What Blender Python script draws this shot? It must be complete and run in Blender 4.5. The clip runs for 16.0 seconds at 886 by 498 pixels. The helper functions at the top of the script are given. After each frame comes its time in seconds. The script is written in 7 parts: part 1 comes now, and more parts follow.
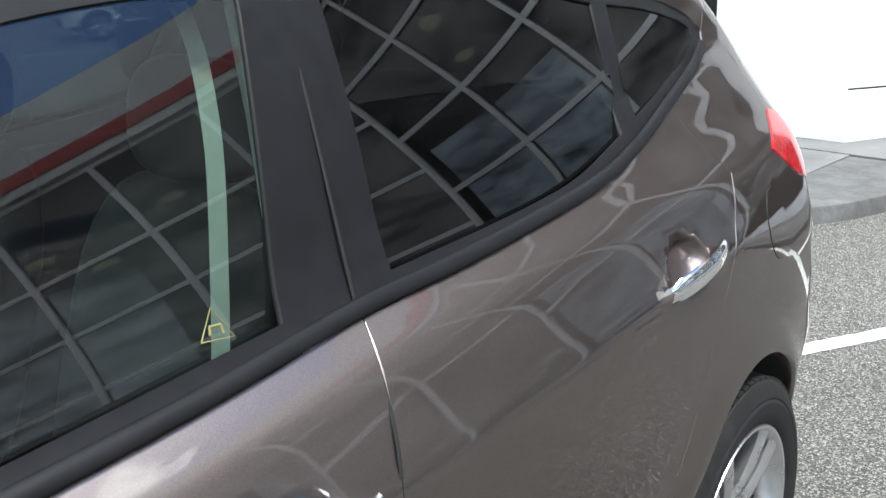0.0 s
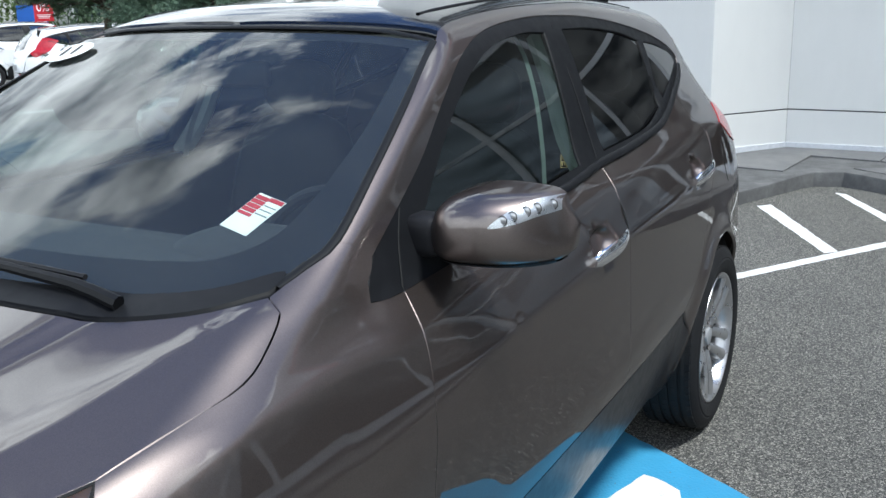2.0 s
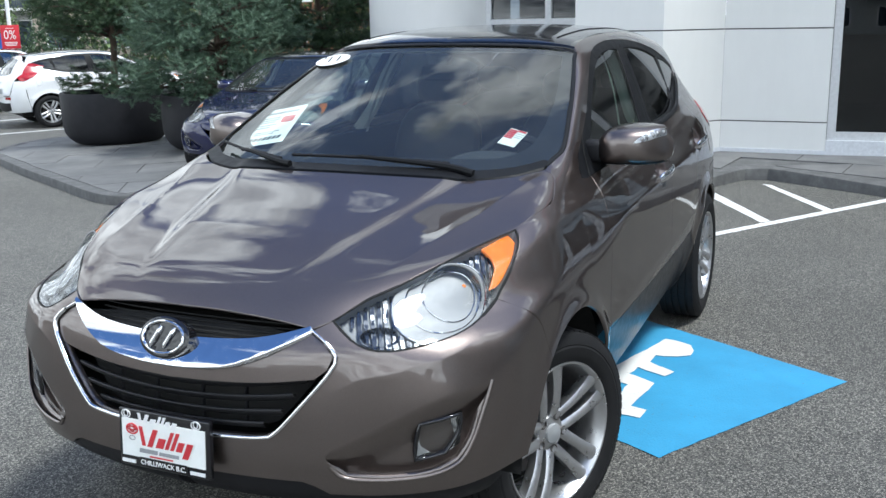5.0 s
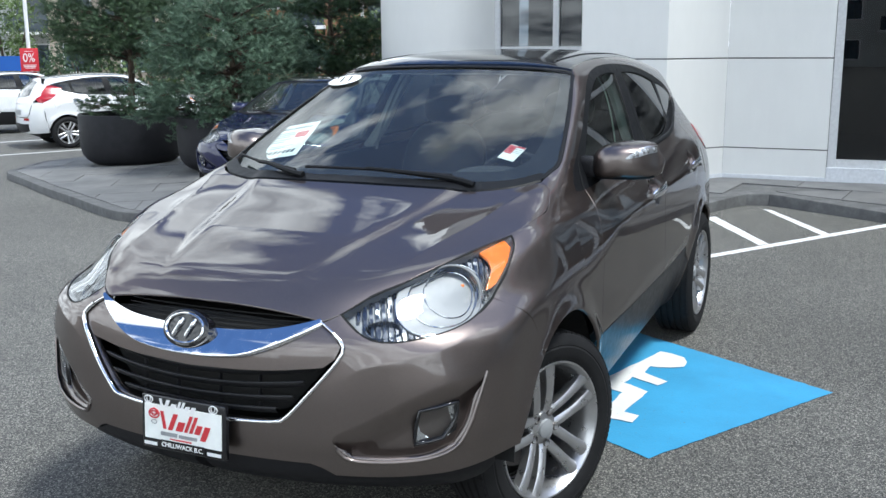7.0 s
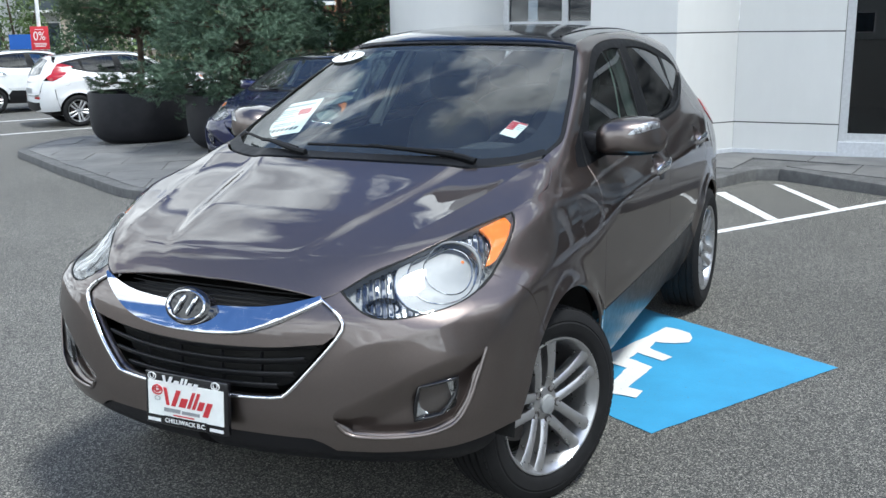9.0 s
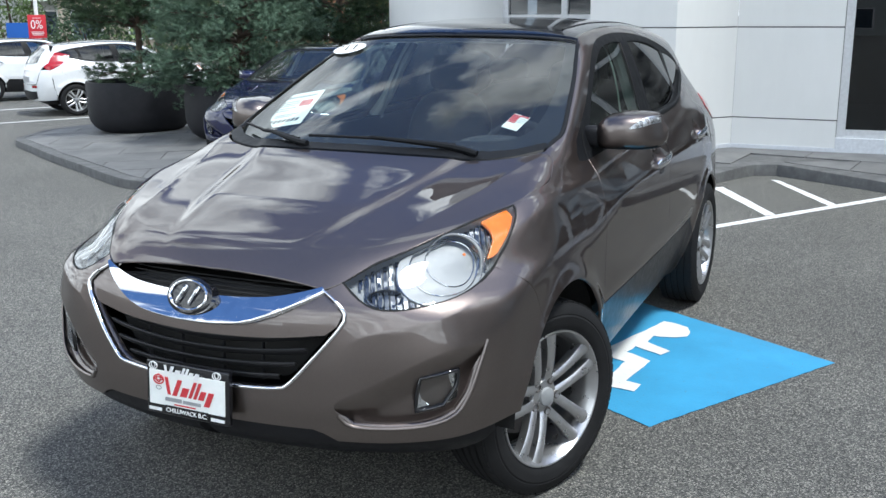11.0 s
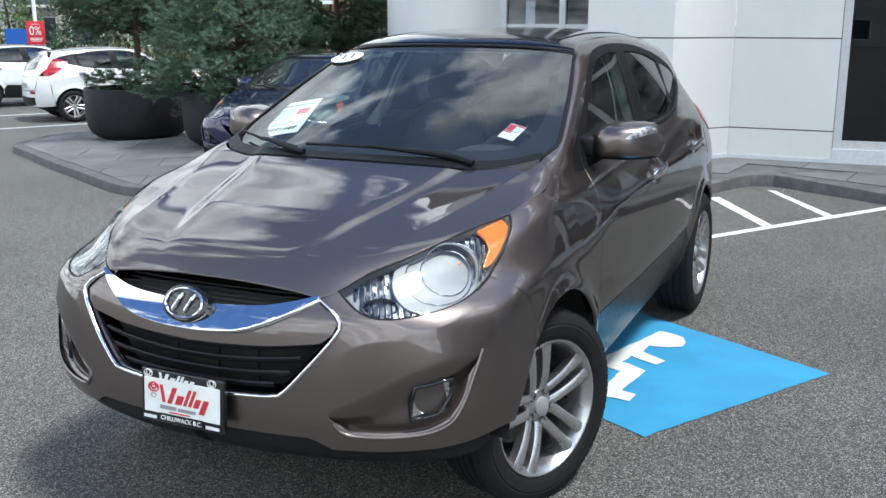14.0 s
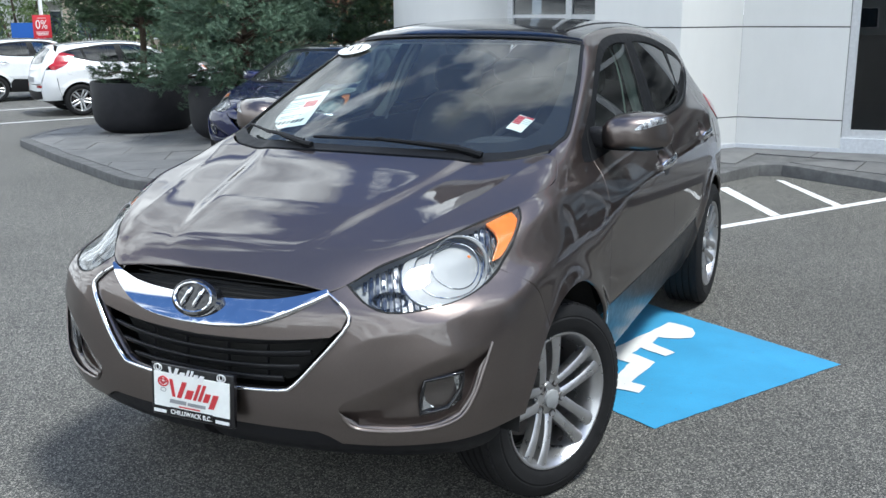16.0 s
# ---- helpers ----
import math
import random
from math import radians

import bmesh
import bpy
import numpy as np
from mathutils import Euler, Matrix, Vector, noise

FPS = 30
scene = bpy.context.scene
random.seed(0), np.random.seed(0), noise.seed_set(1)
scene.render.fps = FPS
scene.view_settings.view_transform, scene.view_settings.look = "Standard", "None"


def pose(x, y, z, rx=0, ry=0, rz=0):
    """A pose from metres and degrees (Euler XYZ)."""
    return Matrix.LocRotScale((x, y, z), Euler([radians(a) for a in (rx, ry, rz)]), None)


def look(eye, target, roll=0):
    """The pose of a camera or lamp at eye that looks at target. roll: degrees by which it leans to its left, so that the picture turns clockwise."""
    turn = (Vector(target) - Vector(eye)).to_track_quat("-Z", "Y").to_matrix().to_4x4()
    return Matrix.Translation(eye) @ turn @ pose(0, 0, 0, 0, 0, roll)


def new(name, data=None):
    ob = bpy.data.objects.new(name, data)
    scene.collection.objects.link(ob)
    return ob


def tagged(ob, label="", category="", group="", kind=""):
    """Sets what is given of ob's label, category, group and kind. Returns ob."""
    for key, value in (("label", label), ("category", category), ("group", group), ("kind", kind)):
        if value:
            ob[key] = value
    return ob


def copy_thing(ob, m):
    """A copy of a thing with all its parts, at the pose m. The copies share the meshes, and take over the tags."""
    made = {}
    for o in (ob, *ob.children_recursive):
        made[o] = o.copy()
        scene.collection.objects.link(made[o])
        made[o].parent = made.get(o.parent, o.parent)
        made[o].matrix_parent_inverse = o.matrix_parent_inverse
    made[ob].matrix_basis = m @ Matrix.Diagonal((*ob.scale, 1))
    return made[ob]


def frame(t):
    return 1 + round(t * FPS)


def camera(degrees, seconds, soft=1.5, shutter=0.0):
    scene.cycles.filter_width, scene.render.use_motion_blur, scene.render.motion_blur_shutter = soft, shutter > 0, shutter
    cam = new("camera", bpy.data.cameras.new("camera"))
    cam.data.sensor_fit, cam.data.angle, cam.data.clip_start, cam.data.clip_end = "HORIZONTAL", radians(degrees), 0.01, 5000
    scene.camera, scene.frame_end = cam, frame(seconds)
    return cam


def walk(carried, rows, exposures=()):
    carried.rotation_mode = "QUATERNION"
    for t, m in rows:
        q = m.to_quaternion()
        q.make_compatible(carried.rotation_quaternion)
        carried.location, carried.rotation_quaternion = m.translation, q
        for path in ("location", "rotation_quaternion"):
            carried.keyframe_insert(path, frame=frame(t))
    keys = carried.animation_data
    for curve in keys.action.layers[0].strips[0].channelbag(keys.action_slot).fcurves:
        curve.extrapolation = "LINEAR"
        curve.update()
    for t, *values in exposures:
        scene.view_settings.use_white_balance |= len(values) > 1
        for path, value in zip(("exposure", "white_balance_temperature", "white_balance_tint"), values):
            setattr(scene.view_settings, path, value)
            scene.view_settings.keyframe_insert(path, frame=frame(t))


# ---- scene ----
cam = camera(48.54, 16.0)
PATH = [
    (0, (1.5214, 0.8525, 1.5883), (0.3366, 2.3465, 0.9847), -1.95),
    (0.5, (1.5719, 0.4018, 1.5949), (0.5222, 1.9884, 0.9779), -1.32),
    (1, (1.6288, -0.0457, 1.6241), (0.6276, 1.5837, 1.0387), -1.44),
    (1.5, (1.7328, -0.4906, 1.6383), (0.6921, 1.1261, 1.0876), -1.68),
    (2, (1.6998, -0.9318, 1.6557), (0.7573, 0.7563, 1.1439), -1.40),
    (2.5, (1.6984, -1.3427, 1.6745), (0.7896, 0.3762, 1.2062), -1.50),
    (3, (1.6932, -1.7283, 1.6687), (0.7502, -0.0269, 1.2041), -1.52),
    (3.5, (1.6579, -2.1135, 1.6751), (0.7843, -0.3764, 1.2067), -2.23),
    (4, (1.6473, -2.4317, 1.7069), (0.8675, -0.6521, 1.2327), -1.86),
    (4.5, (1.6938, -2.7109, 1.6982), (0.9091, -0.9321, 1.2290), -1.41),
    (7, (1.8644, -3.1206, 1.6634), (1.0470, -1.3403, 1.2603), -0.40),
    (7.5, (1.9077, -3.1022, 1.6634), (1.0863, -1.3317, 1.2267), -0.82),
    (8, (1.9009, -3.1040, 1.6620), (1.0675, -1.3431, 1.2096), -1.00),
    (8.5, (1.8965, -3.1051, 1.6626), (1.0575, -1.3467, 1.2111), -0.93),
    (9, (1.9032, -3.1112, 1.6662), (1.0666, -1.3512, 1.2164), -0.80),
    (11.5, (1.8890, -3.1272, 1.6665), (1.0579, -1.3689, 1.1999), -0.11),
    (12, (1.8894, -3.1291, 1.6653), (1.0513, -1.3739, 1.1996), -0.03),
    (12.5, (1.8872, -3.1306, 1.6674), (1.0505, -1.3729, 1.2084), 0.14),
    (13, (1.8882, -3.1301, 1.6729), (1.0550, -1.3687, 1.2218), 0.18),
    (13.5, (1.8975, -3.1257, 1.6716), (1.0707, -1.3608, 1.2226), 0.04),
    (14, (1.8973, -3.1289, 1.6714), (1.0729, -1.3627, 1.2231), 0.10),
    (14.5, (1.8953, -3.1341, 1.6678), (1.0669, -1.3719, 1.2110), 0.09),
    (15, (1.8929, -3.1328, 1.6723), (1.0539, -1.3789, 1.2034), -0.09),
    (15.5, (1.8843, -3.1228, 1.6688), (1.0423, -1.3714, 1.1961), -0.21),
    (16, (1.8855, -3.1201, 1.6730), (1.0501, -1.3635, 1.2077), -0.30),
]
EXPOSURE = [(0.0, 0.92, 6250, 4), (0.5, 0.62, 6200, 4), (1.0, 0.22, 6050, 4), (1.5, 0.04, 5950, 4), (3.5, 0.04, 5950, 4), (16.0, 0.03, 5980, 4)]
walk(cam, [(t, look(eye, target, roll)) for t, eye, target, roll in PATH], EXPOSURE)

# ---- world, sun ----
SUN_DIR = Vector((0.52, -0.02, 1.30)).normalized()
world = bpy.data.worlds.new("sky")
scene.world = world
world.use_nodes = True
wt = world.node_tree
wt.nodes.clear()


def wnode(kind, **inputs):
    n = wt.nodes.new(kind)
    for k, v in inputs.items():
        n.inputs[k].default_value = v
    return n


w_out = wnode("ShaderNodeOutputWorld")
w_bg = wnode("ShaderNodeBackground", Strength=0.105)
w_sky = wnode("ShaderNodeTexSky")
w_sky.sky_type, w_sky.sun_disc = "NISHITA", False
w_sky.sun_elevation = math.asin(SUN_DIR.z)
w_sky.sun_rotation = math.atan2(SUN_DIR.x, SUN_DIR.y)
w_sky.dust_density, w_sky.ozone_density = 0.5, 3.0
# broken cloud: noise on a flat layer overhead
w_co = wnode("ShaderNodeTexCoord")
w_sep = wnode("ShaderNodeSeparateXYZ")
w_add = wnode("ShaderNodeMath")
w_add.operation, w_add.inputs[1].default_value = "ADD", 0.22
w_mx = wnode("ShaderNodeMath")
w_mx.operation, w_mx.inputs[1].default_value = "MAXIMUM", 0.05
w_dx, w_dy = wnode("ShaderNodeMath"), wnode("ShaderNodeMath")
w_dx.operation = w_dy.operation = "DIVIDE"
w_comb = wnode("ShaderNodeCombineXYZ")
w_noise = wnode("ShaderNodeTexNoise", Scale=2.4, Detail=10.0, Roughness=0.56, Distortion=0.25)
w_map = wnode("ShaderNodeMapping", Location=(0.77, 5.25, 0), Rotation=(0, 0, 0.6), Scale=(0.7, 1.35, 1))
w_ramp = wnode("ShaderNodeValToRGB")
w_ramp.color_ramp.elements[0].position, w_ramp.color_ramp.elements[1].position = 0.505, 0.565
w_shade = wnode("ShaderNodeTexNoise", Scale=3.4, Detail=8.0, Roughness=0.58)
w_cloud = wnode("ShaderNodeValToRGB")
w_cloud.color_ramp.elements[0].position, w_cloud.color_ramp.elements[0].color = 0.34, (3.4, 3.8, 4.6, 1)
w_cloud.color_ramp.elements[1].position, w_cloud.color_ramp.elements[1].color = 0.62, (29, 29, 29, 1)
w_mix = wnode("ShaderNodeMixRGB")
w_blue = wnode("ShaderNodeMixRGB", Fac=1.0, Color2=(1.0, 1.18, 1.5, 1))
w_blue.blend_type = "MULTIPLY"
# cloud banks thicken towards the horizon and open overhead
w_lift, w_sum = wnode("ShaderNodeMath"), wnode("ShaderNodeMath")
w_lift.operation, w_lift.inputs[1].default_value, w_lift.inputs[2].default_value = "MULTIPLY_ADD", -0.48, 0.335
w_sum.operation = "ADD"
for a, b in ((w_co.outputs["Generated"], w_sep.inputs[0]), (w_sep.outputs[2], w_add.inputs[0]), (w_add.outputs[0], w_mx.inputs[0]),
             (w_sep.outputs[0], w_dx.inputs[0]), (w_mx.outputs[0], w_dx.inputs[1]), (w_sep.outputs[1], w_dy.inputs[0]), (w_mx.outputs[0], w_dy.inputs[1]),
             (w_dx.outputs[0], w_comb.inputs[0]), (w_dy.outputs[0], w_comb.inputs[1]), (w_comb.outputs[0], w_map.inputs[0]), (w_map.outputs[0], w_noise.inputs["Vector"]),
             (w_comb.outputs[0], w_shade.inputs["Vector"]), (w_sep.outputs[2], w_lift.inputs[0]), (w_noise.outputs[0], w_sum.inputs[0]), (w_lift.outputs[0], w_sum.inputs[1]), (w_sum.outputs[0], w_ramp.inputs[0]), (w_shade.outputs[0], w_cloud.inputs[0]),
             (w_ramp.outputs[0], w_mix.inputs[0]), (w_sky.outputs[0], w_blue.inputs[1]), (w_blue.outputs[0], w_mix.inputs[1]), (w_cloud.outputs[0], w_mix.inputs[2]),
             (w_mix.outputs[0], w_bg.inputs[0]), (w_bg.outputs[0], w_out.inputs[0])):
    wt.links.new(a, b)

sun = new("sun", bpy.data.lights.new("sun", "SUN"))
sun.data.energy, sun.data.angle, sun.data.color = 4.5, radians(11), (1.0, 0.955, 0.89)
sun.matrix_world = look(SUN_DIR * 60, (0, 0, 0))

# ---- materials ----


class Mat:
    """A node material, built step by step."""

    def __init__(self, name, color=(0.5, 0.5, 0.5), rough=0.5, metal=0.0, **more):
        self.m = bpy.data.materials.new(name)
        self.m.use_nodes = True
        self.t = self.m.node_tree
        self.b = self.t.nodes["Principled BSDF"]
        self.b.inputs["Base Color"].default_value = (*color, 1)
        self.b.inputs["Roughness"].default_value = rough
        self.b.inputs["Metallic"].default_value = metal
        for k, v in more.items():
            self.b.inputs[k.replace("_", " ")].default_value = v
        self.co = None

    def coords(self):
        if self.co is None:
            self.co = self.t.nodes.new("ShaderNodeTexCoord").outputs["Object"]
        return self.co

    def noise(self, scale, detail=4.0, rough=0.55, stretch=None):
        n = self.t.nodes.new("ShaderNodeTexNoise")
        n.inputs["Scale"].default_value, n.inputs["Detail"].default_value, n.inputs["Roughness"].default_value = scale, detail, rough
        src = self.coords()
        if stretch:
            mp = self.t.nodes.new("ShaderNodeMapping")
            mp.inputs["Scale"].default_value = stretch
            self.t.links.new(src, mp.inputs[0])
            src = mp.outputs[0]
        self.t.links.new(src, n.inputs["Vector"])
        return n.outputs[0]

    def cells(self, scale, what="Distance"):
        n = self.t.nodes.new("ShaderNodeTexVoronoi")
        n.inputs["Scale"].default_value = scale
        self.t.links.new(self.coords(), n.inputs["Vector"])
        return n.outputs[what]

    def ramp(self, src, *stops):
        r = self.t.nodes.new("ShaderNodeValToRGB")
        e = r.color_ramp.elements
        while len(e) < len(stops):
            e.new(0.5)
        for s, (p, c) in zip(e, stops):
            s.position, s.color = p, (*c, 1) if len(c) == 3 else c
        self.t.links.new(src, r.inputs[0])
        return r.outputs[0]

    def mix(self, fac, a, b, how="MIX"):
        n = self.t.nodes.new("ShaderNodeMixRGB")
        n.blend_type = how
        for i, v in enumerate((fac, a, b)):
            if isinstance(v, (int, float)):
                n.inputs[i].default_value = v
            elif isinstance(v, tuple):
                n.inputs[i].default_value = (*v, 1)
            else:
                self.t.links.new(v, n.inputs[i])
        return n.outputs[0]

    def set(self, socket, src):
        self.t.links.new(src, self.b.inputs[socket])
        return self

    def bump(self, src, strength, distance=0.01):
        n = self.t.nodes.new("ShaderNodeBump")
        n.inputs["Strength"].default_value, n.inputs["Distance"].default_value = strength, distance
        self.t.links.new(src, n.inputs["Height"])
        self.t.links.new(n.outputs[0], self.b.inputs["Normal"])
        return self

    def random(self):
        return self.t.nodes.new("ShaderNodeObjectInfo").outputs["Random"]

    def island(self):
        return self.t.nodes.new("ShaderNodeNewGeometry").outputs["Random Per Island"]


def g(v):
    return (v, v, v)


def plain(name, color, rough=0.5, metal=0.0, vary=0.12, scale=30, bump=0.0, **more):
    """A material with slight mottling in colour and gloss."""
    k = Mat(name, color, rough, metal, **more)
    n = k.noise(scale)
    k.set("Base Color", k.mix(1.0, k.ramp(n, (0.3, g(1 - vary)), (0.7, g(1 + vary * 0.4))), color, "MULTIPLY"))
    k.set("Roughness", k.ramp(n, (0.3, g(max(rough - 0.05, 0.0))), (0.7, g(min(rough + 0.06, 1)))))
    if bump:
        k.bump(k.noise(scale * 8), bump, 0.002)
    return k.m


def car_paint(name, color, metal=0.55):
    k = Mat(name, color, 0.42, metal, Specular_Tint=(0.22, 0.20, 0.19, 1), Coat_Weight=1.0, Coat_Roughness=0.008, Coat_IOR=1.62)
    fl = k.cells(900, "Color")
    k.set("Base Color", k.mix(0.25, k.mix(1.0, k.ramp(k.noise(2.5), (0.3, g(0.92)), (0.7, g(1.06))), color, "MULTIPLY"), k.mix(1.0, color, k.ramp(fl, (0.0, g(0.5)), (1.0, g(1.6))), "MULTIPLY")))
    k.set("Coat Roughness", k.ramp(k.noise(9), (0.35, g(0.004)), (0.75, g(0.016))))
    return k.m


PAINT = car_paint("brown_metallic_paint", (0.172, 0.143, 0.132), 1.0)
BLACK_PLASTIC = plain("black_plastic", (0.013, 0.013, 0.015), 0.55, bump=0.15, Specular_IOR_Level=0.2)
GLOSS_BLACK = plain("gloss_black", (0.008, 0.008, 0.01), 0.12, Coat_Weight=0.6)
SILL_BLACK = plain("sill_plastic", (0.020, 0.020, 0.022), 0.33, Specular_IOR_Level=0.3)
TRIM_BLACK = plain("satin_black_trim", (0.009, 0.0095, 0.011), 0.5, Specular_IOR_Level=0.15)
RUBBER = plain("tyre_rubber", (0.014, 0.014, 0.015), 0.75, vary=0.35, bump=0.2, Specular_IOR_Level=0.25)
CHROME = plain("chrome", (0.88, 0.88, 0.9), 0.05, 1.0, vary=0.05)
ALLOY = plain("silver_alloy", (0.56, 0.56, 0.57), 0.30, 0.9, vary=0.08, Coat_Weight=0.3)
LAMP_SILVER = plain("lamp_silver", (0.27, 0.275, 0.28), 0.55, 0.6, vary=0.06, scale=60)
LAMP_CHROME = plain("lamp_facet_chrome", (0.16, 0.165, 0.175), 0.20, 1.0, vary=0.05)
BRAKE = plain("brake_iron", (0.14, 0.13, 0.125), 0.45, 0.7, vary=0.3)
DARK = plain("underbody_black", (0.008, 0.008, 0.008), 0.9)
SEAT = plain("dark_seat_leather", (0.022, 0.022, 0.024), 0.6, Specular_IOR_Level=0.2)
DASH = plain("dashboard_plastic", (0.034, 0.036, 0.040), 0.7, Specular_IOR_Level=0.25)
TRIM_GREY = plain("grey_pillar_trim", (0.42, 0.42, 0.40), 0.7)
PAPER = plain("white_paper", (0.88, 0.90, 0.87), 0.6, vary=0.06)
INK_DARK = plain("dark_ink", (0.04, 0.04, 0.045), 0.6)
INK_RED = plain("red_ink", (0.55, 0.03, 0.04), 0.5)
INK_GREY = plain("grey_ink", (0.30, 0.31, 0.32), 0.6)
INK_YELLOW = plain("yellow_ink", (0.26, 0.23, 0.09), 0.5)
INK_WHITE = plain("white_ink", (0.85, 0.85, 0.85), 0.5)


def glass(name, tint, gloss=0.0, ior=1.5, dust_haze=0.0):
    """Thin tinted pane: light passes through the tint, the surface mirrors more at a slant, and a pale film, part dusty
    and part painted haze, dulls it.
    """
    m = bpy.data.materials.new(name)
    m.use_nodes = True
    t = m.node_tree
    t.nodes.clear()
    out, mixs = t.nodes.new("ShaderNodeOutputMaterial"), t.nodes.new("ShaderNodeMixShader")
    tr, gl, lw = t.nodes.new("ShaderNodeBsdfTransparent"), t.nodes.new("ShaderNodeBsdfGlossy"), t.nodes.new("ShaderNodeLayerWeight")
    tr.inputs[0].default_value = (*tint, 1)
    gl.inputs["Roughness"].default_value = gloss
    lw.inputs["Blend"].default_value = 0.5
    f0 = ((ior - 1) / (ior + 1)) ** 2
    pw, ma = t.nodes.new("ShaderNodeMath"), t.nodes.new("ShaderNodeMath")
    pw.operation, pw.inputs[1].default_value = "POWER", 5.0
    ma.operation, ma.inputs[1].default_value, ma.inputs[2].default_value = "MULTIPLY_ADD", 1 - f0, f0
    under = tr.outputs[0]
    if dust_haze:
        df, mx, co, nz, rp = t.nodes.new("ShaderNodeBsdfDiffuse"), t.nodes.new("ShaderNodeMixShader"), t.nodes.new("ShaderNodeTexCoord"), t.nodes.new("ShaderNodeTexNoise"), t.nodes.new("ShaderNodeMapRange")
        df.inputs[0].default_value = (0.55, 0.58, 0.55, 1)
        nz.inputs["Scale"].default_value, nz.inputs["Detail"].default_value = 5.0, 5.0
        rp.inputs["From Min"].default_value, rp.inputs["From Max"].default_value = 0.3, 0.7
        rp.inputs["To Min"].default_value, rp.inputs["To Max"].default_value = dust_haze * 0.7, dust_haze * 1.3
        for a, b in ((co.outputs["Object"], nz.inputs["Vector"]), (nz.outputs[0], rp.inputs[0]), (rp.outputs[0], mx.inputs[0]), (tr.outputs[0], mx.inputs[1]), (df.outputs[0], mx.inputs[2])):
            t.links.new(a, b)
        under = mx.outputs[0]
    for a, b in ((lw.outputs["Facing"], pw.inputs[0]), (pw.outputs[0], ma.inputs[0]), (ma.outputs[0], mixs.inputs[0]), (under, mixs.inputs[1]), (gl.outputs[0], mixs.inputs[2]), (mixs.outputs[0], out.inputs[0])):
        t.links.new(a, b)
    return m


# the film's strength also carries painted reflection haze that lifts the darks
GLASS_FRONT = glass("windscreen_glass", (0.84, 0.91, 0.89), ior=1.95, dust_haze=0.027)
GLASS_SIDE = glass("front_side_glass", (0.46, 0.57, 0.53), ior=1.85, dust_haze=0.004)
GLASS_PRIVACY = glass("privacy_glass", (0.07, 0.08, 0.085), ior=1.85, dust_haze=0.002)
GLASS_CLEAR = glass("clear_lens", (0.93, 0.95, 0.96))
GLASS_ROOF = GLOSS_BLACK

k = Mat("red_lamp_lens", (0.42, 0.012, 0.016), 0.12, Coat_Weight=0.8)
k.set("Base Color", k.ramp(k.noise(60), (0.35, (0.25, 0.006, 0.01)), (0.7, (0.55, 0.02, 0.025))))
RED_LENS = k.m
AMBER = plain("amber_plastic", (0.85, 0.21, 0.01), 0.25, Coat_Weight=0.6)

# asphalt with pale aggregate showing
k = Mat("asphalt", (0.1, 0.1, 0.1), 0.85)
stones = k.ramp(k.cells(195, "Color"), (0.16, (0.030, 0.030, 0.028)), (0.42, (0.080, 0.079, 0.073)), (0.64, (0.150, 0.147, 0.134)), (0.88, (0.42, 0.40, 0.355)))
fine = k.ramp(k.noise(420, 3), (0.35, g(0.55)), (0.7, g(1.25)))
base = k.mix(1.0, stones, fine, "MULTIPLY")
patches = k.ramp(k.noise(0.55, 6), (0.3, g(0.76)), (0.7, g(1.04)))
k.set("Base Color", k.mix(1.0, base, patches, "MULTIPLY"))
k.bump(k.cells(170), 0.6, 0.004)
ASPHALT = k.m


def road_paint(name, color):
    k = Mat(name, color, 0.7)
    wear = k.ramp(k.noise(70, 6, 0.7), (0.30, g(0.0)), (0.36, g(1.0)))
    dirt = k.ramp(k.noise(3.2, 6), (0.3, g(0.86)), (0.7, g(1.04)))
    k.set("Base Color", k.mix(wear, (0.11, 0.11, 0.105), k.mix(1.0, color, dirt, "MULTIPLY")))
    k.bump(k.cells(95), 0.35, 0.004)
    return k.m


BLUE_PAINT = road_paint("blue_road_paint", (0.050, 0.30, 0.53))
WHITE_PAINT = road_paint("white_road_paint", (0.74, 0.74, 0.72))

k = Mat("stamped_concrete", (0.2, 0.2, 0.2), 0.75)
k.set("Base Color", k.mix(1.0, k.ramp(k.noise(1.6, 8, 0.65), (0.28, (0.085, 0.087, 0.090)), (0.55, (0.15, 0.15, 0.15)), (0.78, (0.215, 0.21, 0.20))), k.ramp(k.random(), (0.0, g(0.85)), (1.0, g(1.1))), "MULTIPLY"))
k.bump(k.noise(35, 6), 0.35, 0.006)
PAVING = k.m
k = Mat("kerb_concrete", (0.17, 0.17, 0.17), 0.85)
k.set("Base Color", k.ramp(k.noise(5, 8, 0.7), (0.3, (0.06, 0.06, 0.06)), (0.6, (0.12, 0.12, 0.12)), (0.8, (0.19, 0.19, 0.18))))
k.bump(k.noise(60, 6), 0.5, 0.006)
KERB = k.m
k = Mat("white_wall_panel", (0.78, 0.78, 0.77), 0.55)
k.set("Base Color", k.mix(1.0, k.ramp(k.noise(0.9, 6), (0.3, (0.76, 0.76, 0.74)), (0.7, (0.80, 0.80, 0.78))), k.ramp(k.noise(9, 6, 0.6, (1, 1, 0.2)), (0.25, g(0.975)), (0.65, g(1.0))), "MULTIPLY"))
WALL = k.m
JOINT = plain("dark_joint", (0.10, 0.10, 0.105), 0.8)
ALUMINIUM = plain("white_window_frame", (0.72, 0.74, 0.77), 0.4)
MULLION = plain("pale_mullion", (0.62, 0.63, 0.64), 0.4)
k = Mat("planter_fibre", (0.02, 0.02, 0.025), 0.65, Specular_IOR_Level=0.3)
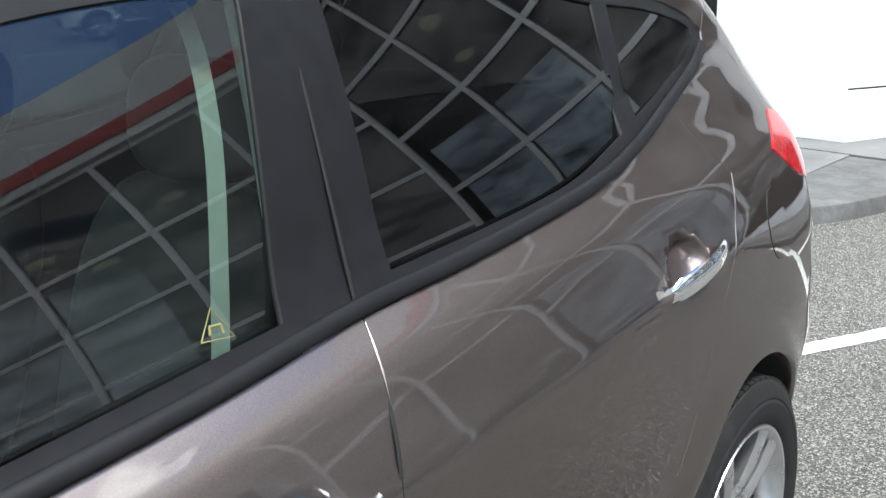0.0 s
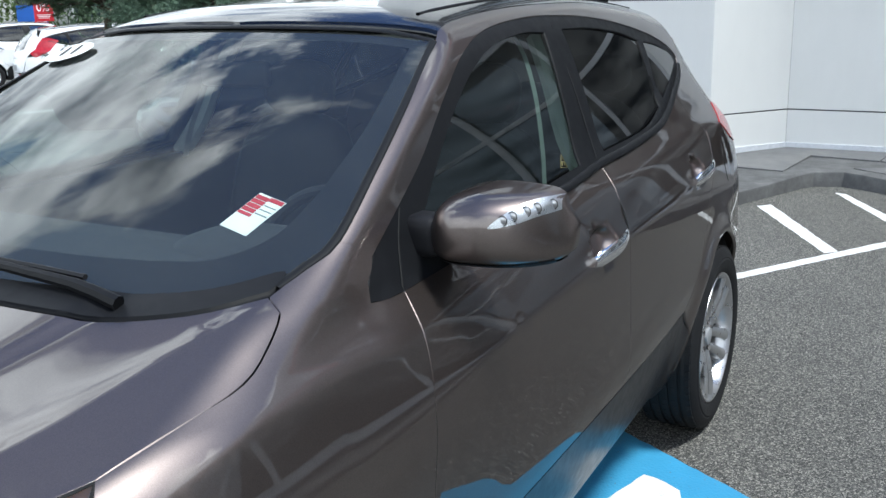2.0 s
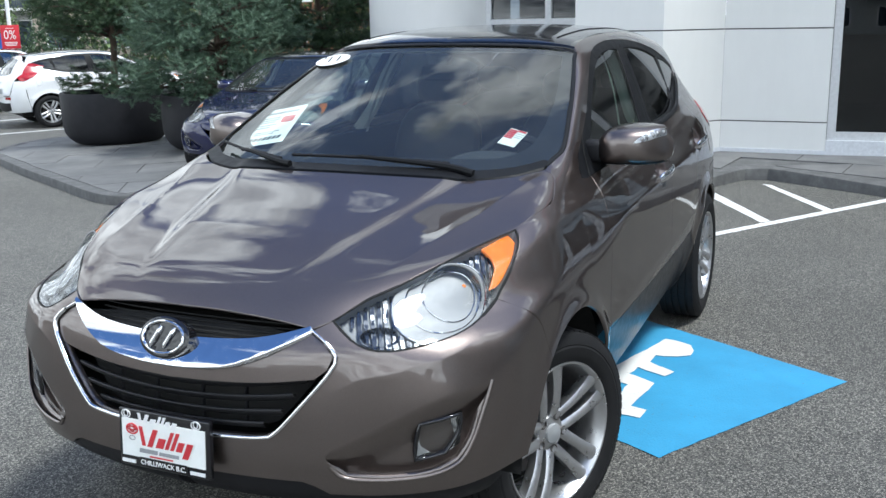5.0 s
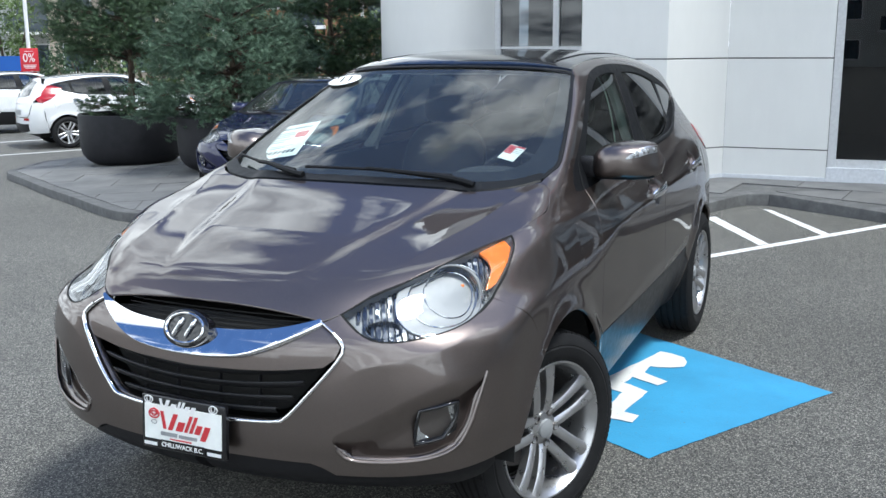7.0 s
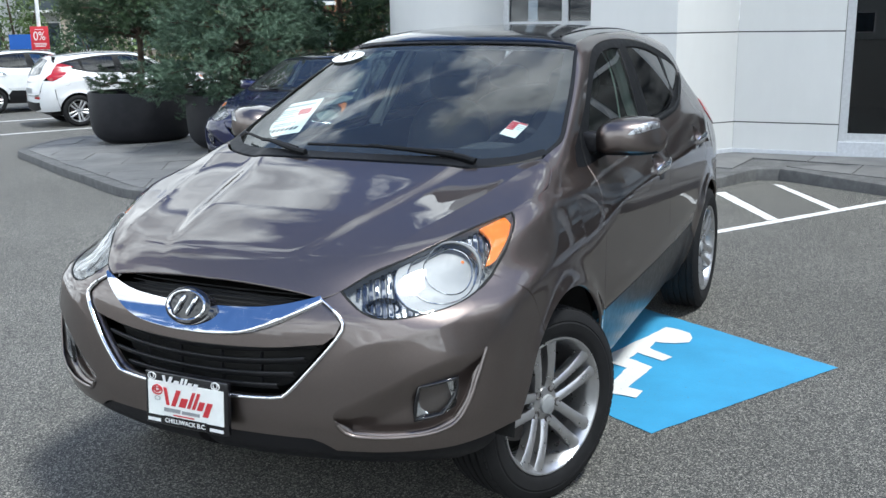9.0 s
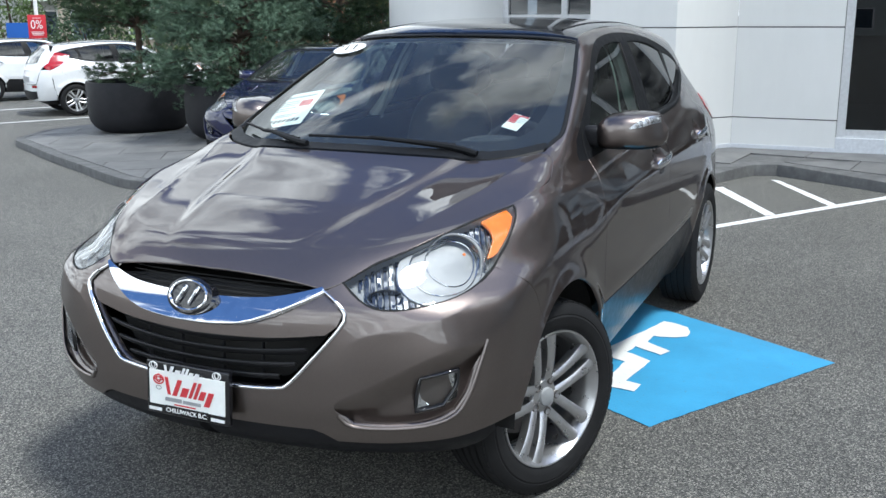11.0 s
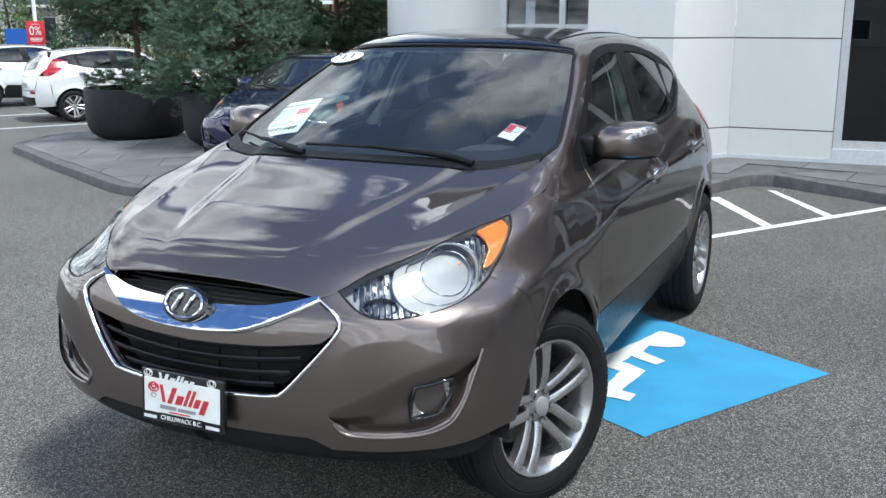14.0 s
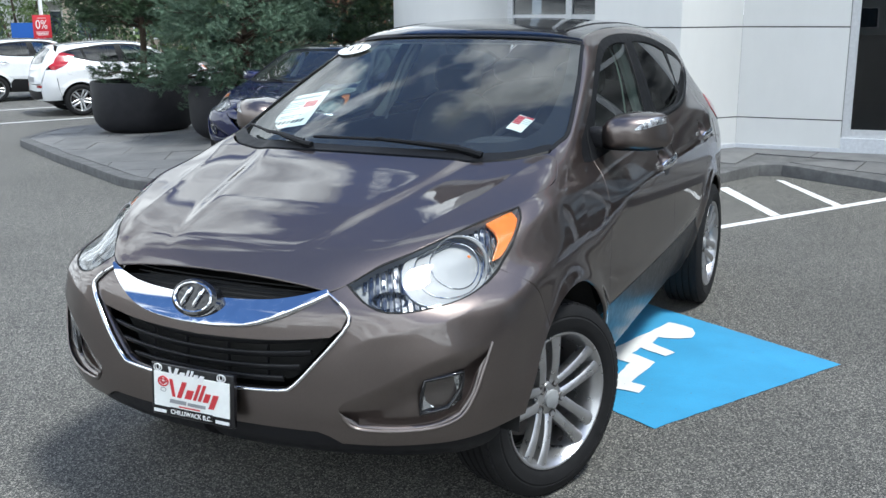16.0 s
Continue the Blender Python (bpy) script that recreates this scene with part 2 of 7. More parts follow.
k.set("Base Color", k.ramp(k.noise(7, 7, 0.65), (0.3, (0.009, 0.0095, 0.012)), (0.75, (0.018, 0.018, 0.022))))
k.bump(k.noise(120, 4), 0.2, 0.003)
PLANTER = k.m
k = Mat("bark", (0.1, 0.07, 0.05), 0.9)
k.set("Base Color", k.ramp(k.noise(14, 6, 0.6, (1, 1, 0.2)), (0.3, (0.035, 0.026, 0.020)), (0.7, (0.12, 0.085, 0.06))))
k.bump(k.noise(25, 6, 0.6, (1, 1, 0.2)), 0.7, 0.02)
BARK = k.m


def leaf(name, dark, light):
    k = Mat(name, light, 0.6)
    k.b.inputs["Subsurface Weight"].default_value = 0.0
    k.set("Base Color", k.ramp(k.island(), (0.0, dark), (1.0, light)))
    return k.m


NEEDLE_BLUE = leaf("blue_spruce_needles", (0.032, 0.066, 0.038), (0.115, 0.185, 0.118))
NEEDLE_DARK = leaf("pine_needles", (0.018, 0.044, 0.018), (0.060, 0.105, 0.045))
LEAF_GREEN = leaf("hedge_leaves", (0.05, 0.09, 0.02), (0.13, 0.19, 0.06))
WHITE_CAR = car_paint("white_car_paint", (0.78, 0.79, 0.80), 0.0)
BLUE_CAR = car_paint("dark_blue_car_paint", (0.008, 0.011, 0.055), 0.5)

from mathutils import geometry

# ---- the car's shape: one implicit surface, negative inside; x to its left side, y to its tail from the front axle, z up ----
def bend(v, *pts):
    """Smooth curve through (v, value) pairs, straight on beyond the ends."""
    p = np.array(pts, float)
    x, y = p[:, 0], p[:, 1]
    d = np.diff(y) / np.diff(x)
    m = np.concatenate([[d[0]], (d[1:] + d[:-1]) / 2, [d[-1]]])
    m[1:-1][d[1:] * d[:-1] <= 0] = 0
    v = np.asarray(v, float)
    c = np.clip(v, x[0], x[-1])
    i = np.clip(np.searchsorted(x, c) - 1, 0, len(x) - 2)
    h = x[i + 1] - x[i]
    t = (c - x[i]) / h
    r = (y[i] * (1 + 2 * t) * (1 - t) ** 2 + m[i] * h * t * (1 - t) ** 2
         + y[i + 1] * t * t * (3 - 2 * t) + m[i + 1] * h * t * t * (t - 1))
    return r + np.where(v < x[0], (v - x[0]) * m[0], 0) + np.where(v > x[-1], (v - x[-1]) * m[-1], 0)


def smax(a, b, k):
    h = np.maximum(k - np.abs(a - b), 0) / k
    return np.maximum(a, b) + h * h * k / 4


def hood_z(x, y):
    """The bonnet's height, with its two raised creases."""
    c = bend(y, (-0.84, 0.905), (-0.7, 0.965), (-0.5, 1.020), (-0.25, 1.075), (0, 1.130), (0.2, 1.188), (0.5, 1.275))
    c = c - 0.04 * x * x - 0.035 * x ** 4
    r = np.abs(x) - bend(y, (-0.8, 0.20), (-0.5, 0.29), (0, 0.41), (0.4, 0.50))
    fade = np.clip((y + 0.78) / 0.4, 0, 1)
    return c + fade * (0.012 / (1 + np.exp(np.clip(r / 0.011, -40, 40))) + 0.0012 * np.exp(-(r / 0.02) ** 2))


def side_x(y, z):
    """Half the width of the lower body."""
    s = z - bend(y, (0, -0.02), (0.5, 0), (1.7, 0.052), (2.5, 0.066), (3.3, 0.05))
    low = sum(bend(s + o, (0.15, 0.74), (0.22, 0.795), (0.30, 0.832), (0.40, 0.866), (0.50, 0.886), (0.57, 0.898), (0.60, 0.902), (0.66, 0.900), (0.75, 0.898), (0.85, 0.893), (0.955, 0.885)) for o in (-0.018, 0, 0.018)) / 3
    high = sum(bend(s + o, (0.955, 0.884), (1.03, 0.845), (1.08, 0.816), (1.12, 0.776), (1.17, 0.738), (1.22, 0.70)) for o in (-0.018, 0, 0.018)) / 3
    w = -smax(-low, -high, 0.005 + 0.07 * np.clip((0.75 - y) / 0.5, 0, 1) + 0.05 * np.clip((y - 2.6) / 0.3, 0, 1))
    w = w + 0.022 * np.exp(-((y - 0.28) / 0.3) ** 2) * np.clip((z - 1.08) / 0.08, 0, 1)
    w = w + bend(y, (-0.9, -0.13), (-0.6, -0.045), (-0.4, -0.014), (0, 0.004), (0.6, 0), (2.0, -0.004), (2.7, -0.026), (3.1, -0.058), (3.5, -0.14))
    for hub in (0.0, 2.64):
        r = np.sqrt((y - hub) ** 2 + (z - 0.352) ** 2)
        w = w + 0.020 * np.exp(-((r - 0.405) / 0.06) ** 2) * np.clip((1.0 - z) / 0.3, 0, 1)
    return w


def front_y(x, z):
    n = bend(z, (0.18, -0.45), (0.28, -0.62), (0.36, -0.80), (0.41, -0.862), (0.5, -0.888), (0.62, -0.892), (0.75, -0.884), (0.85, -0.866), (0.92, -0.838), (1.0, -0.79))
    b = bend(z, (0.2, 0.30), (0.6, 0.20), (0.78, 0.24), (0.845, 0.36), (0.9, 0.72), (1.0, 0.95))
    return n + 0.25 * x * x + b * x ** 4


def rear_y(x, z):
    n = bend(z, (0.25, 3.40), (0.4, 3.50), (0.7, 3.53), (0.95, 3.50), (1.15, 3.43), (1.35, 3.30), (1.6, 3.02))
    return n - 0.22 * x * x - 0.35 * x ** 6


def roof_z(x, y):
    return bend(y, (0.8, 1.565), (1.05, 1.608), (1.3, 1.632), (1.7, 1.650), (2.1, 1.646), (2.6, 1.612), (3.05, 1.565)) - 0.06 * x * x - 0.30 * x ** 4


def glass_x(y, z):
    t = z - 1.2
    return 0.744 - 0.30 * t - 0.35 * t * t + 0.003 - 0.040 * np.maximum(y - 1.5, 0) ** 2


def screen_y(x, z):
    return bend(z, (1.1, 0.03), (1.2, 0.235), (1.38, 0.615), (1.58, 1.06), (1.7, 1.33)) + 0.27 * x * x


def body(p):
    x, y, z = np.abs(p[..., 0]), p[..., 1], p[..., 2]
    low = smax(x - side_x(y, z), (z - hood_z(x, y)) * 0.95, 0.05)
    low = smax(low, (front_y(x, z) - y) * 0.75, 0.10)
    low = smax(low, y - rear_y(x, z), 0.14)
    low = np.where(y > 0.5, smax(low, z - 1.20 - 0.05 * (y - 0.5), 0.03), low)
    top = smax(x - glass_x(y, z), z - roof_z(x, y), 0.07)
    top = smax(top, (screen_y(x, z) - y) * 0.48, 0.035)
    top = smax(top, y - rear_y(x, z), 0.10)
    return -smax(-low, -np.maximum(top, 1.0 - z), 0.025)


def side_pane(p):
    return np.abs(p[..., 0]) - glass_x(p[..., 1], p[..., 2])


def rear_pane(p):
    """The rear side windows lie closer to the shoulder at their lower edge."""
    y, z = p[..., 1], p[..., 2]
    return np.abs(p[..., 0]) - glass_x(y, z) - 0.014 * bend(y, (1.3, 0.0), (1.75, 0.25), (2.2, 0.72), (2.6, 1.0), (3.0, 1.1)) * (1.50 - z) / 0.25


def front_pane(p):
    return (screen_y(p[..., 0], p[..., 2]) - p[..., 1]) * 0.48


def cast(o, d, reach=3.0, skin=body):
    """Where rays from o along d first meet the body or another skin, and the outward normals."""
    o, d = np.atleast_2d(o).astype(float), np.atleast_2d(d).astype(float)
    o, d = np.broadcast_arrays(o, d)
    n = max(30, int(reach / 0.024))
    a = np.zeros(len(o))
    hit = np.full(len(o), reach)
    done = np.zeros(len(o), bool)
    for i in range(1, n + 1):
        s = reach * i / n
        left = np.flatnonzero(~done)
        if not len(left):
            break
        met = left[skin(o[left] + d[left] * s) < 0]
        hit[met] = s
        done[met] = True
    lo, hi = hit - reach / n, hit.copy()
    for _ in range(17):
        m = (lo + hi) / 2
        ins = skin(o + d * m[:, None]) < 0
        hi = np.where(ins, m, hi)
        lo = np.where(ins, lo, m)
    p = o + d * hi[:, None]
    g = np.stack([skin(p + e) - skin(p - e) for e in np.eye(3) * 0.004], -1)
    return p, g / np.linalg.norm(g, axis=1, keepdims=True), done


def at_side(y, z, sign=1):
    return cast((1.6 * sign, y, z), (-sign, 0, 0))[0][0]


def at_top(x, y):
    return cast((x, y, 2.4), (0, 0, -1))[0][0]


def at_front(x, z):
    return cast((x, -1.6, z), (0, 1, 0))[0][0]

# ---- helpers for things and parts ----


def mesh_of(bm, name, smooth=True):
    bmesh.ops.recalc_face_normals(bm, faces=bm.faces)
    me = bpy.data.meshes.new(name)
    bm.to_mesh(me)
    bm.free()
    if smooth:
        for p in me.polygons:
            p.use_smooth = True
    return me


def part(name, bm, material, parent, label="", smooth=True, sharp=35):
    """A bmesh as one mesh object under a thing or a part."""
    me = mesh_of(bm, name, smooth)
    if smooth and sharp:
        me.set_sharp_from_angle(angle=radians(sharp))
    me.materials.append(material)
    ob = new(name, me)
    ob.parent = parent
    return tagged(ob, label)


def raw(name, verts, faces, material, parent, label="", normals=None, smooth=True):
    me = bpy.data.meshes.new(name)
    me.from_pydata([tuple(map(float, v)) for v in verts], [], [tuple(map(int, f)) for f in faces])
    me.materials.append(material)
    me.update()
    for p in me.polygons:
        p.use_smooth = smooth
    if normals is not None:
        me.normals_split_custom_set_from_vertices([tuple(map(float, n)) for n in normals])
    ob = new(name, me)
    ob.parent = parent
    return tagged(ob, label)


def thing(name, label, category, group="", at=(0, 0, 0), rz=0, kind=""):
    ob = new(name)
    ob.empty_display_size = 0.1
    ob.matrix_world = pose(*at, 0, 0, rz)
    return tagged(ob, label, category, group, kind)


def box(bm, x0, x1, y0, y1, z0, z1, m=None, bevel=0.0):
    r = bmesh.ops.create_cube(bm, size=1.0)
    vs = r["verts"]
    for v in vs:
        v.co = Vector((x0 + (v.co.x + 0.5) * (x1 - x0), y0 + (v.co.y + 0.5) * (y1 - y0), z0 + (v.co.z + 0.5) * (z1 - z0)))
    if bevel:
        es = list({e for v in vs for e in v.link_edges})
        r = bmesh.ops.bevel(bm, geom=es, offset=bevel, segments=3, profile=0.5, affect="EDGES", clamp_overlap=True)
        vs = list({v for f in r["faces"] for v in f.verts} | {v for v in vs if v.is_valid})
    if m is not None:
        for v in vs:
            v.co = m @ v.co
    return vs


def boxed(*a, **k):
    bm = bmesh.new()
    box(bm, *a, **k)
    return bm


def lathe(bm, profile, axis="x", n=64, m=None, arc=(0, 360)):
    """Turns (distance along the axis, radius) pairs round the axis."""
    full = arc[1] - arc[0] >= 360
    rings = []
    steps = n if full else n + 1
    for i in range(steps):
        a = radians(arc[0] + (arc[1] - arc[0]) * i / n)
        c, s = math.cos(a), math.sin(a)
        ring = []
        for h, r in profile:
            p = {"x": (h, r * c, r * s), "y": (r * c, h, r * s), "z": (r * c, r * s, h)}[axis]
            p = Vector(p)
            ring.append(bm.verts.new(m @ p if m is not None else p))
        rings.append(ring)
    for i in range(n):
        a, b = rings[i], rings[(i + 1) % steps]
        for j in range(len(profile) - 1):
            try:
                bm.faces.new((a[j], a[j + 1], b[j + 1], b[j]))
            except ValueError:
                pass
    bmesh.ops.remove_doubles(bm, verts=[v for r in rings for v in r], dist=1e-5)


def tube(bm, pts, radius, n=10, close=True):
    """A round bar along points; radius a number or one per point."""
    pts = [Vector(p) for p in pts]
    rad = radius if isinstance(radius, (list, tuple)) else [radius] * len(pts)
    rings = []
    for i, p in enumerate(pts):
        d = (pts[min(i + 1, len(pts) - 1)] - pts[max(i - 1, 0)]).normalized()
        u = d.orthogonal().normalized() if i == 0 else (u - d * u.dot(d)).normalized()
        w = d.cross(u)
        rings.append([bm.verts.new(p + (u * math.cos(2 * math.pi * j / n) + w * math.sin(2 * math.pi * j / n)) * rad[i]) for j in range(n)])
    for a, b in zip(rings, rings[1:]):
        for j in range(n):
            bm.faces.new((a[j], a[(j + 1) % n], b[(j + 1) % n], b[j]))
    if close:
        bm.faces.new(rings[0][::-1])
        bm.faces.new(rings[-1])


def smooth_line(pts, step=0.03, closed=False):
    """Catmull-Rom line through points, evenly sampled."""
    p = [np.array(q, float) for q in pts]
    n = len(p)
    out = []
    for i in range(n if closed else n - 1):
        a, b = p[i], p[(i + 1) % n]
        pa = p[i - 1] if closed or i else 2 * a - b
        pb = p[(i + 2) % n] if closed or i + 2 < n else 2 * b - a
        k = max(1, int(np.linalg.norm(b - a) / step + 0.5))
        for j in range(k):
            t = j / k
            out.append(0.5 * (2 * a + (b - pa) * t + (2 * pa - 5 * a + 4 * b - pb) * t * t + (3 * a - pa - 3 * b + pb) * t ** 3))
    if not closed:
        out.append(p[-1])
    return np.array(out)


def S(*yz, sign=1):
    """Points on the car's side, from (y, z)."""
    q = np.array(yz, float)
    return cast(np.column_stack([np.full(len(q), 1.3), q]), (-1, 0, 0), 1.3)[0]


def T(*xy):
    """Points on the car's top, from (x, y)."""
    q = np.array(xy, float)
    return cast(np.column_stack([q, np.full(len(q), 1.9)]), (0, 0, -1), 1.4)[0]


def F(*xz):
    """Points on the car's front, from (x, z)."""
    q = np.array(xz, float)
    return cast(np.column_stack([q[:, 0], np.full(len(q), -1.3), q[:, 1]]), (0, 1, 0), 1.6)[0]


def inside(p, poly):
    """Which of the 2D points p lie in the polygon."""
    x, y = p[:, 0], p[:, 1]
    r = np.zeros(len(p), bool)
    for (x0, y0), (x1, y1) in zip(poly, np.roll(poly, -1, 0)):
        c = (y0 > y) != (y1 > y)
        r ^= c & (x < (x1 - x0) * (y - y0) / (y1 - y0 + 1e-12) + x0)
    return r


def panel(name, outline, d, material, parent, holes=(), step=0.025, thick=0.012, out=0.0, label="", sides=(1,), gap=0.0, relief=None, whole=False, skin=body, creases=()):
    """Sheets of the car's surface inside outlines given as 3D points, one object for each side of the car, or both halves in one."""
    d = np.array(d, float)
    d /= np.linalg.norm(d)
    u = np.cross(d, (0, 0, 1.0) if abs(d[2]) < 0.9 else (0, 1.0, 0))
    u /= np.linalg.norm(u)
    w = np.cross(d, u)
    flat = lambda p: np.stack([p @ u, p @ w], -1)
    loops = [flat(np.array(outline))] + [flat(np.array(h)) for h in holes]
    if gap:
        a = loops[0]
        t = np.roll(a, -1, 0) - np.roll(a, 1, 0)
        t /= np.linalg.norm(t, axis=1, keepdims=True) + 1e-9
        area = np.sum(a[:, 0] * np.roll(a[:, 1], -1) - np.roll(a[:, 0], -1) * a[:, 1])
        inward = np.stack([-t[:, 1], t[:, 0]], 1) * (1 if area > 0 else -1)
        keep = np.abs(np.array(outline)[:, 0]) < 2e-3
        loops[0] = a + inward * np.where(keep, 0, gap)[:, None]
    lo, hi = loops[0].min(0), loops[0].max(0)
    gx, gy = np.meshgrid(np.arange(lo[0] + step / 2, hi[0], step), np.arange(lo[1] + step / 2, hi[1], step))
    gx = gx + (np.arange(gx.shape[0]) % 2)[:, None] * step / 2
    grid = np.stack([gx.ravel(), gy.ravel()], 1)
    ok = inside(grid, loops[0])
    for h in loops[1:]:
        ok &= ~inside(grid, h)
    folds = [flat(np.array(c)) for c in creases]
    rim = np.concatenate(loops + folds)
    for i in range(0, len(rim), 200):
        ok &= (np.linalg.norm(grid[:, None] - rim[None, i:i + 200], axis=2) > step * 0.55).all(1)
    pts = [Vector(p) for p in rim] + [Vector(p) for p in grid[ok]]
    edges, base = [], 0
    for l in loops:
        edges += [(base + i, base + (i + 1) % len(l)) for i in range(len(l))]
        base += len(l)
    for l in folds:
        edges += [(base + i, base + i + 1) for i in range(len(l) - 1)]
        base += len(l)
    vs, _, tris, _, _, _ = geometry.delaunay_2d_cdt(pts, edges, [], 0, 1e-6)
    v2 = np.array([(p.x, p.y) for p in vs])
    tris = np.array([t for t in tris if len(t) == 3])
    c = v2[tris].mean(1)
    ok = inside(c, loops[0])
    for h in loops[1:]:
        ok &= ~inside(c, h)
    tris = tris[ok]
    used = np.unique(tris)
    tris = np.searchsorted(used, tris)
    v2 = v2[used]
    p, n, hit = cast(v2[:, :1] * u + v2[:, 1:] * w + d * (np.mean(np.array(outline) @ d) - 0.75), d, 1.5, skin)
    if relief is not None:
        p = p + n * relief(p)[:, None]
        # slopes of the relief tilt the normals
        e = 0.004
        for ax in range(3):
            s = np.zeros(3)
            s[ax] = e
            slope = (relief(p + s) - relief(p - s)) / (2 * e)
            n = n.copy()
            n[:, ax] -= slope
        n /= np.linalg.norm(n, axis=1, keepdims=True)
    p = p + n * out
    cr = np.cross(p[tris[:, 1]] - p[tris[:, 0]], p[tris[:, 2]] - p[tris[:, 0]])
    wrong = np.sum(cr * n[tris[:, 0]], 1) < 0
    tris[wrong] = tris[wrong][:, ::-1]
    verts, norms, faces = list(p), list(n), [tuple(t) for t in tris]
    if thick:
        seen = {}
        for t in faces:
            for a, b in zip(t, t[1:] + t[:1]):
                seen[(a, b)] = 1
        for a, b in [e for e in seen if (e[1], e[0]) not in seen]:
            if abs(p[a][0]) < 2e-3 and abs(p[b][0]) < 2e-3:
                continue
            k0 = len(verts)
            q = [p[a], p[b], p[b] - n[b] * thick, p[a] - n[a] * thick]
            fn = np.cross(q[1] - q[0], q[3] - q[0])
            fn = -fn / (np.linalg.norm(fn) + 1e-12)
            # a softly turned edge: the outer two share the face's tilt
            verts += q
            norms += [0.14 * fn + 0.99 * n[a], 0.14 * fn + 0.99 * n[b], fn, fn]
            faces.append((k0 + 1, k0, k0 + 3, k0 + 2))
    verts, norms = np.array(verts), np.array(norms)
    norms /= np.linalg.norm(norms, axis=1, keepdims=True) + 1e-12
    flip = np.array([-1, 1, 1])
    rev = [f[::-1] for f in faces]
    if whole:
        k0 = len(verts)
        return raw(name, np.concatenate([verts, verts * flip]), faces + [tuple(i + k0 for i in f) for f in rev], material, parent, label, np.concatenate([norms, norms * flip]))
    made = []
    for s in sides:
        made.append(raw(name, verts if s > 0 else verts * flip, faces if s > 0 else rev, material, parent, label, norms if s > 0 else norms * flip))
    return made if len(made) > 1 else made[0]


def line(*groups, step=0.03):
    """One closed outline from stretches of points, each stretch smooth in itself."""
    out = []
    for gpts in groups:
        q = smooth_line(gpts, step) if len(gpts) > 2 else smooth_line(gpts, step)
        out.append(q)
    r = [out[0]]
    for q in out[1:]:
        r.append(q[1:] if np.linalg.norm(q[0] - r[-1][-1]) < 0.006 else q)
    r = np.concatenate(r)
    if np.linalg.norm(r[0] - r[-1]) < 0.006:
        r = r[:-1]
    return r


def strip(name, path, normals, width, height, material, parent, label="", n=8, closed=False, sides=(1,), lift=0.0):
    """A moulding of half-round section that follows a line on the car."""
    path, normals = np.array(path), np.array(normals)
    tan = np.gradient(path, axis=0) if not closed else np.roll(path, -1, 0) - np.roll(path, 1, 0)
    tan /= np.linalg.norm(tan, axis=1, keepdims=True) + 1e-12
    acr = np.cross(normals, tan)
    acr /= np.linalg.norm(acr, axis=1, keepdims=True) + 1e-12
    verts, faces, m = [], [], len(path)
    for i in range(m):
        for j in range(n + 1):
            a = math.pi * j / n
            verts.append(path[i] + acr[i] * math.cos(a) * width / 2 + normals[i] * (math.sin(a) * height + lift))
    for i in range(m if closed else m - 1):
        for j in range(n):
            a, b = i * (n + 1) + j, ((i + 1) % m) * (n + 1) + j
            faces.append((a, a + 1, b + 1, b))
    verts = np.array(verts)
    res = []
    for s in sides:
        res.append(raw(name, verts if s > 0 else verts * np.array([-1, 1, 1]), faces if s > 0 else [f[::-1] for f in faces], material, parent, label))
    return res


def normal_at(p):
    p = np.atleast_2d(p)
    n = np.stack([body(p + e) - body(p - e) for e in np.eye(3) * 0.004], -1)
    return n / np.linalg.norm(n, axis=1, keepdims=True)


def blob(bm, m, nx=2.6, ny=2.6, n=20):
    """A superellipsoid of unit half-axes under the matrix m."""
    rows = []
    for i in range(n + 1):
        v = -math.pi / 2 + math.pi * i / n
        row = []
        for j in range(2 * n):
            u = 2 * math.pi * j / (2 * n)
            p = lambda c, e: math.copysign(abs(c) ** (2 / e), c)
            row.append(bm.verts.new(m @ Vector((p(math.cos(v), ny) * p(math.cos(u), nx), p(math.cos(v), ny) * p(math.sin(u), nx), p(math.sin(v), ny)))))
        rows.append(row)
    for a, b in zip(rows, rows[1:]):
        for j in range(2 * n):
            bm.faces.new((a[j], a[(j + 1) % (2 * n)], b[(j + 1) % (2 * n)], b[j]))
    bmesh.ops.remove_doubles(bm, verts=[v for r in (rows[0], rows[-1]) for v in r], dist=1e-6)


BOTH = (1, -1)

# ---- the brown car ----
car = thing("parked_suv", "brown metallic compact SUV parked on asphalt over blue paint", "car")

ARCH = lambda hub, a0, a1, lift=0.0: [(hub - math.cos(radians(a)) * float(bend(a, (0, 0.43), (50, 0.44), (90, 0.425), (180, 0.385))) + 0.0,
                                       0.352 + lift + math.sin(radians(a)) * float(bend(a, (0, 0.43), (50, 0.44), (90, 0.425), (180, 0.385)))) for a in np.linspace(a0, a1, 13)]
ARCH_R = lambda a0, a1: [(2.64 - math.cos(radians(a)) * 0.40, 0.352 + math.sin(radians(a)) * 0.405) for a in np.linspace(a0, a1, 13)]

lamp_top = T((0.445, -0.742), (0.503, -0.662), (0.563, -0.579), (0.651, -0.400), (0.703, -0.270), (0.752, -0.160))
hood_out = line(F((0, 0.916), (0.10, 0.915), (0.20, 0.911), (0.30, 0.903), (0.40, 0.888)), np.concatenate([F((0.40, 0.888)), lamp_top]),
                T((0.752, -0.160), (0.776, 0.0), (0.782, 0.1), (0.768, 0.175), (0.742, 0.245), (0.706, 0.262)),
                T((0.706, 0.262), (0.615, 0.172), (0.45, 0.100), (0.25, 0.077), (0, 0.072)), T((0, 0.072), (0, -0.3), (0, -0.7)), np.concatenate([T((0, -0.7)), F((0, 0.916))]))


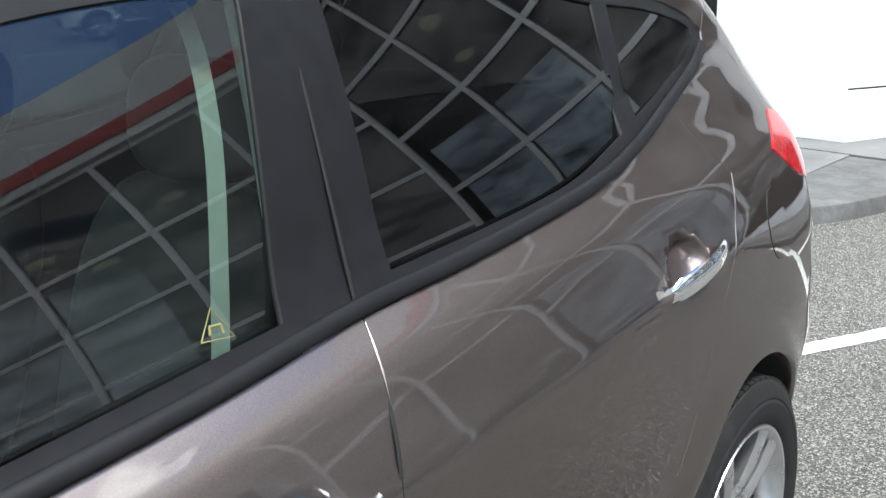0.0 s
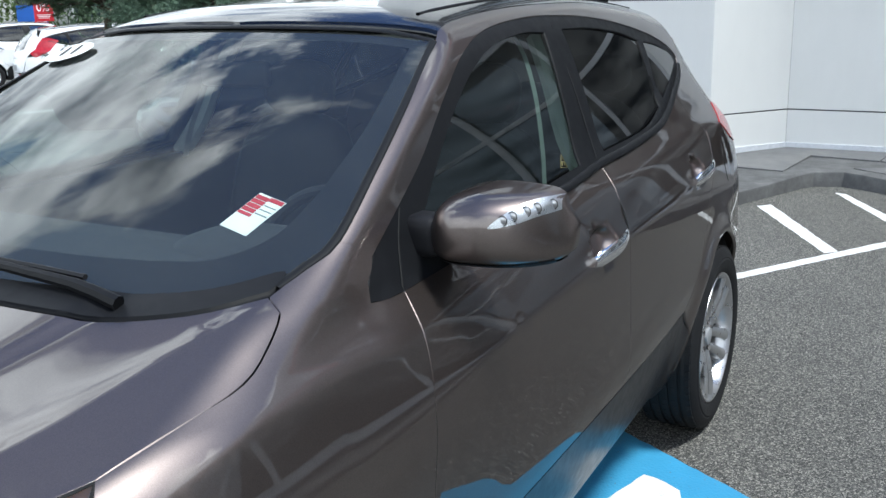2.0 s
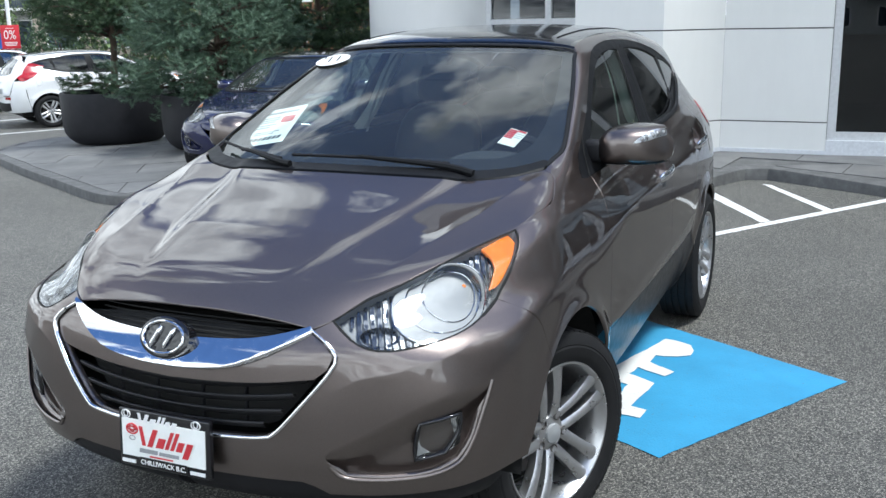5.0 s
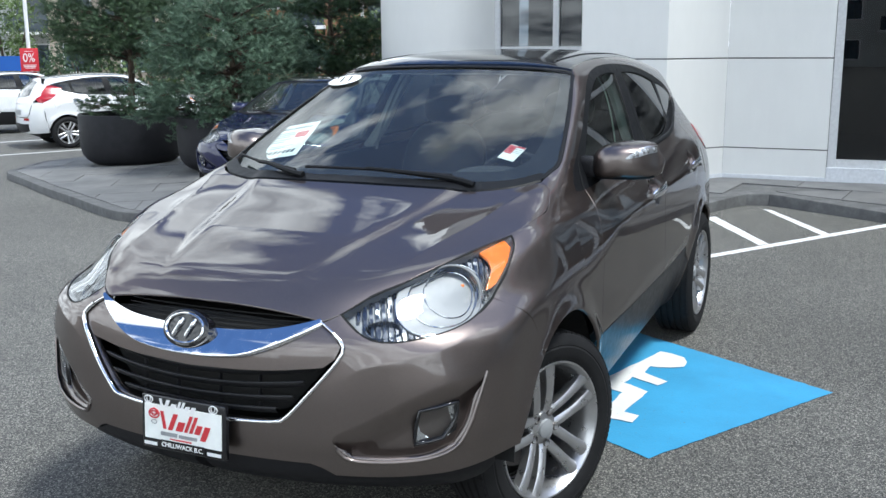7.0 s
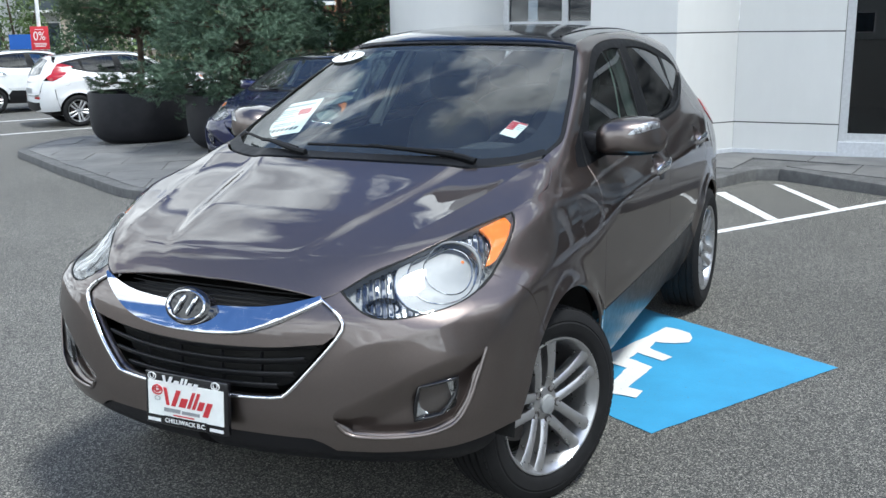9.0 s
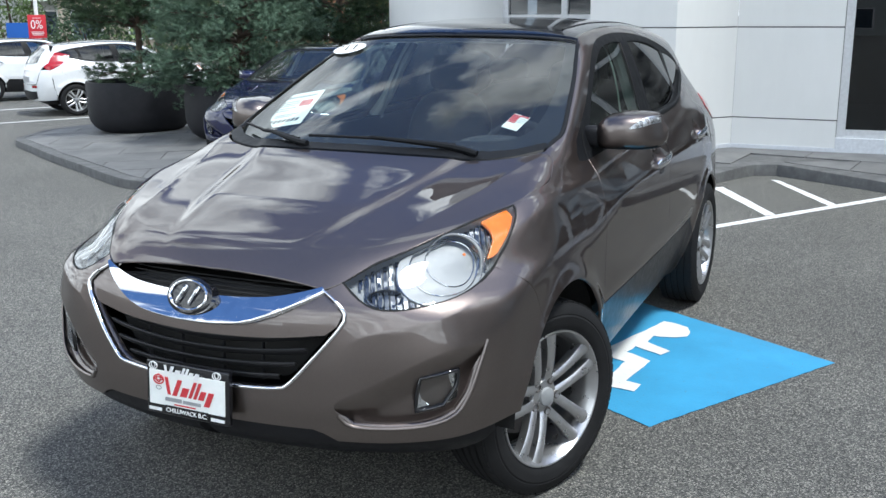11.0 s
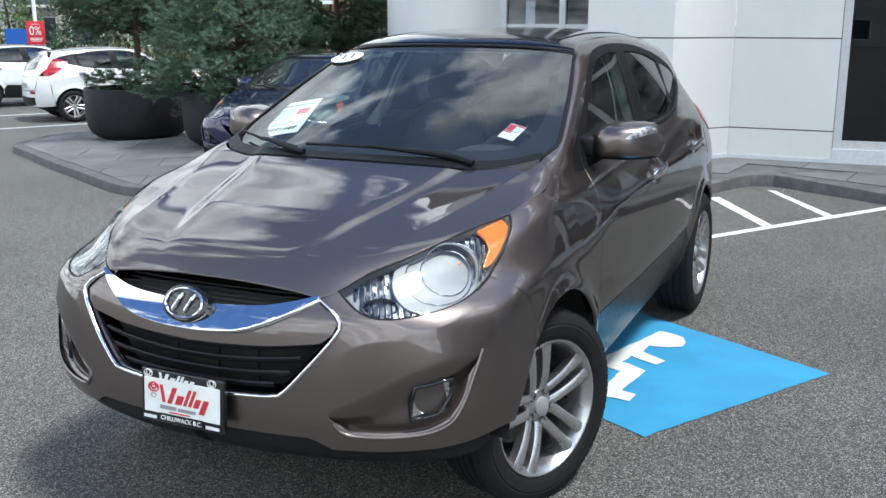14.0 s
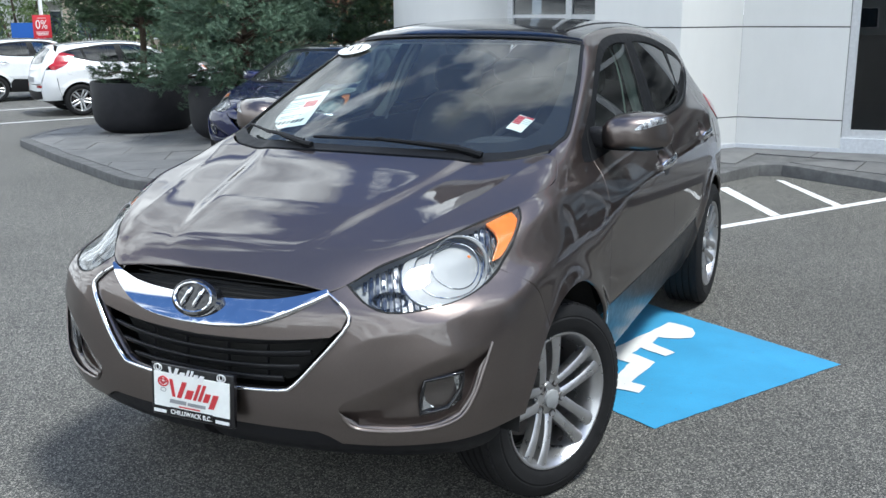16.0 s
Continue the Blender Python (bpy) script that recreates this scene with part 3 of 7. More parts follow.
def hood_edge(y):
    return bend(y, (-0.6, 0.50), (-0.35, 0.558), (-0.13, 0.614), (0.04, 0.650), (0.22, 0.708))


def hood_ridge(p):
    """The bonnet's outer fold, beyond which it turns down to the fender."""
    r = np.abs(p[:, 0]) - hood_edge(p[:, 1])
    return 0.0065 * np.exp(-np.sqrt(r ** 2 + 0.004 ** 2) / 0.05) * np.clip((p[:, 1] + 0.62) / 0.3, 0, 1) * np.clip((0.25 - p[:, 1]) / 0.10, 0, 1)


def shoulder_z(y):
    return bend(y, (-0.25, 1.003), (-0.11, 1.029), (0.0, 1.046), (0.12, 1.053), (0.27, 1.053), (0.43, 1.049), (0.6, 1.042), (0.9, 1.03))


def shoulder_ridge(p):
    """A fold from the headlamp's outer tip along the fender into the front door, where it dies away."""
    d_ = p[:, 2] - shoulder_z(p[:, 1])
    return 0.0075 * np.exp(-np.sqrt(d_ ** 2 + 0.004 ** 2) / 0.05) * np.clip((p[:, 1] + 0.30) / 0.12, 0, 1) * np.clip((0.85 - p[:, 1]) / 0.40, 0, 1)


def folds_along(fn, y0, y1, across):
    """Two lines close beside a fold, so that its edge stays crisp."""
    ys_ = np.linspace(y0, y1, 9)
    return [smooth_line(across(*[(float(fn(y)) + o, y) if across is T else (y, float(fn(y)) + o) for y in ys_]), 0.02) for o in (-0.004, 0.004)]


hood = panel("hood", hood_out, (0.0, 0.55, -1), PAINT, car, whole=True, gap=0.0016, step=0.015, relief=hood_ridge, creases=folds_along(hood_edge, -0.5, 0.18, T), label="creased brown metallic bonnet")

fender_out = line(np.concatenate([lamp_top[-1:], S((-0.199, 1.031), (-0.279, 0.979), (-0.372, 0.925), (-0.399, 0.908))]),
                  S((-0.399, 0.908), (-0.35, 0.868), (-0.30, 0.81), (-0.27, 0.715)), S(*ARCH(0, 52, 180)), S((0.385, 0.352), (0.385, 0.30), (0.43, 0.29)),
                  S((0.43, 0.29), (0.47, 0.34), (0.455, 0.5), (0.44, 0.63), (0.452, 0.756), (0.485, 0.90), (0.522, 1.03), (0.55, 1.117)), S((0.55, 1.117), (0.50, 1.118), (0.444, 1.124)),
                  np.concatenate([S((0.444, 1.124), (0.462, 1.155), (0.505, 1.19)), T((0.722, 0.445))]),
                  np.concatenate([T((0.722, 0.445), (0.712, 0.36), (0.706, 0.262))]), T((0.706, 0.262), (0.742, 0.245), (0.768, 0.175), (0.782, 0.1), (0.776, 0.0), (0.752, -0.160)))
panel("front_fender", fender_out, (-0.80, 0.15, -0.58), PAINT, car, sides=BOTH, gap=0.0016, step=0.016, relief=shoulder_ridge, creases=folds_along(shoulder_z, -0.19, 0.50, S))

door_f = S((0.55, 1.117), (0.522, 1.03), (0.485, 0.90), (0.452, 0.756), (0.44, 0.63), (0.45, 0.578))
door_m = S((1.634, 1.169), (1.605, 1.09), (1.575, 1.01), (1.556, 0.86), (1.553, 0.70), (1.557, 0.578))
door_r = S((2.613, 1.262), (2.645, 1.178), (2.682, 1.130))
door_r2 = S((2.682, 1.130), (2.64, 1.085), (2.575, 1.03), (2.455, 0.88), (2.32, 0.72), (2.17, 0.60))
HANDLES = ((1.405, 1.002), (2.370, 1.030))


def cups(p):
    """Hollows in the doors behind the handles, and the sharp tuck below the crease."""
    r = shoulder_ridge(p)
    for y, z in HANDLES:
        r -= 0.030 * np.exp(-(((p[:, 1] - y + 0.004) / 0.066) ** 2 + ((p[:, 2] - z - 0.008) / 0.040) ** 2) ** 3)
    return r


def crease_lines(y0, y1, hy, hz):
    """Fold lines beside the door's crease, broken where the handle's cup lies, and two rings round the cup."""
    made = []
    for a, b in ((y0, hy - 0.085), (hy + 0.085, y1)):
        if b - a > 0.03:
            for dz in (-0.004, 0.004):
                made.append(smooth_line(S(*[(y, 0.955 + dz + float(bend(y, (0, -0.02), (0.5, 0), (1.7, 0.052), (2.5, 0.066), (3.3, 0.05)))) for y in np.linspace(a, b, 9)]), 0.02))
    for k_ in (0.78, 0.93, 1.08):
        q = S(*[(hy - 0.004 + 0.066 * k_ * math.cos(a), hz + 0.008 + 0.040 * k_ * math.sin(a)) for a in np.linspace(0, 2 * math.pi, 33)])
        made.append(q[:-1])
    return made


front_doors = panel("front_door", line(door_f, S((0.45, 0.578), (1.0, 0.572), (1.557, 0.578)), door_m[::-1], S((1.634, 1.169), (1.36, 1.150), (0.95, 1.132), (0.55, 1.117))),
                    (-1, 0, -0.3), PAINT, car, sides=BOTH, gap=0.0016, step=0.022, relief=cups, creases=crease_lines(0.53, 1.56, *HANDLES[0]))
rear_doors = panel("rear_door", line(door_m, S((1.557, 0.578), (1.85, 0.585), (2.17, 0.60)), door_r2[::-1], door_r[::-1], S((2.613, 1.262), (2.4, 1.218), (2.2, 1.191), (1.87, 1.175), (1.634, 1.169))),
                   (-1, 0, -0.3), PAINT, car, sides=BOTH, gap=0.0016, step=0.022, relief=cups, creases=crease_lines(1.60, 2.50, *HANDLES[1]))
# dark strips sunk in the door seams paint the gap's shade
for seam in (door_m, door_f):
    q = smooth_line(seam, 0.02)
    strip("door_seal", q, normal_at(q), 0.006, 0.0006, DARK, car, sides=BOTH, lift=-0.0012)
# sill cladding under the doors
panel("sill_cladding", line(S((0.47, 0.566), (1.0, 0.562), (1.557, 0.568), (2.16, 0.588)), S((2.16, 0.588), (2.27, 0.46), (2.262, 0.352), (2.25, 0.25)), S((2.25, 0.25), (1.3, 0.235), (0.48, 0.25)), S((0.48, 0.25), (0.47, 0.566))),
      (-1, 0, -0.1), SILL_BLACK, car, sides=BOTH, label="dark plastic sill cladding", out=-0.004)

quarter_out = line(door_r, door_r2, S((2.17, 0.60), (2.26, 0.47), (2.24, 0.352)), S(*ARCH_R(0, 168)), S((3.03, 0.44), (3.08, 0.60), (3.10, 0.78), (3.13, 0.95), (3.13, 1.03)),
                   S((3.13, 1.03), (3.05, 1.06), (2.95, 1.125)), S((2.95, 1.125), (3.04, 1.16), (3.10, 1.185)), S((3.10, 1.185), (3.09, 1.3), (3.04, 1.42)),
                   S((3.04, 1.42), (2.965, 1.372)), S((2.965, 1.372), (2.93, 1.335), (2.8, 1.30), (2.613, 1.262)))
quarters = panel("rear_quarter_panel", quarter_out, (-1, -0.25, -0.25), PAINT, car, sides=BOTH, gap=0.0016, step=0.018)
for q, s in zip(quarters, BOTH):
    a = np.linspace(0, 2 * math.pi, 40, endpoint=False)
    rim = S(*[(2.838 + 0.062 * math.cos(t), 0.995 + 0.072 * math.sin(t)) for t in a])
    panel("fuel_flap", rim, (-1, -0.2, -0.1), PAINT, q, sides=(s,), out=0.0015, thick=0.006)
    strip("fuel_flap_gap", rim, normal_at(rim), 0.004, 0.0012, DARK, q, closed=True, sides=(s,))

# windows and their black frame, in side view
DLO = [(0.444, 1.126), (0.514, 1.19), (0.639, 1.256), (0.777, 1.326), (0.945, 1.423), (1.123, 1.508), (1.316, 1.556), (1.583, 1.576), (1.9, 1.570), (2.2, 1.545), (2.55, 1.495), (2.8, 1.445), (2.93, 1.402), (2.965, 1.372)]
DLO_LOW = [(2.965, 1.372), (2.93, 1.335), (2.8, 1.30), (2.613, 1.262), (2.4, 1.218), (2.2, 1.191), (1.87, 1.175), (1.634, 1.169), (1.36, 1.150), (0.95, 1.132), (0.55, 1.117), (0.444, 1.126)]
WIN_F = (((0.72, 1.168), (1.1, 1.170), (1.53, 1.192)), ((1.53, 1.192), (1.59, 1.39), (1.640, 1.535)), ((1.640, 1.535), (1.5, 1.540), (1.3, 1.520), (1.13, 1.470), (0.96, 1.388), (0.82, 1.300), (0.72, 1.225)), ((0.72, 1.225), (0.72, 1.168)))
WIN_R = (((1.715, 1.200), (2.0, 1.206), (2.2, 1.218), (2.392, 1.250)), ((2.392, 1.250), (2.43, 1.36), (2.472, 1.468)), ((2.472, 1.468), (2.25, 1.508), (2.0, 1.532), (1.77, 1.538)), ((1.77, 1.538), (1.745, 1.384), (1.715, 1.200)))
WIN_Q = (((2.47, 1.266), (2.62, 1.295), (2.78, 1.328), (2.89, 1.362)), ((2.89, 1.362), (2.905, 1.385), (2.86, 1.405)), ((2.86, 1.405), (2.70, 1.440), (2.53, 1.462)), ((2.53, 1.462), (2.50, 1.37), (2.47, 1.266)))
dlo = line(S(*DLO), S(*DLO_LOW))
wins = [line(*[S(*q) for q in w]) for w in (WIN_F, WIN_R, WIN_Q)]
panel("window_surround", dlo, (-1, 0, -0.35), TRIM_BLACK, car, holes=wins, sides=BOTH, step=0.022, out=-0.003, thick=0.010, label="satin black window frame and pillars")
for w, m, owner in ((wins[0], GLASS_SIDE, front_doors), (wins[1], GLASS_PRIVACY, rear_doors), (wins[2], GLASS_PRIVACY, quarters)):
    for ob, s in zip(owner, BOTH):
        panel("side_window", w.mean(0) + (w - w.mean(0)) * 1.05, (-1, 0, -0.35), m, ob, sides=(s,), out=-0.010, thick=0, step=0.03, label="tinted side window", skin=side_pane if m is GLASS_SIDE else rear_pane)
belt = smooth_line(S(*DLO_LOW[1:-2], (0.74, 1.124)), 0.03)
strip("belt_moulding", belt + normal_at(belt) * 0.0 + np.array([0, 0, 0.012]), normal_at(belt + np.array([0, 0, 0.012])), 0.024, 0.006, TRIM_BLACK, car, sides=BOTH, label="black rubber belt moulding")
# shut lines in the black pillar
for yz in (((1.634, 1.178), (1.676, 1.394), (1.715, 1.55)),):
    q = smooth_line(S(*yz), 0.03)
    strip("pillar_shut_line", q, normal_at(q), 0.005, 0.0008, DARK, car, sides=BOTH, lift=-0.002)
for yz in (((0.555, 1.122), (0.60, 1.19), (0.64, 1.252)),):
    q = smooth_line(S(*yz), 0.03)
    strip("pillar_shut_line", q, normal_at(q), 0.005, 0.0008, DARK, car, sides=BOTH, lift=-0.002)

# pillars and roof rails in body colour
rail_in = np.concatenate([T((0.722, 0.445), (0.686, 0.631), (0.648, 0.797), (0.572, 1.073)), T((0.545, 1.16), (0.53, 1.4), (0.525, 1.8), (0.515, 2.2), (0.50, 2.6), (0.47, 2.96))])
rail_out = line(S((0.505, 1.19), (0.639, 1.256), (0.777, 1.326), (0.945, 1.423), (1.123, 1.508), (1.316, 1.556), (1.583, 1.576), (1.9, 1.570), (2.2, 1.545), (2.55, 1.495), (2.8, 1.445), (2.93, 1.402), (2.965, 1.372)),
                S((2.965, 1.372), (3.04, 1.42)), np.concatenate([S((3.04, 1.42)), T((0.47, 2.96))]), rail_in[::-1], np.concatenate([T((0.722, 0.445)), S((0.505, 1.19))]))
panel("roof_pillar", rail_out, (-0.72, 0.12, -0.68), PAINT, car, sides=BOTH, gap=0.0012, step=0.014, thick=0.02)
# black panoramic roof
roof_out = line(T((0, 1.075), (0.2, 1.085), (0.4, 1.105), (0.555, 1.125)), T((0.555, 1.125), (0.53, 1.4), (0.525, 1.8), (0.515, 2.2), (0.50, 2.6), (0.47, 2.96)), T((0.47, 2.96), (0.25, 3.0), (0, 3.01)), T((0, 3.01), (0, 2.5), (0, 2.0), (0, 1.5), (0, 1.075)))
panel("roof", roof_out, (0, 0, -1), GLASS_ROOF, car, whole=True, gap=0.003, thick=0.02, label="gloss black panoramic roof")
for s in BOTH:
    q = smooth_line([(0.455 * s, y, 0) for y in np.linspace(1.2, 2.8, 12)], 0.06)
    q = T(*q[:, :2])
    strip("roof_seam", q, normal_at(q), 0.012, 0.004, TRIM_BLACK, car)
# windscreen: glass, with a black printed border
ws_edge = line(T((0, 0.095), (0.25, 0.10), (0.45, 0.125), (0.615, 0.195), (0.700, 0.29)), T((0.700, 0.29), (0.708, 0.36), (0.714, 0.445), (0.678, 0.631), (0.640, 0.797), (0.566, 1.073)),
               T((0.566, 1.073), (0.42, 1.070), (0.2, 1.052), (0, 1.045)), T((0, 1.045), (0, 0.8), (0, 0.5), (0, 0.095)))
ws_view = line(T((0, 0.245), (0.25, 0.258), (0.42, 0.285)), T((0.42, 0.285), (0.53, 0.33), (0.60, 0.42), (0.612, 0.55)), T((0.612, 0.55), (0.595, 0.72), (0.565, 0.87), (0.525, 1.035)), T((0.525, 1.035), (0.40, 1.030), (0.2, 1.014), (0, 1.008)), T((0, 1.008), (0, 0.8), (0, 0.5), (0, 0.245)))
ws = panel("windscreen", ws_edge, (0, 0.62, -0.8), GLASS_FRONT, car, whole=True, thick=0, out=-0.005, skin=front_pane, label="clear laminated windscreen mirroring clouds")
border = line(T((0, 0.100), (0.25, 0.105), (0.45, 0.130), (0.612, 0.199), (0.696, 0.292)), T((0.696, 0.292), (0.704, 0.36), (0.710, 0.445), (0.674, 0.631), (0.637, 0.797), (0.563, 1.070)),
              T((0.563, 1.070), (0.42, 1.066), (0.2, 1.048), (0.001, 1.041)), T((0.0, 1.041), (0, 1.008)), T((0, 1.008), (0.2, 1.014), (0.40, 1.030), (0.525, 1.035)), T((0.525, 1.035), (0.565, 0.87), (0.595, 0.72), (0.612, 0.55)),
              T((0.612, 0.55), (0.60, 0.42), (0.53, 0.33), (0.42, 0.285)), T((0.42, 0.285), (0.25, 0.258), (0, 0.245)), T((0, 0.245), (0, 0.100)))
for edge in (T((0.700, 0.29), (0.708, 0.36), (0.716, 0.445), (0.680, 0.631), (0.642, 0.797), (0.568, 1.073)), T((-0.566, 1.076), (-0.42, 1.073), (-0.2, 1.055), (0, 1.049), (0.2, 1.055), (0.42, 1.073), (0.566, 1.076))):
    q = smooth_line(edge, 0.03)
    strip("screen_seal", q, normal_at(q), 0.018, 0.003, TRIM_BLACK, ws, sides=BOTH if abs(edge[0][0]) > 0.6 else (1,))
panel("screen_border", border, (0, 0.62, -0.8), TRIM_BLACK, ws, whole=True, thick=0, out=-0.010, skin=front_pane, step=0.03, label="black printed edge band")

# tail: lamps, gate, bumper
tail = line(S((2.95, 1.125), (3.04, 1.16), (3.10, 1.185)), S((3.10, 1.185), (3.18, 1.16), (3.26, 1.10)), S((3.26, 1.10), (3.20, 1.03), (3.13, 1.03)), S((3.13, 1.03), (3.05, 1.06), (2.95, 1.125)))
panel("tail_lamp", tail, (-1, -0.5, -0.1), RED_LENS, car, sides=BOTH, out=0.004, thick=0.02, step=0.02, label="red tail lamp")


def R(*xz):
    q = np.array(xz, float)
    return cast(np.column_stack([q[:, 0], np.full(len(q), 4.0), q[:, 1]]), (0, -1, 0), 1.8)[0]


gate = line(R((0, 1.56), (0.3, 1.545), (0.46, 1.51)), np.concatenate([R((0.46, 1.51)), S((3.045, 1.42), (3.09, 1.3), (3.10, 1.185))]), np.concatenate([S((3.105, 1.185), (3.2, 1.15)), R((0.70, 1.05))]),
            R((0.70, 1.05), (0.66, 0.85), (0.62, 0.72)), R((0.62, 0.72), (0.3, 0.70), (0, 0.70)), R((0, 0.70), (0, 1.0), (0, 1.3), (0, 1.56)))
panel("tailgate", gate, (-0.35, -1, -0.1), PAINT, car, whole=True, gap=0.0016)
rwin = line(R((0, 1.50), (0.3, 1.49), (0.44, 1.46)), R((0.44, 1.46), (0.52, 1.3), (0.55, 1.18)), R((0.55, 1.18), (0.3, 1.14), (0, 1.13)), R((0, 1.13), (0, 1.3), (0, 1.50)))
panel("rear_window", rwin, (-0.2, -1, -0.1), GLOSS_BLACK, car, whole=True, out=0.003, thick=0.0)
rb = line(np.concatenate([R((0, 0.69), (0.3, 0.69), (0.62, 0.71), (0.70, 1.03))]), np.concatenate([R((0.70, 1.03)), S((3.14, 1.02), (3.12, 0.9))]), S((3.12, 0.9), (3.09, 0.62), (3.04, 0.44), (3.03, 0.36)),
          np.concatenate([S((3.03, 0.36)), R((0.6, 0.34), (0.3, 0.34), (0, 0.34))]), R((0, 0.34), (0, 0.5), (0, 0.69)))
panel("rear_bumper", rb, (-0.6, -1, 0.05), PAINT, car, whole=True, gap=0.0016)

# ---- front end ----
HEX = [(0.402, 0.884), (0.448, 0.858), (0.483, 0.826), (0.470, 0.785), (0.395, 0.692), (0.325, 0.615), (0.285, 0.598), (0.15, 0.590), (0, 0.588)]
CHROME_TOP = [(0, 0.849), (0.10, 0.849), (0.24, 0.856), (0.34, 0.872), (0.402, 0.886)]
CHROME_LOW = [(0.402, 0.880), (0.325, 0.840), (0.255, 0.810), (0.185, 0.790), (0.07, 0.779), (0, 0.778)]
GRILLE = [(0, 0.737), (0.15, 0.741), (0.28, 0.748), (0.43, 0.765)]
GRILLE2 = [(0.43, 0.765), (0.37, 0.690), (0.315, 0.628), (0.275, 0.607), (0.15, 0.599), (0, 0.597)]
LAMP_LOW = [(0.445, 0.905), (0.473, 0.886), (0.508, 0.863), (0.554, 0.842), (0.609, 0.835), (0.680, 0.842)]
lamp_low = np.concatenate([F(*LAMP_LOW), S((-0.596, 0.857), (-0.507, 0.876), (-0.399, 0.910), (-0.372, 0.925), (-0.279, 0.979), (-0.199, 1.031)), lamp_top[-1:]])


FOG_REC = line(F((0.836, 0.733), (0.775, 0.725), (0.714, 0.704), (0.640, 0.666), (0.563, 0.623), (0.475, 0.576)), F((0.475, 0.576), (0.455, 0.552), (0.468, 0.522), (0.504, 0.490)),
               F((0.504, 0.490), (0.611, 0.483), (0.712, 0.492), (0.775, 0.522)), F((0.775, 0.522), (0.806, 0.585), (0.822, 0.655), (0.836, 0.733)), step=0.02)


def fog_hollow(p):
    """The hollow deepens from its upper edge downwards."""
    zu = bend(np.abs(p[:, 0]), (0.44, 0.560), (0.475, 0.578), (0.563, 0.624), (0.64, 0.668), (0.714, 0.706), (0.775, 0.727), (0.84, 0.735))
    t = np.clip((zu - p[:, 2]) / 0.11, 0, 1)
    return -0.034 * t * t * (3 - 2 * t)


def bumper_line(x):
    return bend(x, (0.38, 0.655), (0.45, 0.705), (0.519, 0.757), (0.646, 0.790), (0.754, 0.818), (0.80, 0.846))


def bumper_ridge(p):
    """A crease that runs out from the grille below the headlamp."""
    x = np.abs(p[:, 0])
    d_ = p[:, 2] - bumper_line(x)
    return 0.009 * np.exp(-np.sqrt(d_ ** 2 + 0.004 ** 2) / 0.045) * np.clip((x - 0.47) / 0.12, 0, 1) * np.clip((0.83 - x) / 0.10, 0, 1) * np.clip((-0.45 - p[:, 1]) / 0.1, 0, 1)


bump_out = line(F(*HEX[::-1]), np.concatenate([F((0.402, 0.884)), F((0.445, 0.905))]), np.concatenate([F(*LAMP_LOW), S((-0.596, 0.857), (-0.507, 0.876), (-0.399, 0.908))]),
                S((-0.399, 0.908), (-0.35, 0.868), (-0.30, 0.81), (-0.27, 0.715)), S(*ARCH(0, 52, 14)), np.concatenate([S(*ARCH(0, 14, 10)[:1]), S((-0.52, 0.452))]),
                np.concatenate([S((-0.52, 0.452)), F((0.755, 0.438), (0.607, 0.432), (0.456, 0.436))]), F((0.456, 0.436), (0.42, 0.46), (0.387, 0.472)), F((0.387, 0.472), (0.2, 0.474), (0, 0.474)), F((0, 0.474), (0, 0.588)))
bumper = panel("front_bumper", bump_out, (-0.62, 0.78, -0.05), PAINT, car, whole=True, gap=0.0016, step=0.02, thick=0.036, holes=[FOG_REC], relief=bumper_ridge,
               creases=[smooth_line(F(*[(x, float(bumper_line(x)) + dz) for x in np.linspace(0.50, 0.78, 9)]), 0.015) for dz in (-0.004, 0.004)], label="brown front bumper with sculpted fog lamp hollows")
panel("fog_hollow", FOG_REC, (-0.62, 0.78, -0.05), PAINT, bumper, sides=BOTH, step=0.013, thick=0, relief=fog_hollow)
# bumper piece between chrome wing and grille
mid = line(F(*CHROME_LOW[::-1]), F((0.402, 0.880), (0.444, 0.856), (0.474, 0.826), (0.462, 0.790), (0.43, 0.765)), F(*GRILLE[::-1]), F((0, 0.737), (0, 0.778)))
panel("grille_upper_bar", mid, (-0.3, 1, 0), PAINT, car, whole=True, gap=0.001, out=-0.004, thick=0.03, step=0.022)
lip = line(F((0, 0.468), (0.2, 0.468), (0.384, 0.465)), F((0.384, 0.465), (0.42, 0.452), (0.456, 0.430)), np.concatenate([F((0.456, 0.430), (0.607, 0.426), (0.755, 0.432)), S((-0.52, 0.446))]),
           np.concatenate([S((-0.52, 0.446), (-0.505, 0.42), (-0.53, 0.385))]), np.concatenate([S((-0.53, 0.385)), F((0.76, 0.36), (0.6, 0.33), (0.4, 0.32), (0.2, 0.32), (0, 0.32))]), F((0, 0.32), (0, 0.468)))
panel("lower_lip", lip, (-0.5, 0.85, 0.1), BLACK_PLASTIC, car, whole=True, out=-0.012, thick=0.04, step=0.03, label="black plastic lower lip")
chrome = panel("chrome_wing", line(F(*CHROME_TOP), F(*CHROME_LOW), F((0, 0.778), (0, 0.849))), (-0.2, 1, 0), CHROME, car, whole=True, out=0.008, thick=0.03, step=0.016, label="chrome grille wing",
               relief=lambda p: 0.034 * np.clip(0.5 - (p[:, 2] - 0.815 - 0.28 * p[:, 0] ** 2 - 0.9 * p[:, 0] ** 4) / 0.080, 0, 1.1) ** 1.2 - 0.004)
up = line(F((0, 0.912), (0.2, 0.908), (0.40, 0.886)), F(*CHROME_TOP[::-1]), F((0, 0.849), (0, 0.912)))
upper = panel("upper_grille", up, (-0.2, 1, 0), DARK, car, whole=True, out=-0.048, thick=0, label="black mesh upper grille")
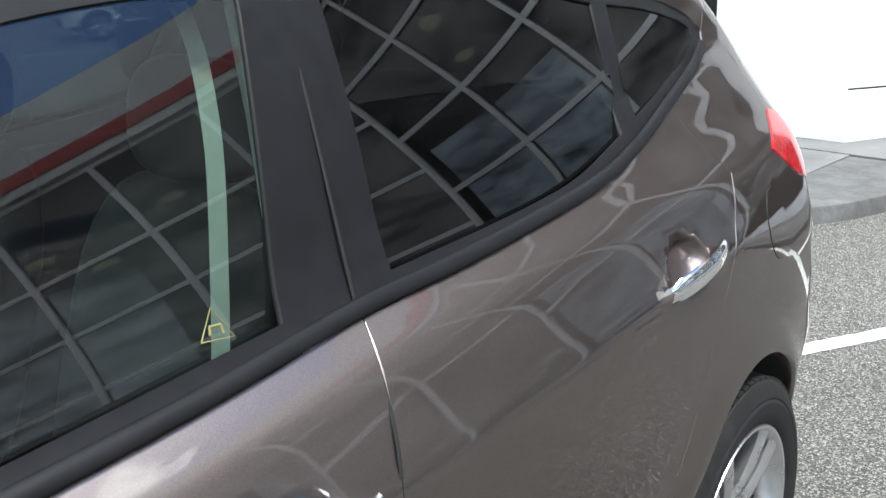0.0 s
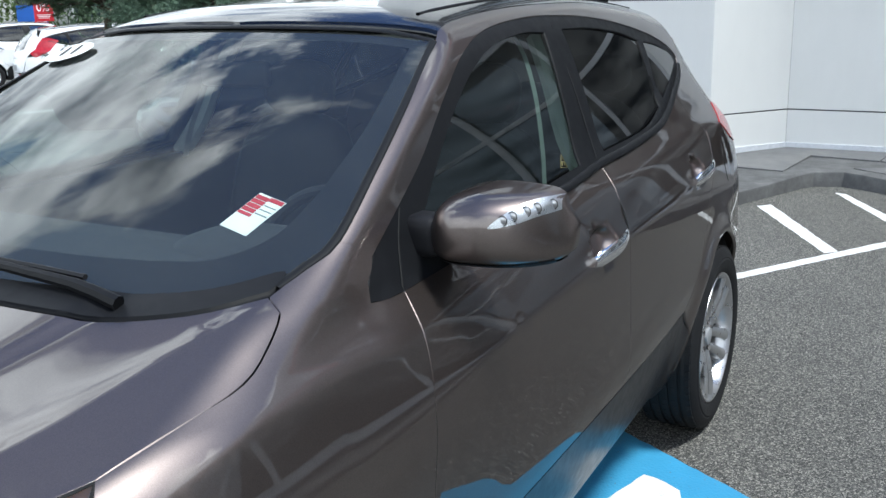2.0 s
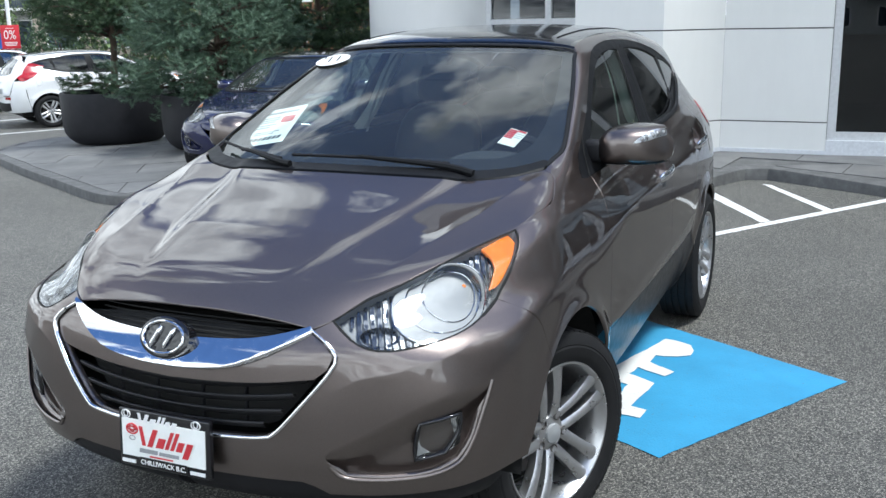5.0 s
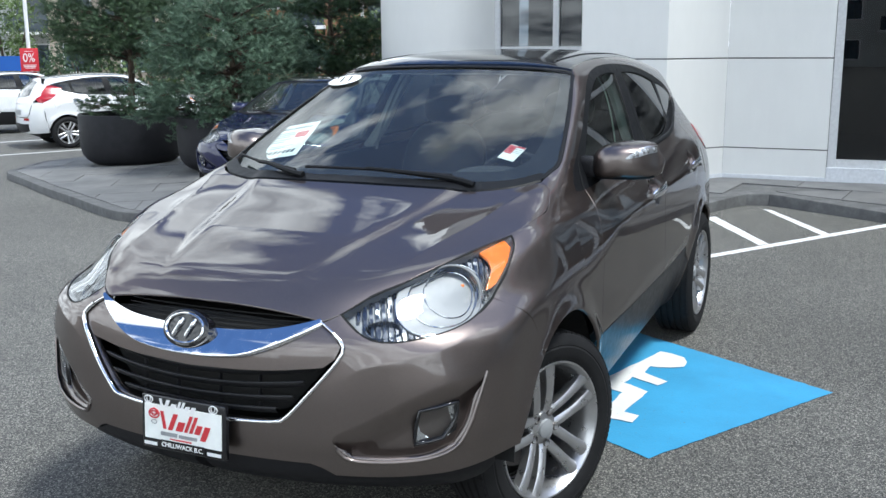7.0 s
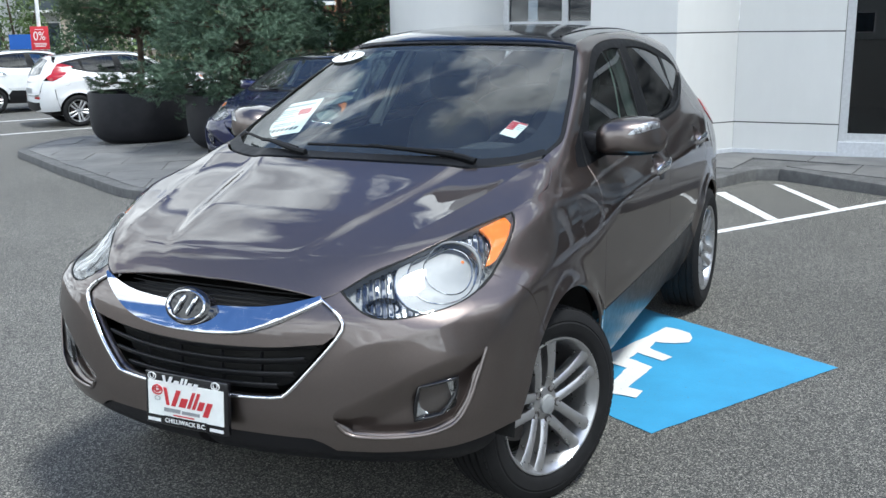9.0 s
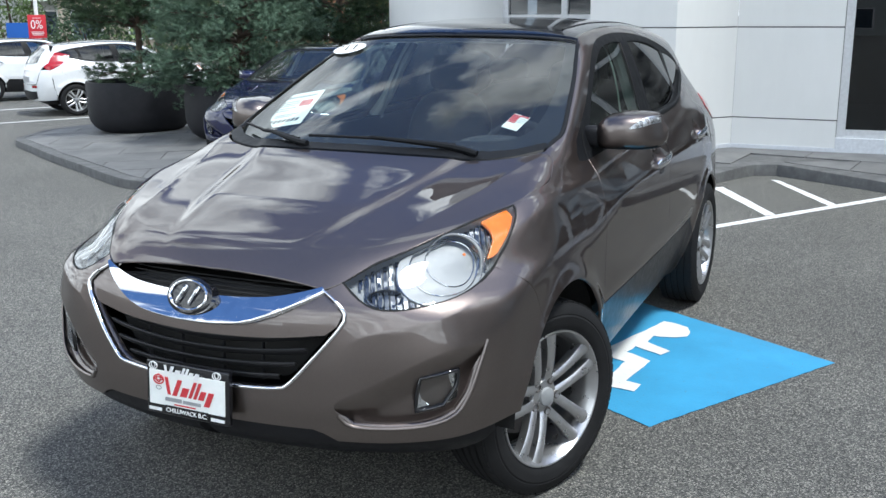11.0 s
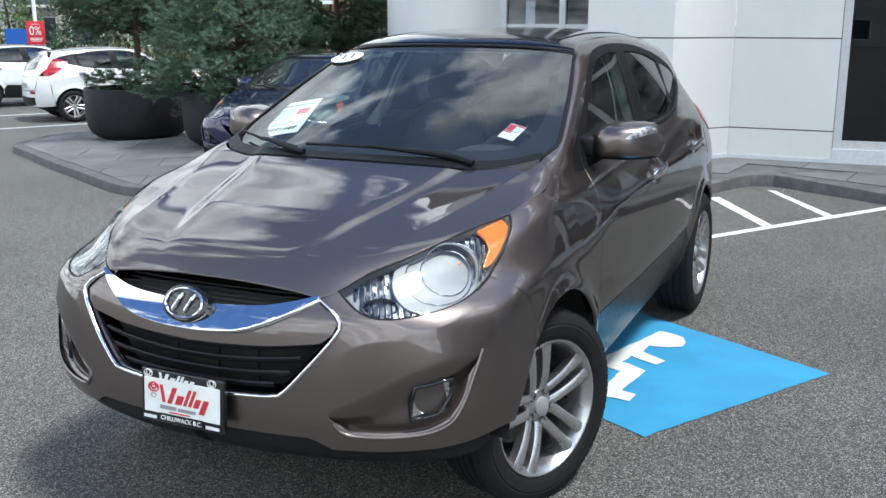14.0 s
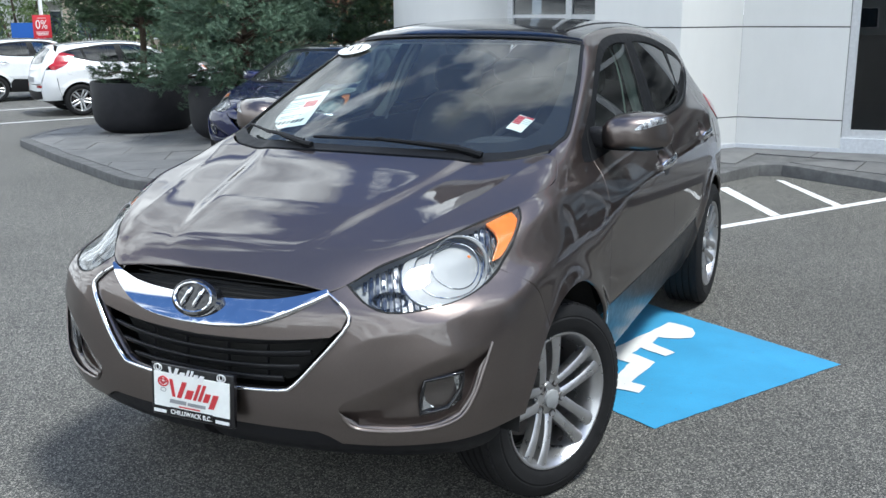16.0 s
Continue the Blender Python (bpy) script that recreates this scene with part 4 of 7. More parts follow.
for z0 in np.arange(0.852, 0.915, 0.012):
    q = F(*[(x, z0 + 0.004 * math.cos(x * 3)) for x in np.linspace(-0.34, 0.34, 25)])
    strip("mesh_bar", q - normal_at(q) * 0.044, normal_at(q), 0.004, 0.003, DARK, upper, n=4)
low = line(F(*GRILLE), F(*GRILLE2), F((0, 0.597), (0, 0.737)))
lower = panel("lower_grille", low, (-0.2, 1, 0), DARK, car, whole=True, out=-0.075, thick=0, label="black slatted lower grille")
for z0, half in ((0.722, 0.405), (0.683, 0.372), (0.644, 0.338), (0.610, 0.285)):
    q = F(*[(x, z0 + 0.03 * (x / 0.4) ** 2 * (z0 - 0.5) / 0.2) for x in np.linspace(-half, half, 31)])
    strip("grille_slat", q - normal_at(q) * 0.035, normal_at(q) * 0.8 + np.array([0, 0, 0.6]), 0.014, 0.026, SILL_BLACK, lower, n=8)
for x0 in (-0.22, -0.08, 0.08, 0.22):
    q = F(*[(x0, z) for z in np.linspace(0.602, 0.738, 8)])
    strip("grille_post", q - normal_at(q) * 0.05, normal_at(q), 0.010, 0.012, BLACK_PLASTIC, lower, n=4)
# chrome line round the hexagon
q = smooth_line(F(*HEX[1:]), 0.02)
q = np.concatenate([q, (q * np.array([-1, 1, 1]))[::-1][1:]])
strip("chrome_surround", q, normal_at(q), 0.013, 0.009, CHROME, car, n=8, label="thin chrome grille surround")
for s in BOTH:
    q = smooth_line(F(*HEX[:3]), 0.015) * np.array([s, 1, 1])
    strip("chrome_surround_end", q, normal_at(q), 0.008, 0.006, CHROME, car, n=6)

# round emblem: a black oval with a chrome ring and a slanted bar, kept plain
EM = Matrix.Translation((0, -0.886, 0.851)) @ Euler((radians(68), 0, 0)).to_matrix().to_4x4() @ Matrix.Diagonal((1.2, 1.28, 1, 1))
bm = bmesh.new()
lathe(bm, [(-0.03, 0.0), (-0.03, 0.062), (0.004, 0.062), (0.008, 0.056), (0.008, 0.0)], "z", 48, EM @ Matrix.Diagonal((1.12, 0.72, 1, 1)))
emblem = part("emblem", bm, GLOSS_BLACK, car, "black oval emblem with chrome ring")
bm = bmesh.new()
tube(bm, [EM @ Vector((0.056 * math.cos(a), 0.034 * math.sin(a), 0.010)) for a in np.linspace(0, 2 * math.pi, 49)], 0.0042, 8)
part("ring", bm, CHROME, emblem)
for x0 in (-0.019, 0.019):
    bm = bmesh.new()
    tube(bm, [EM @ Vector((x0 + 0.55 * v, v, 0.0125 - 5 * v * v)) for v in np.linspace(-0.022, 0.022, 9)], [0.005, 0.0065, 0.007, 0.0065, 0.006, 0.0065, 0.007, 0.0065, 0.005], 8)
    part("bar", bm, CHROME, emblem)

# headlamps
LAMP = line(lamp_top, lamp_low[::-1])
LAMP_D = (-0.45, 0.75, -0.5)
for s in BOTH:
    hl = panel("headlamp", LAMP, LAMP_D, LAMP_SILVER, car, sides=(s,), out=-0.036, thick=0, step=0.03, label="clear headlamp with chrome reflector and amber corner")
    q = LAMP * np.array([s, 1, 1])
    rimn = normal_at(q)
    strip("lamp_gasket", q, rimn, 0.009, 0.0015, DARK, hl, closed=True, lift=-0.001)
    # bright wall from the lens edge inward
    cen = q.mean(0)
    inner = q + (cen - q) * 0.045 - rimn * 0.030
    edge = q + (cen - q) * 0.010 - rimn * 0.004
    n = len(q)
    raw("lamp_bezel", np.concatenate([edge, inner]), [(i, (i + 1) % n, n + (i + 1) % n, n + i) for i in range(n)], LAMP_SILVER, hl, "bright lamp bezel")
    # stepped silver bowls round the main reflector
    e1 = Vector((0.36, 0.88, 0.29)).normalized()
    nz = Vector((0.55, -0.62, 0.56)).normalized()
    e2 = nz.cross(e1).normalized()
    C0 = Vector((0.672, -0.515, 0.940))
    ld = Vector(LAMP_D).normalized()
    lu = np.array(ld.cross(Vector((0, 0, 1))).normalized())
    lw = np.array(ld.cross(Vector(lu)).normalized())
    lamp_flat = np.stack([LAMP @ lu, LAMP @ lw], 1)
    loops = []
    for ra, rb, shift in ((0.165, 0.115, -0.012), (0.128, 0.098, 0.004), (0.088, 0.080, 0.030)):
        ring = []
        for a in np.linspace(0, 2 * math.pi, 48, endpoint=False):
            k_ = 1.0
            while k_ > 0.3:
                p = np.array(C0 + e1 * (shift + ra * k_ * math.cos(a)) + e2 * (rb * k_ * math.sin(a)))
                if inside(np.array([[p @ lu, p @ lw]]), lamp_flat.mean(0) + (lamp_flat - lamp_flat.mean(0)) * (0.95 - 0.05 * len(loops)))[0]:
                    break
                k_ -= 0.02
            ring.append(p)
        loops.append(cast(np.array(ring) - np.array(ld) * 0.5, np.array(ld), 1.5)[:2])
    for i, deep in ((0, 0.022), (1, 0.032)):
        panel("bowl_step", loops[i][0], LAMP_D, LAMP_SILVER, hl, holes=[loops[i + 1][0]], sides=(s,), out=-deep, thick=0.010, step=0.02)
        for p, nn in (loops[i], loops[i + 1]):
            bm = bmesh.new()
            rim_ = (p - nn * (deep - 0.002)) * np.array([s, 1, 1])
            tube(bm, [Vector(v) for v in rim_] + [Vector(rim_[0])], 0.0015, 6)
            part("step_edge", bm, CHROME, hl)
    # main reflector, sunk and cut into facets, with its bulb
    rng = random.Random(31)
    ax = Vector((0.50 * s, -0.72, 0.48)).normalized()
    M = Matrix.Translation((0.668 * s, -0.450, 0.922)) @ ax.to_track_quat("Z", "Y").to_matrix().to_4x4()
    bm = bmesh.new()
    lathe(bm, [(-0.048, 0.013), (-0.046, 0.026), (-0.039, 0.040), (-0.028, 0.053), (-0.014, 0.065), (0.002, 0.075), (0.018, 0.083)], "z", 26, M)
    axis = M.to_3x3() @ Vector((0, 0, 1))
    for v in bm.verts:
        v.co += axis * rng.uniform(-0.0035, 0.0035)
    part("reflector", bm, LAMP_CHROME, hl, smooth=False)
    bm = bmesh.new()
    tube(bm, [M @ Vector((0.084 * math.cos(a), 0.084 * math.sin(a), 0.019)) for a in np.linspace(0, 2 * math.pi, 41)], 0.0035, 8)
    part("reflector_ring", bm, LAMP_SILVER, hl)
    bm = bmesh.new()
    lathe(bm, [(-0.045, 0.0), (-0.045, 0.014), (-0.015, 0.012), (-0.006, 0.008), (-0.003, 0.0)], "z", 20, M)
    part("bulb_cap", bm, BRAKE, hl)
    bm = bmesh.new()
    blob(bm, M @ Matrix.Translation((0.034 * s, 0.022, -0.012)) @ Matrix.Diagonal((0.010, 0.010, 0.014, 1)), 2, 2, 8)
    part("side_bulb", bm, AMBER, hl, "small amber bulb")
    # small side lamp low in the inner corner, and a field of cut facets above it
    M2 = Matrix.Translation((0.562 * s, -0.700, 0.858)) @ ax.to_track_quat("Z", "Y").to_matrix().to_4x4()
    bm = bmesh.new()
    lathe(bm, [(-0.03, 0.006), (-0.02, 0.020), (-0.006, 0.030), (0.004, 0.036), (0.006, 0.040)], "z", 14, M2 @ Matrix.Diagonal((1.4, 0.7, 1, 1)))
    part("side_lamp", bm, LAMP_CHROME, hl, smooth=False)
    core = lamp_flat.mean(0) + (lamp_flat - lamp_flat.mean(0)) * 0.90
    bowl = np.stack([loops[0][0] @ lu, loops[0][0] @ lw], 1)
    gx_, gy_ = np.meshgrid(np.arange(core[:, 0].min(), core[:, 0].max(), 0.019), np.arange(core[:, 1].min(), core[:, 1].max(), 0.015))
    spots = np.stack([gx_.ravel(), gy_.ravel()], 1)
    spots = spots[inside(spots, core) & ~inside(spots, bowl)]
    deep = np.mean(LAMP @ np.array(ld)) - 0.5
    p, nn, _ = cast(spots[:, :1] * lu + spots[:, 1:] * lw + np.array(ld) * deep, np.array(ld), 1.5)
    vs, fs = [], []
    for c, n_ in zip(p - nn * 0.026, nn):
        tilt = Vector(n_) + Vector((rng.gauss(0, 0.06), rng.gauss(0, 0.06), rng.gauss(-0.05, 0.08)))
        u_ = (Vector(lu) - tilt * Vector(lu).dot(tilt) / tilt.length_squared).normalized() * rng.uniform(0.004, 0.0075)
        w_ = tilt.cross(u_).normalized() * rng.uniform(0.009, 0.016)
        k0 = len(vs)
        for du, dw in ((-1, -1), (1, -1), (1, 1), (-1, 1)):
            q_ = Vector(c) + u_ * du + w_ * dw
            vs.append((q_.x * s, q_.y, q_.z))
        fs.append((k0, k0 + 1, k0 + 2, k0 + 3))
    tagged(raw("facet_reflector", vs, fs, LAMP_CHROME, hl, "cut chrome facets", smooth=False), kind="stuff")
    amber_out = np.concatenate([T((0.738, -0.19), (0.700, -0.305)), S((-0.318, 1.004), (-0.330, 0.985), (-0.392, 0.935)), S((-0.352, 0.944), (-0.262, 0.996), (-0.205, 1.034))])
    panel("amber_lens", line(amber_out[:2], np.concatenate([amber_out[1:5]]), amber_out[4:], np.concatenate([amber_out[-1:], amber_out[:1]]), step=0.02), (-0.7, 0.5, -0.5), AMBER, hl, sides=(s,), out=-0.010, thick=0.01, step=0.02, label="amber indicator corner")
    panel("lens", LAMP, LAMP_D, GLASS_CLEAR, hl, sides=(s,), out=-0.002, thick=0.0, step=0.03, label="clear polycarbonate lens").visible_shadow = False

# fog lamps in the hollows
for s in BOTH:
    FG = line(F((0.690, 0.633), (0.735, 0.642), (0.785, 0.652)), F((0.785, 0.652), (0.780, 0.600), (0.748, 0.545)), F((0.748, 0.545), (0.71, 0.535), (0.676, 0.528)), F((0.676, 0.528), (0.680, 0.58), (0.690, 0.633)))
    fog = panel("fog_lamp", FG, (-0.5, 0.85, 0), CHROME, car, sides=(s,), out=-0.027, thick=0.0, step=0.015, label="clear fog lamp in dark bezel", relief=lambda p: -0.026 * np.exp(-((p[:, 0] - 0.735) / 0.035) ** 2 - ((p[:, 2] - 0.588) / 0.04) ** 2) + 0.0012 * np.sin(p[:, 0] * 240))
    q = FG * np.array([s, 1, 1])
    strip("bezel", q - normal_at(q) * 0.026, normal_at(q), 0.014, 0.012, GLOSS_BLACK, fog, closed=True)
    panel("lens", FG, (-0.5, 0.85, 0), GLASS_CLEAR, fog, sides=(s,), out=-0.016, thick=0, step=0.02).visible_shadow = False
    q = smooth_line(F((0.836, 0.733), (0.822, 0.655), (0.806, 0.585), (0.775, 0.522), (0.712, 0.491), (0.611, 0.482), (0.504, 0.489), (0.466, 0.524)), 0.02) * np.array([s, 1, 1])
    strip("fog_hollow_rim", q, normal_at(q), 0.014, 0.006, PAINT, bumper)

# underside and wheel housings
bm = boxed(-0.60, 0.60, -0.40, 3.2, 0.24, 0.34, bevel=0.03)
part("underbody", bm, DARK, car)
bm = boxed(-0.46, 0.46, -0.60, 0.30, 0.36, 0.84, bevel=0.05)
part("engine_block", bm, DARK, car)
for hub in (0.0, 2.64):
    for s in BOTH:
        bm = bmesh.new()
        lathe(bm, [(0.46 * s, 0.0), (0.46 * s, 0.41), ((0.84 if hub else 0.87) * s, 0.412 if hub else 0.44)], "x", 40, Matrix.Translation((0, hub, 0.352)), arc=(2, 174))
        part("wheel_housing", bm, DARK, car)


def wheel(s, hub_y, steer, spin):
    """A ten-spoke alloy wheel with its tyre; the outer face looks along x times s."""
    M = Matrix.Translation(((0.784 if hub_y else 0.770) * s, hub_y, 0.352)) @ Euler((0, 0, radians(steer))).to_matrix().to_4x4() @ Matrix.Diagonal((s, 1, 1, 1))
    bm = bmesh.new()
    prof = [(-0.085, 0.232), (-0.108, 0.25), (-0.112, 0.29), (-0.106, 0.325), (-0.095, 0.342), (-0.082, 0.349)]
    for x0 in (-0.055, -0.018, 0.018, 0.055):
        prof += [(x0 - 0.006, 0.352), (x0 - 0.005, 0.344), (x0 + 0.005, 0.344), (x0 + 0.006, 0.352)]
    prof += [(0.082, 0.349), (0.095, 0.342), (0.106, 0.325), (0.110, 0.308), (0.1085, 0.304), (0.112, 0.298), (0.110, 0.275), (0.105, 0.258), (0.098, 0.248), (0.085, 0.244)]
    lathe(bm, prof, "x", 72, M)
    tyre_wheel = part("wheel", bm, RUBBER, car, "black tyre on silver alloy wheel", sharp=25)
    bm = bmesh.new()
    for i in range(72):
        a = 2 * math.pi * i / 72
        for x0, w in ((0.079, 0.013), (-0.079, 0.013), (0.037, 0.012), (-0.037, 0.012), (0.0, 0.011)):
            K = M @ Matrix.Rotation(a + (0.03 if abs(x0) < 0.05 else 0), 4, "X") @ Matrix.Translation((x0, 0, 0.349 if abs(x0) < 0.07 else 0.3465))
            box(bm, -w, w, -0.0125, 0.0125, -0.004, 0.0035, K)
    tagged(part("tread", bm, RUBBER, tyre_wheel, smooth=False), kind="stuff")
    bm = bmesh.new()
    lathe(bm, [(-0.10, 0.240), (-0.09, 0.232), (0.045, 0.218), (0.072, 0.224), (0.094, 0.235), (0.103, 0.242), (0.104, 0.247), (0.097, 0.250)], "x", 72, M)
    part("rim", bm, ALLOY, tyre_wheel, "silver alloy rim")
    bm = bmesh.new()
    lathe(bm, [(-0.045, 0.0), (-0.045, 0.168), (-0.06, 0.168), (-0.06, 0.0)], "x", 48, M)
    part("brake_disc", bm, BRAKE, tyre_wheel)
    bm = bmesh.new()
    lathe(bm, [(-0.095, 0.06), (-0.095, 0.222)], "x", 40, M)
    part("wheel_back", bm, DARK, tyre_wheel)
    bm = bmesh.new()
    box(bm, -0.10, -0.01, -0.07, 0.07, 0.10, 0.185, M @ Matrix.Rotation(radians(70), 4, "X"), 0.015)
    part("caliper", bm, BRAKE, tyre_wheel)
    for i in range(5):
        for j in (-1, 1):
            bm = bmesh.new()
            rings = []
            for f0 in np.linspace(0, 1, 11):
                r = 0.045 + f0 * 0.190
                ang = radians(spin + 72 * i) + j * math.asin((0.027 + 0.014 * f0) / max(r, 0.05))
                hw = 0.0205 - 0.003 * math.sin(f0 * math.pi) + 0.006 * f0 ** 3
                x0 = 0.052 + 0.038 * f0 ** 0.7 + 0.006 * math.sin(f0 * math.pi)
                y_, z_ = -math.sin(ang), math.cos(ang)
                ring = []
                for dx, dw in ((-0.040, -0.75), (-0.004, -1.0), (0.004, -0.55), (0.0065, 0.0), (0.004, 0.55), (-0.004, 1.0), (-0.040, 0.75)):
                    p = Vector((x0 + dx, y_ * r - z_ * dw * hw, z_ * r + y_ * dw * hw))
                    ring.append(bm.verts.new(M @ p))
                rings.append(ring)
            for a, b in zip(rings, rings[1:]):
                for kx in range(7):
                    bm.faces.new((a[kx], a[(kx + 1) % 7], b[(kx + 1) % 7], b[kx]))
            bm.faces.new(rings[-1])
            part("spoke", bm, ALLOY, tyre_wheel, sharp=50)
    bm = bmesh.new()
    lathe(bm, [(0.0, 0.06), (0.045, 0.066), (0.060, 0.058), (0.064, 0.040), (0.066, 0.033), (0.070, 0.030), (0.072, 0.0)], "x", 40, M)
    part("hub", bm, ALLOY, tyre_wheel)
    bm = bmesh.new()
    lathe(bm, [(0.066, 0.034), (0.075, 0.033), (0.0765, 0.030), (0.0765, 0.0)], "x", 32, M)
    part("centre_cap", bm, INK_GREY, tyre_wheel)
    for i in range(5):
        a = radians(spin + 36 + 72 * i)
        bm = bmesh.new()
        lathe(bm, [(0.030, 0.0170), (0.067, 0.0160), (0.069, 0.0125), (0.058, 0.0110), (0.058, 0.0)], "x", 18, M @ Matrix.Translation((0, -math.sin(a) * 0.060, math.cos(a) * 0.060)))
        part("wheel_bolt", bm, BRAKE, tyre_wheel)


for s in BOTH:
    wheel(s, 0.0, -22, 10)
    wheel(s, 2.64, 0, 28)


# door mirrors: a swept shell whose front is rounded and whose back is cut flat for the glass
def mirror_front(f0):
    return float(bend(f0, (0, 0.665), (0.15, 0.622), (0.4, 0.612), (0.7, 0.640), (0.9, 0.692), (1, 0.745)))


def mirror_top(f0):
    return float(bend(f0, (0, 1.250), (0.08, 1.268), (0.25, 1.284), (0.5, 1.291), (0.8, 1.288), (0.93, 1.284), (1, 1.276)))


def mirror_low(f0):
    return float(bend(f0, (0, 1.152), (0.1, 1.147), (0.5, 1.146), (0.8, 1.150), (0.93, 1.157), (1, 1.172)))


def mirror_skin(f0, a, back=0.785):
    """A point of the shell: a runs from the top rear edge over the front to the lower rear edge."""
    top, bot, fr = mirror_top(f0), mirror_low(f0), mirror_front(f0)
    c, sn = math.sin(a), math.cos(a)
    y = back - (back - fr) * abs(c) ** 0.55
    z = (top + bot) / 2 + math.copysign(abs(sn) ** 0.62, sn) * (top - bot) / 2 - 0.006 * c
    return Vector((0.780 + 0.258 * f0 - 0.024 * f0 ** 3 * (z - 1.17) / 0.11, y, z))


for s in BOTH:
    N_, A_ = 28, 30
    vs, fs = [], []
    for i in range(N_ + 1):
        f0 = i / N_
        for j in range(A_ + 1):
            vs.append(mirror_skin(f0, math.pi * j / A_))
    for i in range(N_):
        for j in range(A_):
            a = i * (A_ + 1) + j
            fs.append((a, a + 1, a + A_ + 2, a + A_ + 1))
    # the outer end closes in a soft nose
    k0 = len(vs)
    for r_ in (0.7, 0.35):
        for j in range(A_ + 1):
            p = mirror_skin(1.0, math.pi * j / A_)
            c = Vector((p.x, 0.772, 1.248))
            q = c.lerp(p, r_)
            q.x += 0.010 * (1 - r_ ** 2)
            vs.append(q)
    last = N_ * (A_ + 1)
    for a0, b0 in ((last, k0), (k0, k0 + A_ + 1)):
        for j in range(A_):
            fs.append((a0 + j, a0 + j + 1, b0 + j + 1, b0 + j))
    fs.append(tuple(range(k0 + A_ + 1, k0 + 2 * A_ + 2)))
    fs.append(tuple(range(0, A_ + 1)))
    vs = [Vector((v.x * s, v.y, v.z)) for v in vs]
    bm = bmesh.new()
    bv = [bm.verts.new(v) for v in vs]
    for f in fs:
        bm.faces.new([bv[i] for i in f])
    mirror = part("door_mirror", bm, PAINT, car, "brown door mirror with clear indicator strip", sharp=60)
    rim = [mirror_skin(f0, 0.0) for f0 in np.linspace(0, 1, 15)] + [mirror_skin(f0, math.pi) for f0 in np.linspace(1, 0, 15)]
    bm = bmesh.new()
    bm.faces.new([bm.verts.new((v.x * s, v.y - 0.006, v.z)) for v in rim])
    part("mirror_glass", bm, CHROME, mirror, smooth=False)
    # black skirt below the shell
    vs, fs = [], []
    for i in range(15):
        f0 = 0.02 + 0.90 * i / 14
        for j in range(6):
            p = mirror_skin(f0, math.pi * (0.72 + 0.28 * j / 5))
            vs.append(((p.x + 0.001) * s, p.y - 0.002 + 0.004 * (j == 0), p.z - 0.003))
    for i in range(14):
        for j in range(5):
            a = i * 6 + j
            fs.append((a, a + 1, a + 7, a + 6))
    raw("mirror_skirt", vs, fs, BLACK_PLASTIC, mirror)
    bm = boxed(0.715, 0.80, 0.650, 0.735, 1.150, 1.232, bevel=0.022)
    for v in bm.verts:
        v.co.x *= s
    part("mirror_stalk", bm, BLACK_PLASTIC, mirror)
    # indicator strip: bright tray with five round lamps under a clear cover
    rows = []
    for i in range(22):
        f0 = i / 21
        fm = 0.575 + 0.425 * f0
        zc = float(bend(fm, (0.575, 1.234), (0.73, 1.2515), (0.88, 1.2625), (1.0, 1.2640)))
        hz = 0.001 + 0.0155 * min(1.0, f0 * 2.2) ** 0.7 - 0.004 * f0 ** 3
        row = []
        for dz in (-1, -0.33, 0.33, 1):
            z = zc + hz * dz
            # the angle on the shell that has this height
            lo_, hi_ = 0.05, math.pi - 0.05
            for _ in range(24):
                m_ = (lo_ + hi_) / 2
                if mirror_skin(fm, m_).z > z:
                    lo_ = m_
                else:
                    hi_ = m_
            row.append(mirror_skin(fm, lo_))
        rows.append(row)
    fs = [(i * 4 + j, i * 4 + j + 1, i * 4 + j + 5, i * 4 + j + 4) for i in range(21) for j in range(3)]
    off = lambda k_: [((p.x + 0.3 * k_) * s, p.y - k_, p.z) for row in rows for p in row]
    tray = raw("indicator_strip", off(0.0015), fs, ALLOY, mirror, "clear indicator strip")
    for i in range(5):
        r_ = rows[5 + int(3.6 * i)]
        v = (r_[1] + r_[2]) / 2
        bm = bmesh.new()
        blob(bm, Matrix.Translation((v.x * s, v.y - 0.001, v.z)) @ Matrix.Diagonal((0.0085, 0.004, 0.0095, 1)), 2, 2, 8)
        led = part("indicator_lamp", bm, ALLOY, mirror)
        bm = bmesh.new()
        tube(bm, [(v.x * s + 0.0088 * math.cos(a), v.y - 0.0035, v.z + 0.0098 * math.sin(a)) for a in np.linspace(0, 2 * math.pi, 21)], 0.0009, 6)
        part("lamp_rim", bm, BRAKE, led)
    raw("strip_lens", off(0.005), fs, GLASS_CLEAR, mirror).visible_shadow = False

